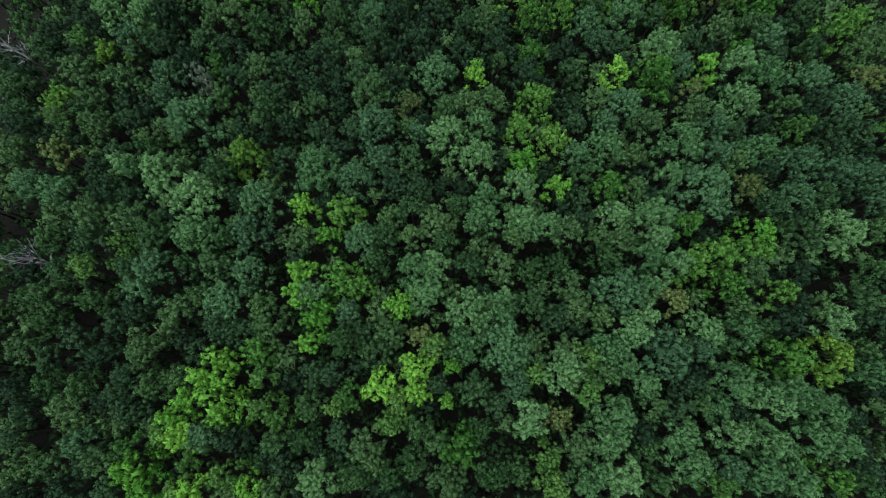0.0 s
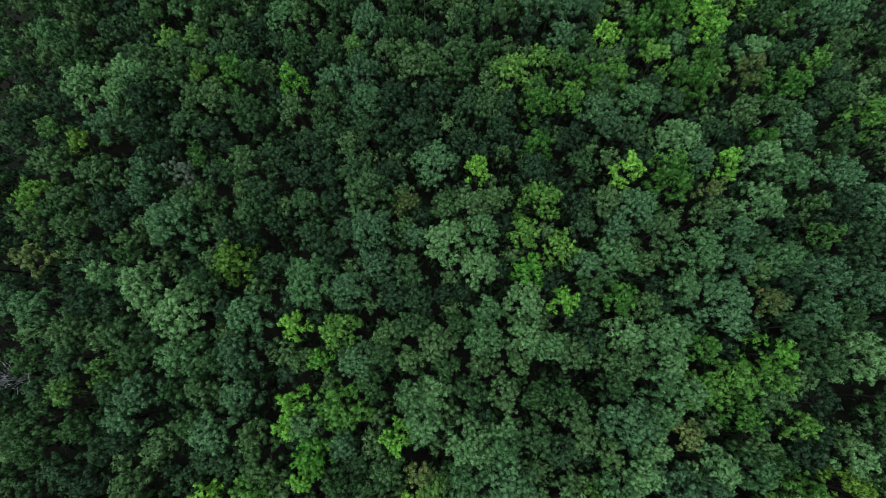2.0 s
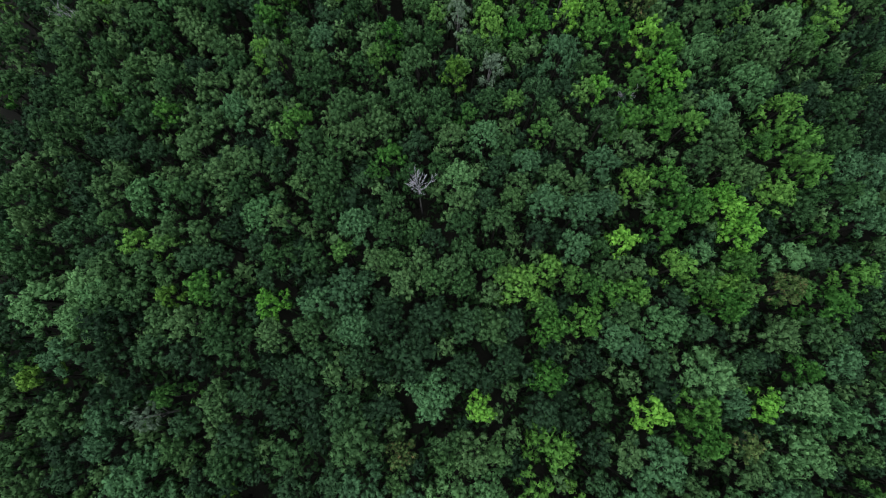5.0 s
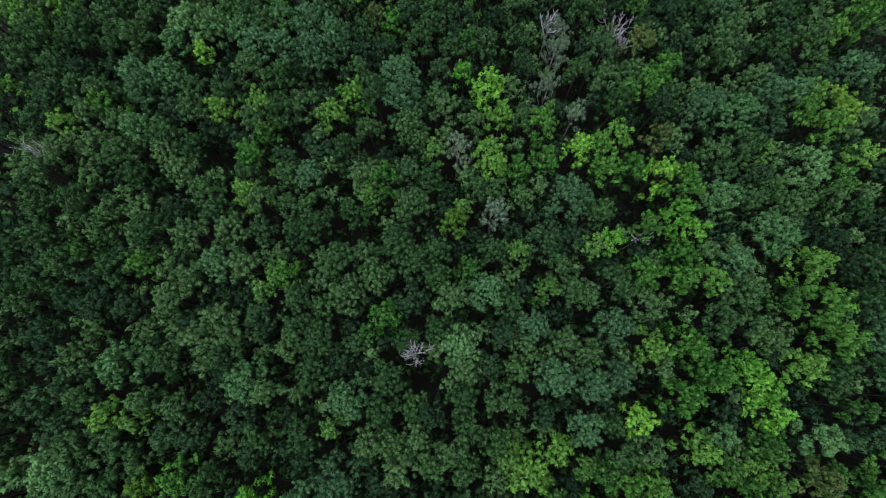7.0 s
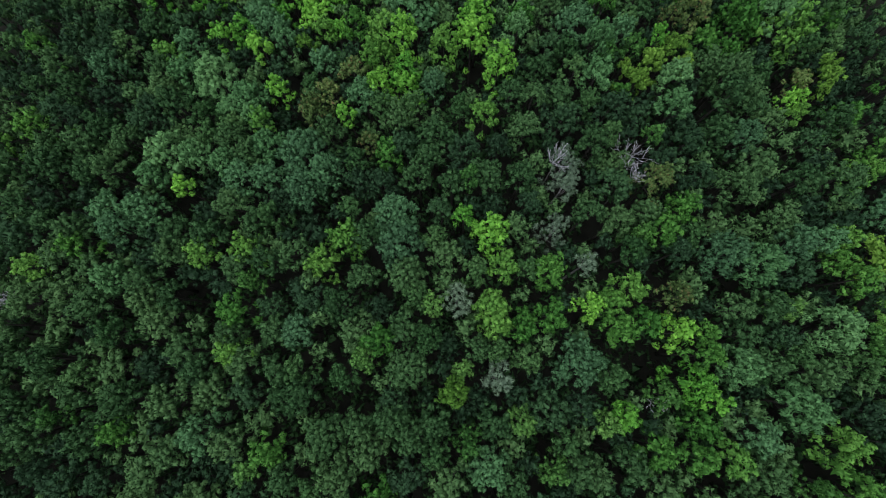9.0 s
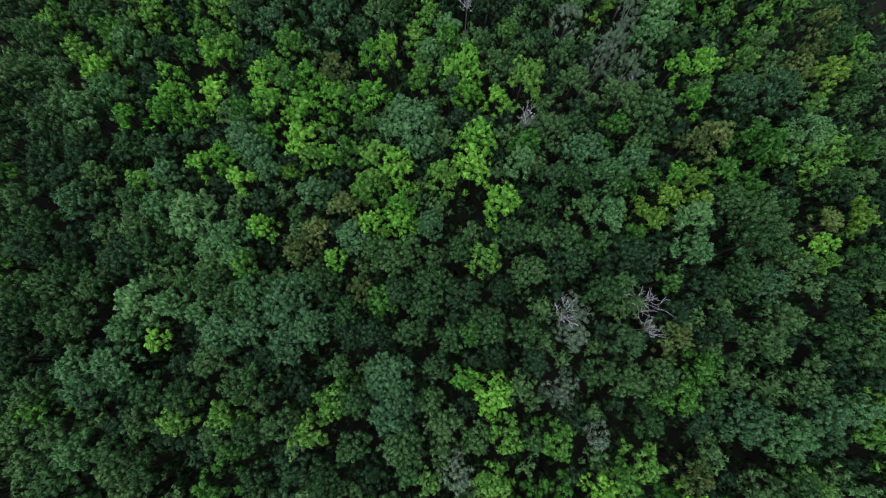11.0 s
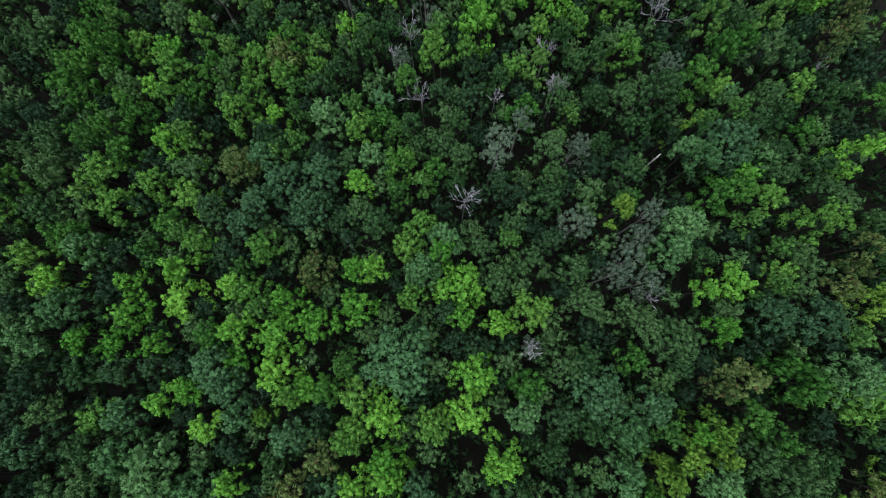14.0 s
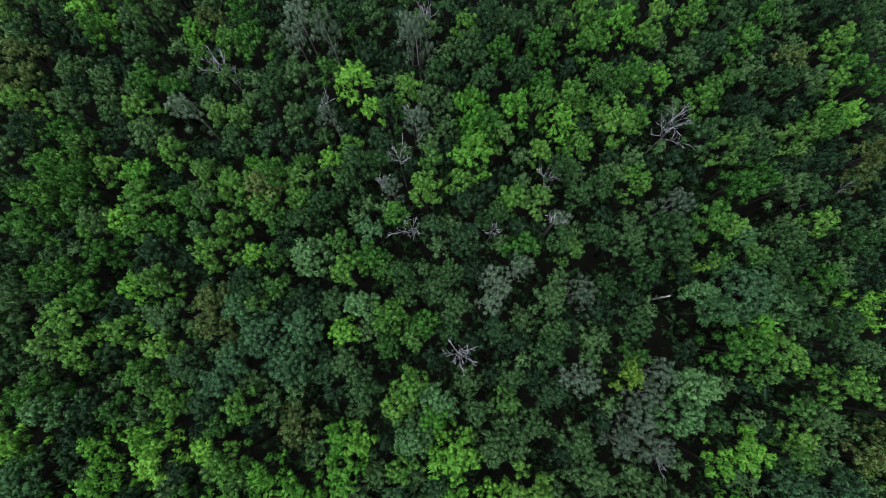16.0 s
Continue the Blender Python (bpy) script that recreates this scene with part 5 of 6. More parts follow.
plant("maple_tree", -13.7, 145.4, 4.01, 16.8)
plant("willow_tree", -12.7, 131.8, 2.66, 16.2)
plant("ash_tree", -12.4, 137.1, 2.52, 16.9)
plant("elm_tree", -11.7, 125.3, 2.43, 17.0)
plant("maple_tree", -10.3, 137.8, 2.52, 15.3)
plant("beech_tree", -10.2, 131.7, 2.48, 15.1)
plant("elm_tree", -7.7, 129.0, 2.81, 17.1)
plant("maple_tree", -8.3, 146.6, 3.23, 17.6)
plant("ash_tree", -6.9, 137.6, 2.51, 17.6)
plant("ash_tree", -4.4, 131.3, 2.65, 18.2)
plant("young_ash_tree", -4.3, 141.1, 2.26, 18.8)
plant("ash_tree", -2.8, 136.6, 2.86, 17.6)
plant("maple_tree", -3.3, 148.6, 3.35, 14.8)
plant("maple_tree", -3.4, 125.8, 2.44, 17.9)
plant("ash_tree", -3.3, 132.2, 3.09, 17.2)
plant("maple_tree", 0.6, 125.9, 3.46, 16.3)
plant("maple_tree", 0.7, 134.2, 3.42, 18.4)
plant("willow_tree", 2.8, 140.9, 5.75, 19.0)
plant("ash_tree", 7.2, 132.4, 3.08, 18.1)
plant("beech_tree", 9.5, 147.2, 2.01, 17.0)
plant("beech_tree", 10.4, 142.9, 2.26, 14.9)
plant("maple_tree", 11.8, 133.9, 3.57, 17.5)
plant("maple_tree", 11.6, 146.5, 2.28, 17.2)
plant("maple_tree", 13.2, 138.7, 3.73, 17.0)
plant("beech_tree", 13.8, 141.8, 2.70, 14.9)
plant("maple_tree", 15.8, 127.8, 3.34, 18.6)
plant("maple_tree", 16.9, 145.3, 2.44, 16.5)
plant("linden_tree", 19.0, 133.4, 2.46, 19.1)
plant("ash_tree", 20.1, 136.8, 2.83, 17.6)
plant("birch_tree", 21.3, 141.6, 1.97, 14.2)
plant("ash_tree", 21.1, 146.9, 3.45, 20.4)
plant("oak_tree", 22.5, 128.0, 3.29, 15.6)
plant("beech_tree", 24.6, 132.2, 2.80, 15.7)
plant("oak_tree", 25.4, 139.2, 3.38, 16.7)
plant("hornbeam_tree", 27.2, 126.1, 2.15, 18.0)
plant("hornbeam_tree", 27.4, 130.9, 2.45, 16.4)
plant("oak_tree", 28.3, 139.8, 2.66, 16.6)
plant("oak_tree", 29.0, 147.4, 3.17, 16.9)
plant("linden_tree", 31.1, 125.0, 2.99, 18.1)
plant("linden_tree", 31.8, 130.7, 3.05, 19.1)
plant("willow_tree", 29.4, 135.1, 4.44, 17.6)
plant("young_ash_tree", 33.3, 129.1, 1.73, 17.3)
plant("ash_tree", 34.8, 139.5, 2.48, 16.6)
plant("acacia_tree", 36.0, 126.9, 1.03, 15.9)
plant("oak_tree", 36.3, 144.0, 3.14, 17.4)
plant("willow_tree", 36.4, 133.2, 3.05, 17.3)
plant("young_ash_tree", 37.6, 130.1, 2.16, 16.9)
plant("birch_tree", 38.6, 150.2, 3.16, 15.7)
plant("hornbeam_tree", 38.6, 136.6, 2.46, 14.8)
plant("acacia_tree", 40.2, 126.9, 2.74, 17.4)
plant("maple_tree", 40.9, 130.3, 1.73, 18.8)
plant("oak_tree", 41.1, 141.9, 3.74, 17.3)
plant("oak_tree", 41.3, 138.2, 2.65, 14.3)
plant("acacia_tree", 45.2, 126.3, 1.89, 16.1)
plant("maple_tree", 44.7, 148.2, 1.81, 18.0)
plant("acacia_tree", 44.3, 129.7, 3.25, 16.7)
plant("elm_tree", 44.9, 135.3, 2.19, 18.0)
plant("elm_tree", 48.7, 136.6, 3.67, 17.1)
plant("maple_tree", 47.2, 142.9, 2.49, 17.5)
plant("maple_tree", 50.1, 149.4, 3.40, 16.5)
plant("oak_tree", 49.0, 126.3, 3.24, 17.2)
plant("ash_tree", 50.3, 131.2, 2.75, 15.4)
plant("hornbeam_tree", 54.9, 125.9, 2.38, 16.3)
plant("young_ash_tree", 55.2, 148.5, 2.25, 18.4)
plant("willow_tree", 55.3, 144.7, 3.12, 16.4)
plant("ash_tree", 57.3, 135.4, 4.36, 16.7)
plant("hornbeam_tree", 58.5, 125.0, 2.37, 14.9)
plant("willow_tree", 60.2, 143.8, 4.06, 17.6)
plant("ash_tree", 58.3, 134.5, 3.04, 14.6)
plant("ash_tree", 64.4, 133.1, 4.81, 17.3)
plant("linden_tree", 63.3, 135.5, 4.42, 17.6)
plant("young_ash_tree", 65.5, 140.8, 2.20, 16.3)
plant("hornbeam_tree", 66.0, 128.5, 2.39, 16.6)
plant("elm_tree", 65.4, 147.6, 2.50, 16.1)
plant("hornbeam_tree", 69.3, 132.9, 2.41, 18.7)
plant("acacia_tree", 68.7, 145.7, 3.21, 17.5)
plant("hornbeam_tree", 69.9, 128.6, 2.38, 16.0)
plant("ash_tree", 70.2, 132.8, 2.58, 17.2)
plant("hornbeam_tree", 71.4, 140.8, 2.46, 16.1)
plant("hornbeam_tree", 73.0, 143.5, 2.47, 16.9)
plant("young_ash_tree", 74.0, 147.3, 2.23, 16.7)
# strip 150 to 175 m ahead
plant("beech_tree", -61.5, 172.0, 2.98, 18.0)
plant("oak_tree", -59.7, 154.2, 2.66, 18.2)
plant("oak_tree", -58.2, 156.0, 3.06, 15.8)
plant("ash_tree", -57.7, 165.2, 2.73, 14.8)
plant("oak_tree", -56.6, 161.0, 3.09, 17.8)
plant("ash_tree", -55.5, 169.4, 3.93, 18.8)
plant("oak_tree", -54.5, 155.8, 3.05, 15.6)
plant("oak_tree", -51.2, 165.9, 3.41, 15.7)
plant("ash_tree", -51.2, 158.6, 3.07, 16.6)
plant("oak_tree", -49.9, 171.8, 3.26, 17.1)
plant("maple_tree", -47.1, 154.2, 3.02, 17.0)
plant("ash_tree", -45.2, 161.3, 3.37, 17.5)
plant("young_ash_tree", -44.0, 167.5, 2.13, 16.9)
plant("young_ash_tree", -42.9, 175.6, 2.42, 18.3)
plant("linden_tree", -42.2, 159.0, 3.06, 17.5)
plant("linden_tree", -44.8, 150.3, 3.67, 17.6)
plant("ash_tree", -40.8, 166.4, 3.70, 14.1)
plant("ash_tree", -42.4, 171.3, 3.94, 16.2)
plant("ash_tree", -38.7, 174.5, 2.75, 16.2)
plant("beech_tree", -37.6, 158.7, 2.38, 16.0)
plant("maple_tree", -36.2, 153.6, 2.36, 15.4)
plant("young_ash_tree", -33.9, 158.4, 2.38, 16.1)
plant("ash_tree", -33.8, 168.9, 3.12, 15.5)
plant("ash_tree", -32.0, 163.0, 2.69, 14.3)
plant("maple_tree", -30.4, 174.9, 3.26, 17.3)
plant("young_ash_tree", -29.6, 161.2, 2.39, 15.3)
plant("maple_tree", -27.8, 155.1, 2.63, 18.5)
plant("ash_tree", -28.0, 166.4, 3.39, 15.8)
plant("oak_tree", -26.8, 170.5, 2.96, 17.1)
plant("ash_tree", -26.7, 159.0, 2.66, 15.2)
plant("beech_tree", -24.2, 164.0, 2.88, 16.9)
plant("beech_tree", -23.9, 158.8, 2.85, 12.8)
plant("beech_tree", -22.9, 173.7, 2.73, 12.3)
plant("maple_tree", -21.4, 152.5, 2.60, 15.7)
plant("elm_tree", -22.2, 172.6, 3.20, 14.3)
plant("young_ash_tree", -20.2, 155.5, 1.88, 15.0)
plant("willow_tree", -19.5, 161.6, 2.67, 16.7)
plant("elm_tree", -19.4, 169.1, 3.39, 19.3)
plant("ash_tree", -17.4, 151.4, 2.61, 18.3)
plant("willow_tree", -16.8, 164.5, 2.69, 18.2)
plant("ash_tree", -16.7, 157.8, 2.83, 16.5)
plant("oak_tree", -14.6, 173.2, 2.54, 17.4)
plant("willow_tree", -15.9, 171.0, 2.51, 18.9)
plant("young_ash_tree", -13.8, 171.5, 1.85, 18.0)
plant("young_ash_tree", -11.4, 173.9, 2.12, 17.3)
plant("willow_tree", -13.4, 167.5, 3.92, 17.6)
plant("willow_tree", -9.7, 163.5, 4.03, 17.1)
plant("elm_tree", -10.1, 154.5, 3.77, 13.2)
plant("beech_tree", -8.1, 172.0, 2.69, 15.6)
plant("willow_tree", -7.6, 168.2, 2.89, 18.5)
plant("beech_tree", -5.8, 161.7, 2.66, 13.5)
plant("oak_tree", -4.0, 171.0, 2.68, 15.6)
plant("maple_tree", -3.1, 153.8, 2.33, 17.9)
plant("oak_tree", -2.5, 163.0, 2.66, 15.3)
plant("maple_tree", -2.6, 167.3, 2.67, 16.1)
plant("linden_tree", 0.1, 170.7, 2.51, 17.2)
plant("oak_tree", 0.6, 160.2, 2.83, 19.2)
plant("maple_tree", -0.0, 153.5, 2.24, 19.8)
plant("young_ash_tree", 3.5, 165.2, 2.38, 17.3)
plant("ash_tree", 4.1, 168.9, 3.15, 19.4)
plant("ash_tree", 4.7, 149.5, 2.41, 17.4)
plant("ash_tree", 4.3, 157.0, 2.62, 15.9)
plant("hornbeam_tree", 5.9, 174.6, 2.11, 18.9)
plant("ash_tree", 6.8, 159.8, 2.86, 18.1)
plant("hornbeam_tree", 6.6, 172.1, 2.34, 16.1)
plant("young_ash_tree", 7.2, 166.0, 2.10, 18.5)
plant("linden_tree", 6.6, 153.2, 3.15, 17.6)
plant("ash_tree", 8.8, 167.8, 2.48, 17.0)
plant("maple_tree", 9.5, 155.6, 2.33, 18.0)
plant("linden_tree", 9.8, 157.3, 2.99, 17.2)
plant("oak_tree", 10.7, 172.7, 2.93, 14.8)
plant("hornbeam_tree", 12.0, 166.8, 2.31, 15.0)
plant("hornbeam_tree", 12.4, 174.3, 2.35, 20.1)
plant("maple_tree", 11.6, 151.0, 4.40, 17.8)
plant("oak_tree", 13.0, 170.0, 2.65, 17.1)
plant("oak_tree", 17.1, 151.5, 3.22, 16.2)
plant("birch_tree", 17.8, 169.8, 2.07, 16.8)
plant("beech_tree", 18.4, 166.5, 2.30, 14.5)
plant("birch_tree", 19.4, 173.1, 2.78, 15.6)
plant("young_ash_tree", 19.3, 156.9, 2.32, 16.9)
plant("oak_tree", 20.5, 159.9, 2.62, 13.6)
plant("birch_tree", 22.2, 174.8, 2.09, 18.1)
plant("oak_tree", 21.7, 153.7, 2.58, 17.1)
plant("oak_tree", 25.4, 163.2, 3.01, 15.9)
plant("beech_tree", 25.7, 157.4, 2.60, 13.5)
plant("oak_tree", 25.9, 170.2, 2.89, 18.6)
plant("hornbeam_tree", 26.3, 166.0, 2.29, 17.8)
plant("oak_tree", 27.8, 152.3, 2.57, 17.7)
plant("birch_tree", 29.5, 159.2, 2.79, 16.8)
plant("birch_tree", 30.9, 170.9, 3.18, 16.0)
plant("birch_tree", 33.3, 151.2, 2.34, 17.4)
plant("hornbeam_tree", 34.6, 171.7, 2.31, 14.6)
plant("acacia_tree", 34.4, 160.0, 2.24, 20.6)
plant("birch_tree", 36.1, 153.7, 3.20, 16.7)
plant("young_ash_tree", 36.6, 161.9, 2.06, 17.4)
plant("oak_tree", 37.4, 166.2, 2.60, 17.1)
plant("birch_tree", 39.5, 159.6, 2.60, 17.4)
plant("birch_tree", 38.3, 156.4, 2.58, 15.9)
plant("hornbeam_tree", 40.0, 173.6, 2.49, 16.4)
plant("linden_tree", 41.7, 154.2, 3.30, 17.6)
plant("linden_tree", 44.0, 157.8, 2.95, 18.2)
plant("hornbeam_tree", 46.4, 153.0, 2.01, 16.5)
plant("linden_tree", 47.9, 167.3, 2.43, 19.1)
plant("linden_tree", 47.6, 169.6, 2.61, 15.5)
plant("young_ash_tree", 49.7, 173.9, 2.06, 16.2)
plant("ash_tree", 49.8, 162.0, 2.98, 16.7)
plant("willow_tree", 52.7, 170.0, 4.99, 17.6)
plant("ash_tree", 52.2, 162.3, 2.98, 18.3)
plant("young_ash_tree", 54.0, 174.7, 2.06, 18.1)
plant("linden_tree", 58.7, 167.8, 3.08, 15.2)
plant("young_ash_tree", 54.6, 158.5, 2.30, 15.4)
plant("maple_tree", 55.2, 165.3, 3.31, 14.9)
plant("oak_tree", 56.9, 173.5, 2.63, 16.9)
plant("ash_tree", 57.0, 161.4, 2.96, 16.5)
plant("ash_tree", 57.3, 150.3, 2.53, 15.0)
plant("young_ash_tree", 58.1, 154.2, 2.01, 15.7)
plant("oak_tree", 59.9, 168.3, 2.58, 16.1)
plant("oak_tree", 60.0, 165.0, 3.05, 15.8)
plant("hornbeam_tree", 60.5, 153.1, 2.54, 15.3)
plant("hornbeam_tree", 61.1, 174.1, 2.47, 17.2)
plant("ash_tree", 62.3, 157.0, 3.48, 19.4)
plant("ash_tree", 64.5, 171.4, 2.44, 15.8)
plant("oak_tree", 64.9, 165.6, 2.81, 17.0)
plant("oak_tree", 66.1, 161.9, 2.78, 16.2)
plant("elm_tree", 67.3, 153.1, 1.98, 19.8)
plant("ash_tree", 68.7, 165.5, 2.58, 14.9)
plant("hornbeam_tree", 69.3, 156.5, 2.28, 18.4)
plant("maple_tree", 69.6, 166.6, 3.18, 19.5)
plant("hornbeam_tree", 71.8, 152.3, 2.52, 16.9)
plant("beech_tree", 72.4, 174.3, 2.29, 13.7)
plant("oak_tree", 72.8, 156.2, 2.73, 16.9)
plant("ash_tree", 75.0, 151.1, 2.52, 15.9)
# strip 175 to 200 m ahead
plant("oak_tree", -54.7, 194.4, 2.57, 16.5)
plant("oak_tree", -54.4, 198.2, 2.97, 14.5)
plant("beech_tree", -51.0, 179.5, 2.63, 17.8)
plant("beech_tree", -50.1, 199.9, 2.98, 17.4)
plant("oak_tree", -48.9, 176.8, 3.05, 17.8)
plant("young_ash_tree", -48.9, 189.8, 2.26, 17.6)
plant("oak_tree", -48.8, 182.1, 2.83, 15.8)
plant("ash_tree", -46.8, 194.6, 3.87, 14.7)
plant("ash_tree", -46.5, 184.6, 3.74, 18.7)
plant("ash_tree", -46.2, 189.2, 3.16, 17.6)
plant("ash_tree", -45.7, 177.5, 2.44, 15.8)
plant("oak_tree", -45.1, 180.1, 3.07, 14.3)
plant("ash_tree", -42.7, 192.0, 3.19, 20.0)
plant("ash_tree", -43.7, 198.6, 3.24, 17.6)
plant("young_ash_tree", -41.6, 187.1, 1.97, 16.6)
plant("young_ash_tree", -40.8, 196.4, 2.29, 18.0)
plant("ash_tree", -40.5, 184.3, 2.48, 14.3)
plant("ash_tree", -40.3, 191.2, 2.53, 18.3)
plant("ash_tree", -39.8, 177.2, 2.43, 18.8)
plant("hornbeam_tree", -38.0, 185.0, 2.48, 17.1)
plant("ash_tree", -37.9, 193.4, 2.54, 15.3)
plant("ash_tree", -36.7, 180.5, 3.06, 16.7)
plant("maple_tree", -33.4, 192.2, 2.89, 15.4)
plant("oak_tree", -33.1, 198.9, 3.22, 14.8)
plant("maple_tree", -35.1, 185.4, 2.22, 15.5)
plant("ash_tree", -31.9, 183.2, 2.46, 16.8)
plant("ash_tree", -31.5, 187.5, 3.88, 17.4)
plant("beech_tree", -29.1, 180.1, 2.79, 16.9)
plant("young_ash_tree", -28.0, 175.7, 2.41, 18.7)
plant("ash_tree", -27.6, 183.5, 2.46, 16.5)
plant("ash_tree", -27.5, 194.7, 2.54, 16.8)
plant("beech_tree", -25.7, 179.0, 2.43, 13.7)
plant("ash_tree", -24.4, 187.0, 2.48, 17.7)
plant("young_ash_tree", -23.9, 193.0, 2.25, 14.3)
plant("young_ash_tree", -23.3, 191.3, 2.24, 15.9)
plant("hornbeam_tree", -22.5, 182.3, 2.45, 17.0)
plant("ash_tree", -20.7, 179.1, 3.29, 17.8)
plant("hornbeam_tree", -22.3, 186.6, 2.22, 17.0)
plant("ash_tree", -19.2, 183.5, 2.45, 16.1)
plant("oak_tree", -18.8, 197.0, 2.91, 15.9)
plant("young_ash_tree", -17.6, 199.9, 2.02, 16.9)
plant("ash_tree", -19.0, 189.7, 4.46, 14.6)
plant("beech_tree", -16.3, 175.0, 2.39, 17.6)
plant("maple_tree", -16.0, 193.0, 1.35, 14.6)
plant("elm_tree", -13.5, 188.8, 3.74, 17.9)
plant("maple_tree", -15.5, 178.7, 2.36, 16.1)
plant("ash_tree", -14.1, 185.5, 2.64, 16.9)
plant("beech_tree", -13.5, 196.7, 2.90, 15.9)
plant("young_ash_tree", -12.4, 183.6, 2.18, 15.9)
plant("ash_tree", -11.6, 189.9, 2.49, 20.1)
plant("young_ash_tree", -11.4, 178.2, 1.89, 18.1)
plant("oak_tree", -9.2, 199.3, 2.55, 17.2)
plant("ash_tree", -9.0, 187.0, 2.47, 15.8)
plant("young_ash_tree", -8.6, 189.7, 2.22, 17.0)
plant("young_ash_tree", -8.2, 192.1, 2.23, 16.3)
plant("oak_tree", -8.2, 183.3, 2.62, 16.9)
plant("linden_tree", -7.3, 178.0, 3.26, 17.1)
plant("oak_tree", -5.6, 185.9, 3.07, 16.3)
plant("birch_tree", -4.2, 198.2, 1.88, 17.9)
plant("maple_tree", -3.4, 191.0, 1.85, 19.5)
plant("young_ash_tree", -3.1, 180.3, 2.15, 16.1)
plant("ash_tree", -2.3, 175.9, 2.72, 16.9)
plant("hornbeam_tree", -1.7, 188.5, 2.48, 17.6)
plant("ash_tree", -1.7, 195.0, 2.69, 14.1)
plant("oak_tree", -0.2, 191.1, 2.84, 18.5)
plant("willow_tree", 0.7, 181.9, 2.42, 13.4)
plant("ash_tree", 1.0, 177.5, 3.24, 15.0)
plant("maple_tree", 2.3, 199.6, 2.00, 17.3)
plant("hornbeam_tree", 3.0, 191.4, 2.48, 17.2)
plant("beech_tree", 3.1, 195.6, 2.51, 15.0)
plant("young_ash_tree", 3.4, 175.6, 2.37, 14.8)
plant("birch_tree", 4.5, 187.8, 2.29, 15.2)
plant("hornbeam_tree", 5.0, 199.4, 2.27, 18.3)
plant("birch_tree", 8.8, 198.0, 2.63, 16.8)
plant("ash_tree", 9.6, 185.9, 2.79, 21.2)
plant("oak_tree", 11.1, 200.6, 2.53, 17.8)
plant("young_ash_tree", 10.7, 190.4, 2.21, 19.4)
plant("beech_tree", 15.2, 179.3, 2.98, 17.6)
plant("beech_tree", 15.5, 185.5, 2.78, 16.0)
plant("ash_tree", 14.9, 187.5, 2.46, 17.9)
plant("maple_tree", 17.0, 199.2, 3.02, 18.8)
plant("maple_tree", 17.3, 196.1, 3.56, 16.3)
plant("maple_tree", 16.9, 191.2, 3.63, 19.9)
plant("hornbeam_tree", 19.5, 182.6, 2.40, 17.0)
plant("young_ash_tree", 21.3, 194.5, 2.22, 16.9)
plant("ash_tree", 19.7, 196.2, 2.86, 17.7)
plant("ash_tree", 22.3, 185.1, 2.77, 15.8)
plant("ash_tree", 23.3, 178.0, 2.96, 15.4)
plant("maple_tree", 23.2, 198.0, 2.84, 19.2)
plant("young_ash_tree", 25.5, 184.0, 2.41, 19.3)
plant("ash_tree", 27.1, 192.3, 2.46, 15.0)
plant("birch_tree", 29.0, 181.7, 2.10, 14.7)
plant("hornbeam_tree", 28.3, 178.5, 2.37, 17.1)
plant("ash_tree", 27.6, 199.3, 2.50, 17.9)
plant("maple_tree", 29.8, 195.8, 3.58, 17.4)
plant("hornbeam_tree", 29.3, 188.4, 2.44, 19.0)
plant("young_ash_tree", 30.7, 177.5, 2.36, 13.9)
plant("ash_tree", 32.7, 192.7, 2.65, 15.9)
plant("hornbeam_tree", 32.0, 185.5, 2.41, 15.6)
plant("oak_tree", 34.2, 179.1, 2.53, 15.8)
plant("hornbeam_tree", 35.0, 186.2, 2.41, 16.9)
plant("hornbeam_tree", 36.9, 187.9, 2.42, 16.3)
plant("ash_tree", 36.3, 199.2, 3.11, 13.4)
plant("oak_tree", 38.1, 178.0, 2.94, 17.3)
plant("ash_tree", 37.4, 194.8, 3.57, 19.8)
plant("ash_tree", 40.1, 186.8, 3.27, 16.4)
plant("ash_tree", 42.3, 197.1, 2.48, 14.7)
plant("oak_tree", 43.0, 177.7, 3.77, 20.0)
plant("birch_tree", 45.4, 182.9, 2.55, 17.1)
plant("hornbeam_tree", 46.1, 187.4, 2.15, 13.6)
plant("ash_tree", 48.4, 179.8, 2.92, 19.4)
plant("oak_tree", 50.3, 192.7, 2.79, 18.1)
plant("ash_tree", 52.2, 178.9, 2.68, 17.0)
plant("ash_tree", 52.2, 199.4, 3.37, 16.1)
plant("young_ash_tree", 52.4, 189.8, 2.42, 20.6)
plant("ash_tree", 53.1, 184.2, 2.97, 19.2)
plant("linden_tree", 53.5, 177.1, 1.83, 17.3)
plant("oak_tree", 55.5, 193.3, 2.62, 17.0)
plant("ash_tree", 55.7, 185.0, 2.72, 19.8)
plant("oak_tree", 57.4, 189.5, 3.02, 17.4)
plant("beech_tree", 58.0, 198.0, 2.65, 14.6)
plant("oak_tree", 59.7, 183.8, 2.54, 19.2)
plant("oak_tree", 60.0, 176.7, 3.15, 17.0)
plant("beech_tree", 60.4, 196.9, 2.46, 15.1)
plant("beech_tree", 62.0, 187.3, 2.99, 14.4)
plant("young_ash_tree", 62.7, 191.0, 2.42, 19.8)
plant("oak_tree", 63.8, 183.6, 2.70, 17.4)
plant("ash_tree", 65.3, 179.0, 2.66, 16.1)
plant("beech_tree", 66.2, 187.1, 2.39, 18.9)
plant("ash_tree", 67.3, 192.6, 2.42, 18.3)
plant("hornbeam_tree", 68.8, 176.2, 2.31, 18.3)
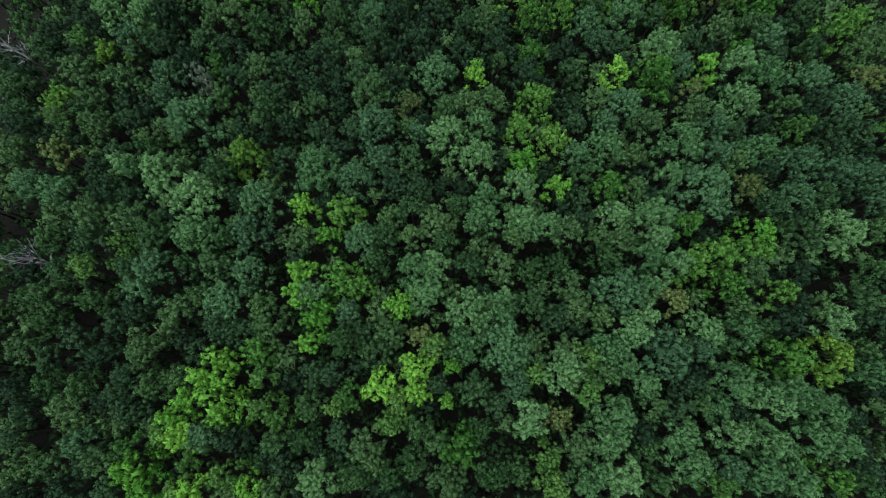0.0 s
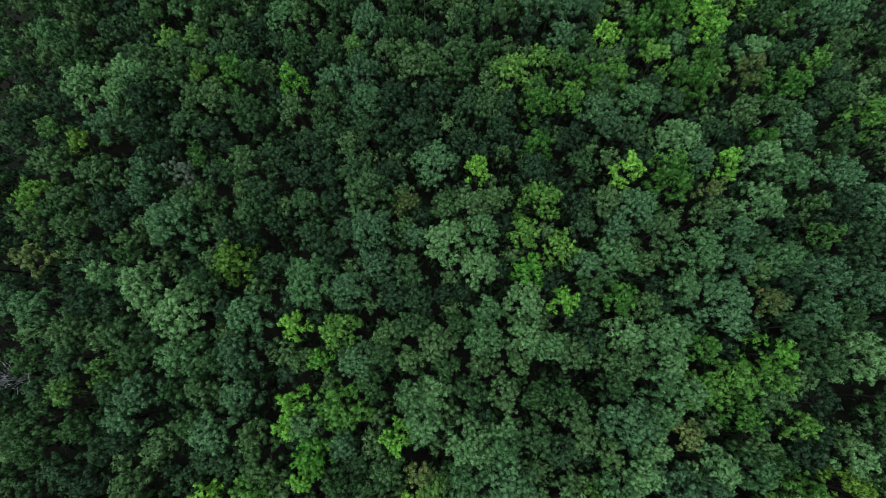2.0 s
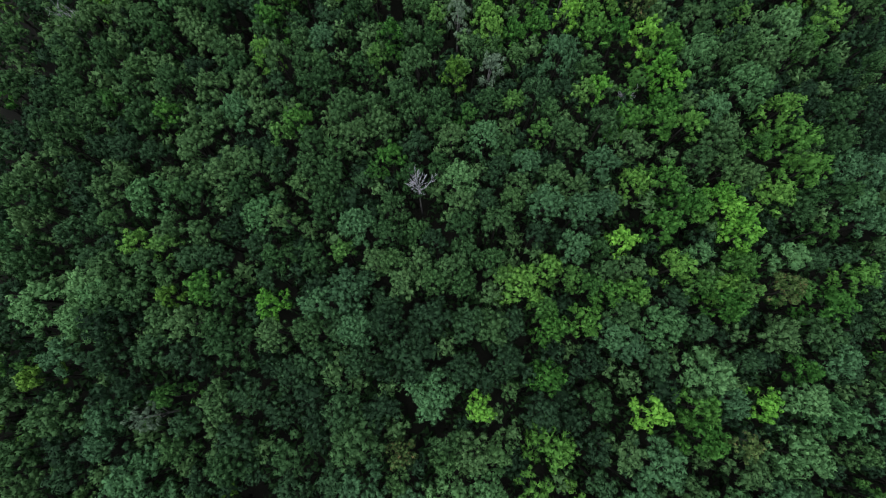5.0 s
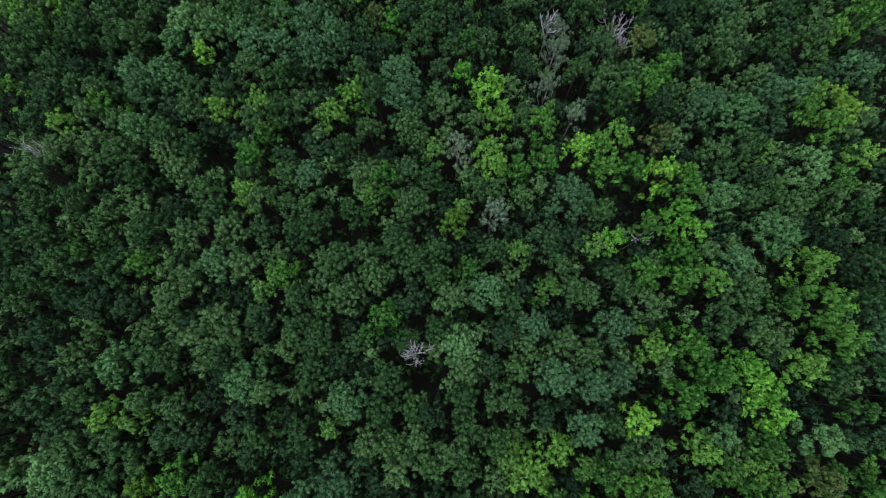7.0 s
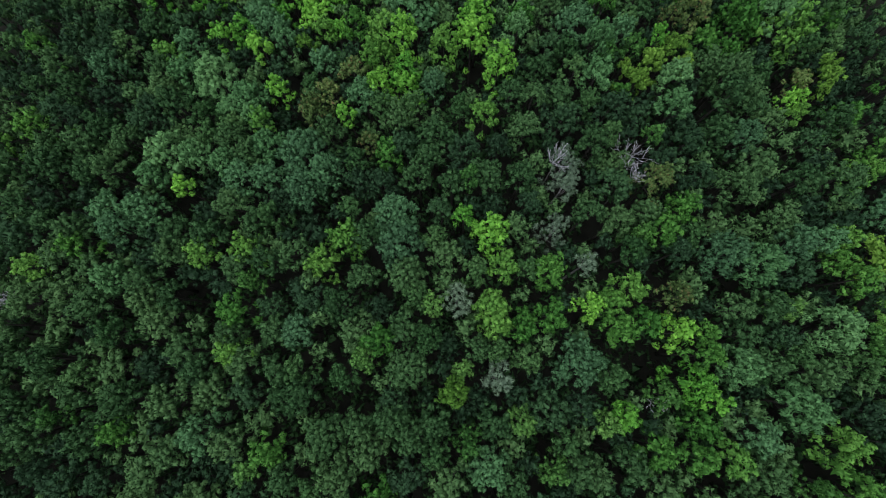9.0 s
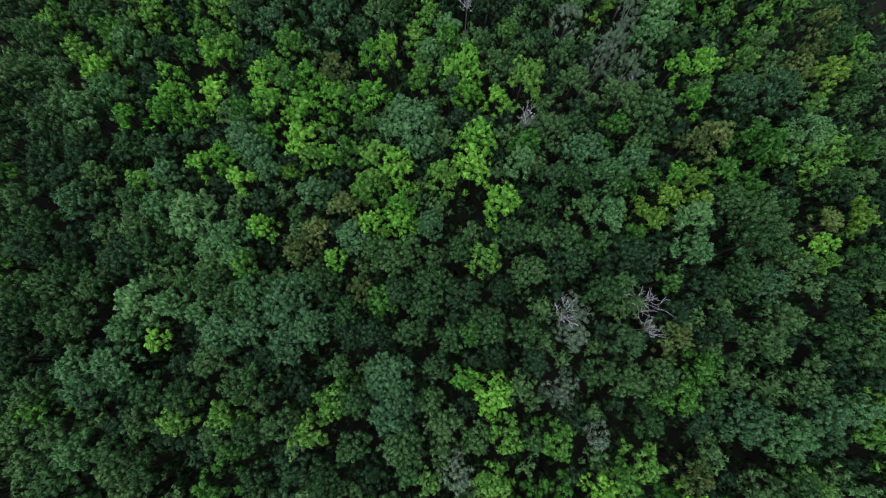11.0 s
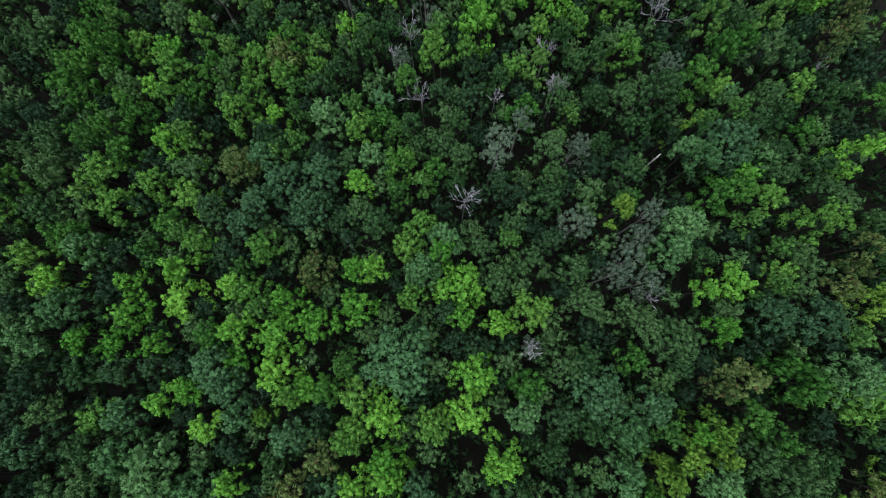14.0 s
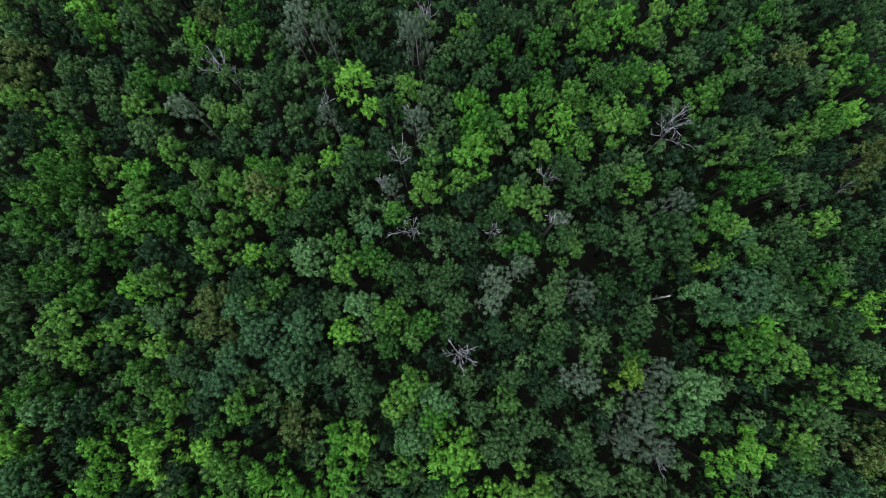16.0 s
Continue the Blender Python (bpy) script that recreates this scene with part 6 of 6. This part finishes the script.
plant("ash_tree", 68.6, 194.2, 3.30, 16.7)
plant("elm_tree", 71.5, 184.9, 2.11, 16.7)
plant("maple_tree", 72.7, 195.4, 3.04, 16.1)
plant("elm_tree", 72.1, 187.6, 2.72, 20.0)
plant("beech_tree", 73.2, 181.2, 2.50, 12.6)
plant("elm_tree", 75.8, 189.2, 2.73, 15.3)
plant("ash_tree", 76.6, 199.8, 2.64, 19.5)
# strip 200 to 225 m ahead
plant("young_ash_tree", -55.6, 219.8, 2.07, 17.5)
plant("elm_tree", -54.8, 208.3, 3.34, 16.6)
plant("elm_tree", -51.0, 211.6, 2.76, 18.6)
plant("ash_tree", -50.6, 204.0, 2.63, 17.9)
plant("oak_tree", -45.6, 219.2, 2.62, 20.1)
plant("oak_tree", -45.6, 210.3, 3.20, 15.1)
plant("oak_tree", -43.3, 203.5, 2.62, 17.6)
plant("maple_tree", -41.0, 217.9, 2.98, 18.3)
plant("oak_tree", -40.2, 208.4, 3.04, 14.7)
plant("ash_tree", -39.8, 214.8, 2.58, 18.9)
plant("hornbeam_tree", -38.7, 202.2, 2.05, 14.9)
plant("oak_tree", -34.7, 217.5, 3.25, 17.0)
plant("oak_tree", -34.3, 212.5, 2.74, 16.9)
plant("ash_tree", -34.3, 202.9, 2.61, 15.9)
plant("ash_tree", -32.8, 206.9, 3.29, 16.4)
plant("young_ash_tree", -32.0, 217.3, 2.04, 22.0)
plant("ash_tree", -28.1, 205.5, 2.62, 15.8)
plant("maple_tree", -27.5, 217.1, 3.23, 13.1)
plant("birch_tree", -26.8, 201.9, 2.70, 16.5)
plant("young_ash_tree", -26.4, 213.0, 2.28, 12.7)
plant("beech_tree", -25.5, 207.4, 2.82, 12.2)
plant("elm_tree", -23.0, 216.8, 2.58, 16.5)
plant("young_ash_tree", -20.7, 200.6, 2.30, 16.9)
plant("ash_tree", -19.3, 212.1, 2.54, 17.0)
plant("ash_tree", -17.7, 216.9, 2.76, 18.9)
plant("ash_tree", -15.8, 212.4, 2.91, 17.9)
plant("oak_tree", -12.8, 206.6, 2.61, 15.9)
plant("oak_tree", -12.8, 202.5, 2.76, 18.2)
plant("birch_tree", -9.7, 213.0, 2.27, 17.0)
plant("birch_tree", -8.8, 215.9, 2.93, 17.7)
plant("oak_tree", -8.8, 206.3, 2.79, 17.0)
plant("beech_tree", -6.5, 202.1, 2.76, 13.7)
plant("hornbeam_tree", -6.2, 216.7, 2.29, 15.5)
plant("birch_tree", -4.0, 211.7, 2.53, 20.0)
plant("young_ash_tree", -4.2, 206.2, 2.04, 18.2)
plant("oak_tree", -1.7, 216.4, 2.56, 16.3)
plant("young_ash_tree", -0.5, 212.4, 1.08, 16.5)
plant("maple_tree", -0.4, 204.5, 3.99, 17.0)
plant("oak_tree", 2.7, 215.2, 2.54, 17.6)
plant("ash_tree", 7.7, 203.2, 2.75, 16.4)
plant("birch_tree", 7.9, 212.9, 2.52, 17.6)
plant("birch_tree", 9.5, 209.9, 3.13, 20.4)
plant("oak_tree", 12.2, 203.9, 2.75, 19.2)
plant("ash_tree", 17.1, 213.3, 2.52, 16.5)
plant("oak_tree", 17.2, 208.4, 3.11, 18.2)
plant("oak_tree", 19.3, 204.0, 2.92, 16.1)
plant("beech_tree", 20.3, 215.1, 3.16, 17.0)
plant("oak_tree", 24.7, 204.1, 2.55, 18.1)
plant("oak_tree", 26.2, 212.7, 2.86, 16.4)
plant("ash_tree", 28.1, 202.9, 2.90, 15.3)
plant("ash_tree", 28.7, 208.4, 3.23, 17.9)
plant("hornbeam_tree", 29.9, 214.5, 2.51, 18.3)
plant("ash_tree", 32.3, 200.6, 3.15, 16.7)
plant("ash_tree", 35.0, 213.6, 2.50, 18.8)
plant("young_ash_tree", 37.0, 203.3, 2.26, 17.0)
plant("ash_tree", 37.6, 213.5, 2.50, 15.2)
plant("maple_tree", 40.1, 211.0, 2.83, 19.1)
plant("young_ash_tree", 38.5, 201.2, 2.24, 15.9)
plant("ash_tree", 40.4, 202.1, 2.88, 18.9)
plant("ash_tree", 44.9, 209.6, 2.46, 16.1)
plant("ash_tree", 46.2, 212.4, 2.66, 17.3)
plant("maple_tree", 45.7, 202.6, 2.45, 16.4)
plant("ash_tree", 51.3, 212.1, 2.65, 17.7)
plant("beech_tree", 55.0, 208.0, 3.06, 16.0)
plant("young_ash_tree", 56.1, 202.1, 2.23, 15.3)
plant("oak_tree", 58.2, 211.7, 2.82, 16.5)
plant("ash_tree", 59.2, 207.8, 2.79, 16.4)
plant("ash_tree", 62.4, 211.4, 2.64, 16.9)
plant("oak_tree", 63.0, 201.1, 2.67, 17.1)
plant("hornbeam_tree", 66.7, 211.2, 2.45, 16.1)
plant("oak_tree", 67.2, 200.4, 2.65, 17.4)
plant("elm_tree", 67.3, 205.4, 2.76, 14.9)
plant("ash_tree", 71.6, 206.1, 2.59, 18.7)
plant("ash_tree", 72.5, 201.0, 2.48, 15.1)
plant("ash_tree", 75.4, 203.9, 2.74, 15.3)
plant("oak_tree", 77.8, 211.0, 2.62, 17.5)
plant("hornbeam_tree", 78.7, 207.5, 2.42, 14.0)
plant("ash_tree", 52.4, 128.3, 2.61, 16.6)
plant("elm_tree", 67.1, 150.3, 2.24, 16.6)
plant("ash_tree", 36.2, 209.1, 3.53, 16.6)
plant("maple_tree", 40.6, 75.1, 2.11, 16.6)
plant("maple_tree", 44.1, 55.9, 2.43, 16.6)
plant("acacia_tree", -56.0, 35.0, 2.46, 16.6)

# dark gaps in the canopy
GAPS = []
GAPS.append((-2.4, 24.4, 1.3))
GAPS.append((3.8, -29.4, 1.9))
GAPS.append((19.1, -4.9, 1.7))
GAPS.append((-5.0, -10.9, 1.1))
GAPS.append((-0.3, -22.8, 1.1))
GAPS.append((-5.3, -32.4, 1.0))
GAPS.append((-76.8, 42.4, 3.6))
GAPS.append((-67.8, 5.2, 3.6))
GAPS.append((55.4, -9.0, 2.0))
GAPS.append((34.1, -1.7, 1.5))
GAPS.append((-65.5, 41.8, 1.5))
GAPS.append((-67.5, 23.8, 1.4))
GAPS.append((-26.0, -3.2, 1.0))
GAPS.append((-50.1, -19.1, 0.8))
GAPS.append((-57.8, -26.7, 1.5))
GAPS.append((62.9, 50.2, 2.6))
GAPS.append((-44.4, 57.0, 1.7))
GAPS.append((-0.2, 56.8, 2.0))
GAPS.append((-10.0, 81.1, 2.8))
GAPS.append((51.0, 70.9, 1.4))
GAPS.append((9.6, 65.0, 1.4))
GAPS.append((24.3, 63.0, 1.7))
GAPS.append((38.9, 50.2, 0.9))
GAPS.append((-36.2, 109.1, 3.6))
GAPS.append((4.9, 89.2, 2.1))
GAPS.append((32.9, 80.5, 3.4))
GAPS.append((45.4, 91.7, 2.3))
GAPS.append((65.1, 118.2, 2.4))
GAPS.append((-43.9, 115.6, 1.8))
GAPS.append((-57.4, 100.7, 1.7))
GAPS.append((-32.8, 93.7, 2.0))
GAPS.append((2.7, 98.1, 0.9))
GAPS.append((13.1, 162.7, 1.9))
GAPS.append((-36.6, 139.2, 2.3))
GAPS.append((-30.8, 133.3, 2.8))
GAPS.append((-7.5, 145.0, 1.4))
GAPS.append((10.8, 128.6, 2.2))
GAPS.append((27.5, 128.5, 1.7))
GAPS.append((56.8, 129.8, 2.4))
GAPS.append((63.7, 122.9, 2.1))
GAPS.append((43.4, 164.9, 2.1))
GAPS.append((51.6, 142.7, 2.3))
GAPS.append((76.0, 162.1, 3.9))
GAPS.append((-40.3, 166.3, 1.5))
GAPS.append((-6.5, 156.5, 1.1))
GAPS.append((53.6, 135.0, 1.0))
GAPS.append((-45.4, 130.1, 1.8))
GAPS.append((22.8, 171.1, 2.0))
GAPS.append((43.9, 168.2, 2.7))
GAPS.append((-55.1, 188.3, 2.6))
GAPS.append((-38.4, 189.3, 1.8))
GAPS.append((-25.9, 199.9, 2.3))
GAPS.append((-14.4, 182.2, 1.6))
GAPS.append((-47.3, 208.6, 1.2))
GAPS.append((-27.7, 198.5, 1.7))
GAPS.append((6.6, 178.2, 1.6))
GAPS.append((44.2, 195.1, 1.4))
GAPS.append((71.2, 183.3, 1.9))
GAPS.append((4.0, 179.3, 1.0))
GAPS.append((-56.4, 198.3, 2.1))
GAPS.append((-11.9, 195.5, 1.1))


# ---- bare and broken trees ----
def bare_limb(verts, faces, rng, start, way, length, girth, level):
    """A crooked bare limb that forks into twigs."""
    points, radii = [start], [girth]
    p, d = Vector(start), Vector(way).normalized()
    steps = 5
    for s in range(steps):
        d = (d + Vector(rng.normal(size=3)) * 0.13 + Vector((0, 0, 0.08))).normalized()
        p = p + d * (length / steps)
        points.append(tuple(p))
        radii.append(max(0.02, girth * (1 - 0.85 * (s + 1) / steps)))
        if level > 0 and 0 < s < steps - 1:
            side = (d + Vector(rng.normal(size=3)) * 0.42).normalized()
            bare_limb(verts, faces, rng, tuple(p), side, length * rng.uniform(0.35, 0.62), max(0.02, radii[-1] * 0.65), level - 1)
    tube(verts, faces, points, radii, 5 if level else 4)


def dead_tree(x, y, top, spread, limbs, seed, lean=(0, 0), girth=0.13, label=""):
    """A leafless bleached tree: a trunk with crooked limbs that rise in a fan."""
    rng = np.random.default_rng(seed)
    tree = new("dead_tree")
    tree.matrix_basis = pose(x, y, -0.1)
    fork = top - spread * 1.35
    verts, faces = [], []
    spine = [(lean[0] * s * s, lean[1] * s * s, fork * s) for s in (0, 0.2, 0.6, 1.0)]
    tube(verts, faces, spine + [(lean[0] * 1.1, lean[1] * 1.1, fork + 0.6 * spread)], [girth * 1.5, girth * 1.1, girth * 0.9, girth * 0.7, 0.04], 7)
    new("trunk", mesh_of("trunk", verts, faces, GREYBARK, True)).parent = tree
    limbs += 2
    for k in range(limbs):
        a = 2 * math.pi * (k + rng.uniform(-0.3, 0.3)) / limbs
        out = rng.uniform(0.2, 0.85)
        verts, faces = [], []
        rise = rng.uniform(-0.35, 0.3)
        start = (lean[0] * (1 + 0.1 * rise), lean[1] * (1 + 0.1 * rise), fork + rise * spread)
        bare_limb(verts, faces, rng, start, (math.cos(a) * out, math.sin(a) * out, 1.0), spread * rng.uniform(0.9, 1.5), girth * 0.3, 2)
        new("limb", mesh_of("limb", verts, faces, BARE, True)).parent = tree
    return tagged(tree, label or "leafless bleached dead tree with forked bare branches above the canopy", "dead tree", "dead trees of the forest")


def slender_tree(x, y, top, low, lean, seed):
    """A thin pole of a tree with short leafy twigs all the way up."""
    rng = np.random.default_rng(seed)
    tree = new("slender_tree")
    tree.matrix_basis = pose(x, y, -0.1)
    verts, faces = [], []
    tube(verts, faces, [(lean[0] * s, lean[1] * s, top * s) for s in (0, 0.3, 0.7, 1.0)], [0.12, 0.09, 0.06, 0.02], 6)
    new("trunk", mesh_of("trunk", verts, faces, BARK, True)).parent = tree
    k = 34
    s = np.linspace(low / top, 1.0, k)
    c = np.stack([lean[0] * s + rng.normal(size=k) * 0.28, lean[1] * s + rng.normal(size=k) * 0.28, top * s], 1)
    new("crown", mesh_of_leaves("crown", sprays(rng, c, rng.uniform(0.25, 0.42, k), 14, 0.85, np.array([0, 0, low - 3.0])), LEAF["yellow"])).parent = tree
    return tagged(tree, "slender yellow-green tree, a leafy pole leaning out of the canopy", "tree")


def tree_snag(x, y, top, lean, seed, girth=0.2):
    """A broken bare trunk with stubs."""
    rng = np.random.default_rng(seed)
    snag = new("tree_snag")
    snag.matrix_basis = pose(x, y, -0.1)
    verts, faces = [], []
    spine = [(lean[0] * s, lean[1] * s, top * s) for s in (0, 0.25, 0.5, 0.75, 1.0)]
    tube(verts, faces, spine, [girth * 1.2, girth, girth * 0.9, girth * 0.8, girth * 0.6], 9)
    new("trunk", mesh_of("trunk", verts, faces, SILVER, True)).parent = snag
    for k in range(4):
        s = rng.uniform(0.62, 0.97)
        a = rng.uniform(0, 6.28)
        verts, faces = [], []
        base = Vector((lean[0] * s, lean[1] * s, top * s))
        tube(verts, faces, [base, base + Vector((math.cos(a), math.sin(a), 0.5)) * 0.35, base + Vector((math.cos(a), math.sin(a), 0.7)) * 0.6], [girth * 0.25, girth * 0.2, 0.015], 5)
        new("stub", mesh_of("stub", verts, faces, SILVER, True)).parent = snag
    return tagged(snag, "broken pale bare trunk standing in a dark gap of the forest", "tree snag")


THIN = "thin grey leafless dead tree standing between green crowns"
dead_tree(-1.5, 60.0, 17.2, 2.6, 11, 1, (0.3, -0.2), 0.14, "large bleached dead tree with a wide fan of bare branches")
dead_tree(-72.0, 36.8, 16.0, 3.2, 4, 2, label=THIN)
dead_tree(-61.7, -0.5, 16.5, 3.6, 6, 3)
dead_tree(-59.5, 94.6, 15.5, 3.2, 6, 4)
dead_tree(23.3, 111.3, 16.9, 2.8, 6, 5, girth=0.12, label="grey dead tree with fine bare twigs above a dying birch")
dead_tree(35.5, 112.4, 15.0, 3.4, 6, 6, girth=0.12, label=THIN)
dead_tree(35.3, 108.4, 15.2, 2.4, 6, 7, girth=0.10, label=THIN)
dead_tree(33.8, 75.0, 13.0, 1.8, 3, 8, label="small bleached dead tree in a dark gap of the forest")
dead_tree(13.0, 163.2, 16.2, 2.7, 6, 9, (0.2, 0.3))
dead_tree(20.9, 141.7, 16.2, 1.7, 5, 10, girth=0.12)
dead_tree(7.1, 182.2, 15.0, 2.6, 5, 11, (0.2, -0.4), 0.13, THIN)
dead_tree(5.8, 192.0, 16.0, 2.6, 4, 12, (0.1, 0.4), 0.13, THIN)
dead_tree(11.1, 179.3, 12.5, 1.4, 2, 13, girth=0.08, label=THIN)
dead_tree(19.0, 180.6, 13.5, 1.5, 3, 14, girth=0.09, label=THIN)
dead_tree(27.7, 187.8, 15.8, 2.7, 4, 15)
dead_tree(27.9, 181.2, 15.5, 1.8, 4, 16, girth=0.10, label="grey dead tree with fine bare twigs beside a dying birch")
dead_tree(46.6, 194.2, 16.0, 3.6, 6, 17, (0.2, 0.4))
dead_tree(-20.2, 207.6, 16.0, 3.2, 5, 18, (-0.3, 0.3))
dead_tree(10.8, 216.1, 15.5, 2.8, 4, 19, girth=0.12, label=THIN)
dead_tree(-5.1, 201.2, 15.5, 1.9, 4, 20, girth=0.10, label=THIN)
dead_tree(3.5, 188.1, 15.3, 1.5, 4, 21, girth=0.09, label=THIN)
dead_tree(7.8, 199.4, 15.4, 1.6, 3, 22, girth=0.09, label=THIN)
dead_tree(39.4, 147.8, 13.2, 1.9, 3, 23, girth=0.10, label=THIN)
dead_tree(73.7, 184.6, 10.5, 1.4, 4, 24, girth=0.11, label="small bleached dead tree in a dark gap of the forest")
tree_snag(43.5, 169.7, 11.8, (0.5, 0.2), 31, 0.17)
tree_snag(-5.1, 158.3, 13.0, (0.1, 0.5), 32, 0.09)
slender_tree(45.2, 172.6, 17.3, 7.5, (2.8, 1.0), 33)


# ---- undergrowth and the lower trees that close the stand, each one mass of leaves ----
def mass(name, label, category, seed, places, tuft, leaves, size, material, core):
    """Foliage round the given places (x, y, radius, top), as one mesh."""
    rng = np.random.default_rng(seed)
    out = []
    for x, y, r, top in places:
        k = max(3, int(1.15 * (r / tuft) ** 2))
        u = np.sqrt((np.arange(k) + 0.5) / k)
        a = 2.39996 * np.arange(k) + rng.uniform(0, 6)
        c = np.stack([x + r * u * np.cos(a), y + r * u * np.sin(a), top - 0.5 - r * 1.4 * u * u + rng.normal(size=k) * 0.25 * r], 1)
        out.append(sprays(rng, c, tuft * rng.uniform(0.8, 1.3, k), leaves, size, np.array([x, y, top - 1.3 * r])))
        if core:
            out.append(sprays(rng, np.array([[x, y, top - 1.6 * r]]), np.array([core * r]), 20, 0.9, np.array([x, y, top - 2.5 * r])))
    tagged(new(name, mesh_of_leaves(name, joined(out), material)), label, category, kind="stuff")


def scattered(seed, tries, keep, radius, top):
    """Places that keep clear of the planted trees and of the gaps between them."""
    rng = np.random.default_rng(seed)
    taken = [(x, y, 0.9 * r) for x, y, r in STAND] + [(x, y, r + 0.6) for x, y, r in GAPS]
    cells = {}
    for q in taken:
        cells.setdefault((int(q[0] // 8), int(q[1] // 8)), []).append(q)
    places = []
    for _ in range(tries):
        x, y, r = rng.uniform(-81, 91), rng.uniform(-45, 232), rng.uniform(*radius)
        near = [q for i in (-1, 0, 1) for j in (-1, 0, 1) for q in cells.get((int(x // 8) + i, int(y // 8) + j), [])]
        if any((q[0] - x) ** 2 + (q[1] - y) ** 2 < (keep * (q[2] + r)) ** 2 for q in near):
            continue
        cells.setdefault((int(x // 8), int(y // 8)), []).append((x, y, r))
        places.append((x, y, r, rng.uniform(*top)))
    return places


# the stand goes on outside the strip that is flown over
for i, (x, y, r, h) in enumerate(scattered(40, 9000, 0.92, (2.0, 3.2), (15.6, 17.6))):
    plant(("beech_tree", "hornbeam_tree", "oak_tree", "beech_tree", "hornbeam_tree", "ash_tree")[i % 6], x, y, r, h)
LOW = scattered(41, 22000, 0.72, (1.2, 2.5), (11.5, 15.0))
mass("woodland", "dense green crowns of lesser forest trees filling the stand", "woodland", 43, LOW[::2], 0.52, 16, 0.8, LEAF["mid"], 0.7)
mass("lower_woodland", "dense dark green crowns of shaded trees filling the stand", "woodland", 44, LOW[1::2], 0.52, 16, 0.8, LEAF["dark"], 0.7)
shrubs = np.random.default_rng(77)
# the low shrubs' dimness comes partly from their shade-darkened leaf colour
mass("undergrowth", "green shrubs and saplings on the forest floor, shade in their leaf colour", "undergrowth", 45,
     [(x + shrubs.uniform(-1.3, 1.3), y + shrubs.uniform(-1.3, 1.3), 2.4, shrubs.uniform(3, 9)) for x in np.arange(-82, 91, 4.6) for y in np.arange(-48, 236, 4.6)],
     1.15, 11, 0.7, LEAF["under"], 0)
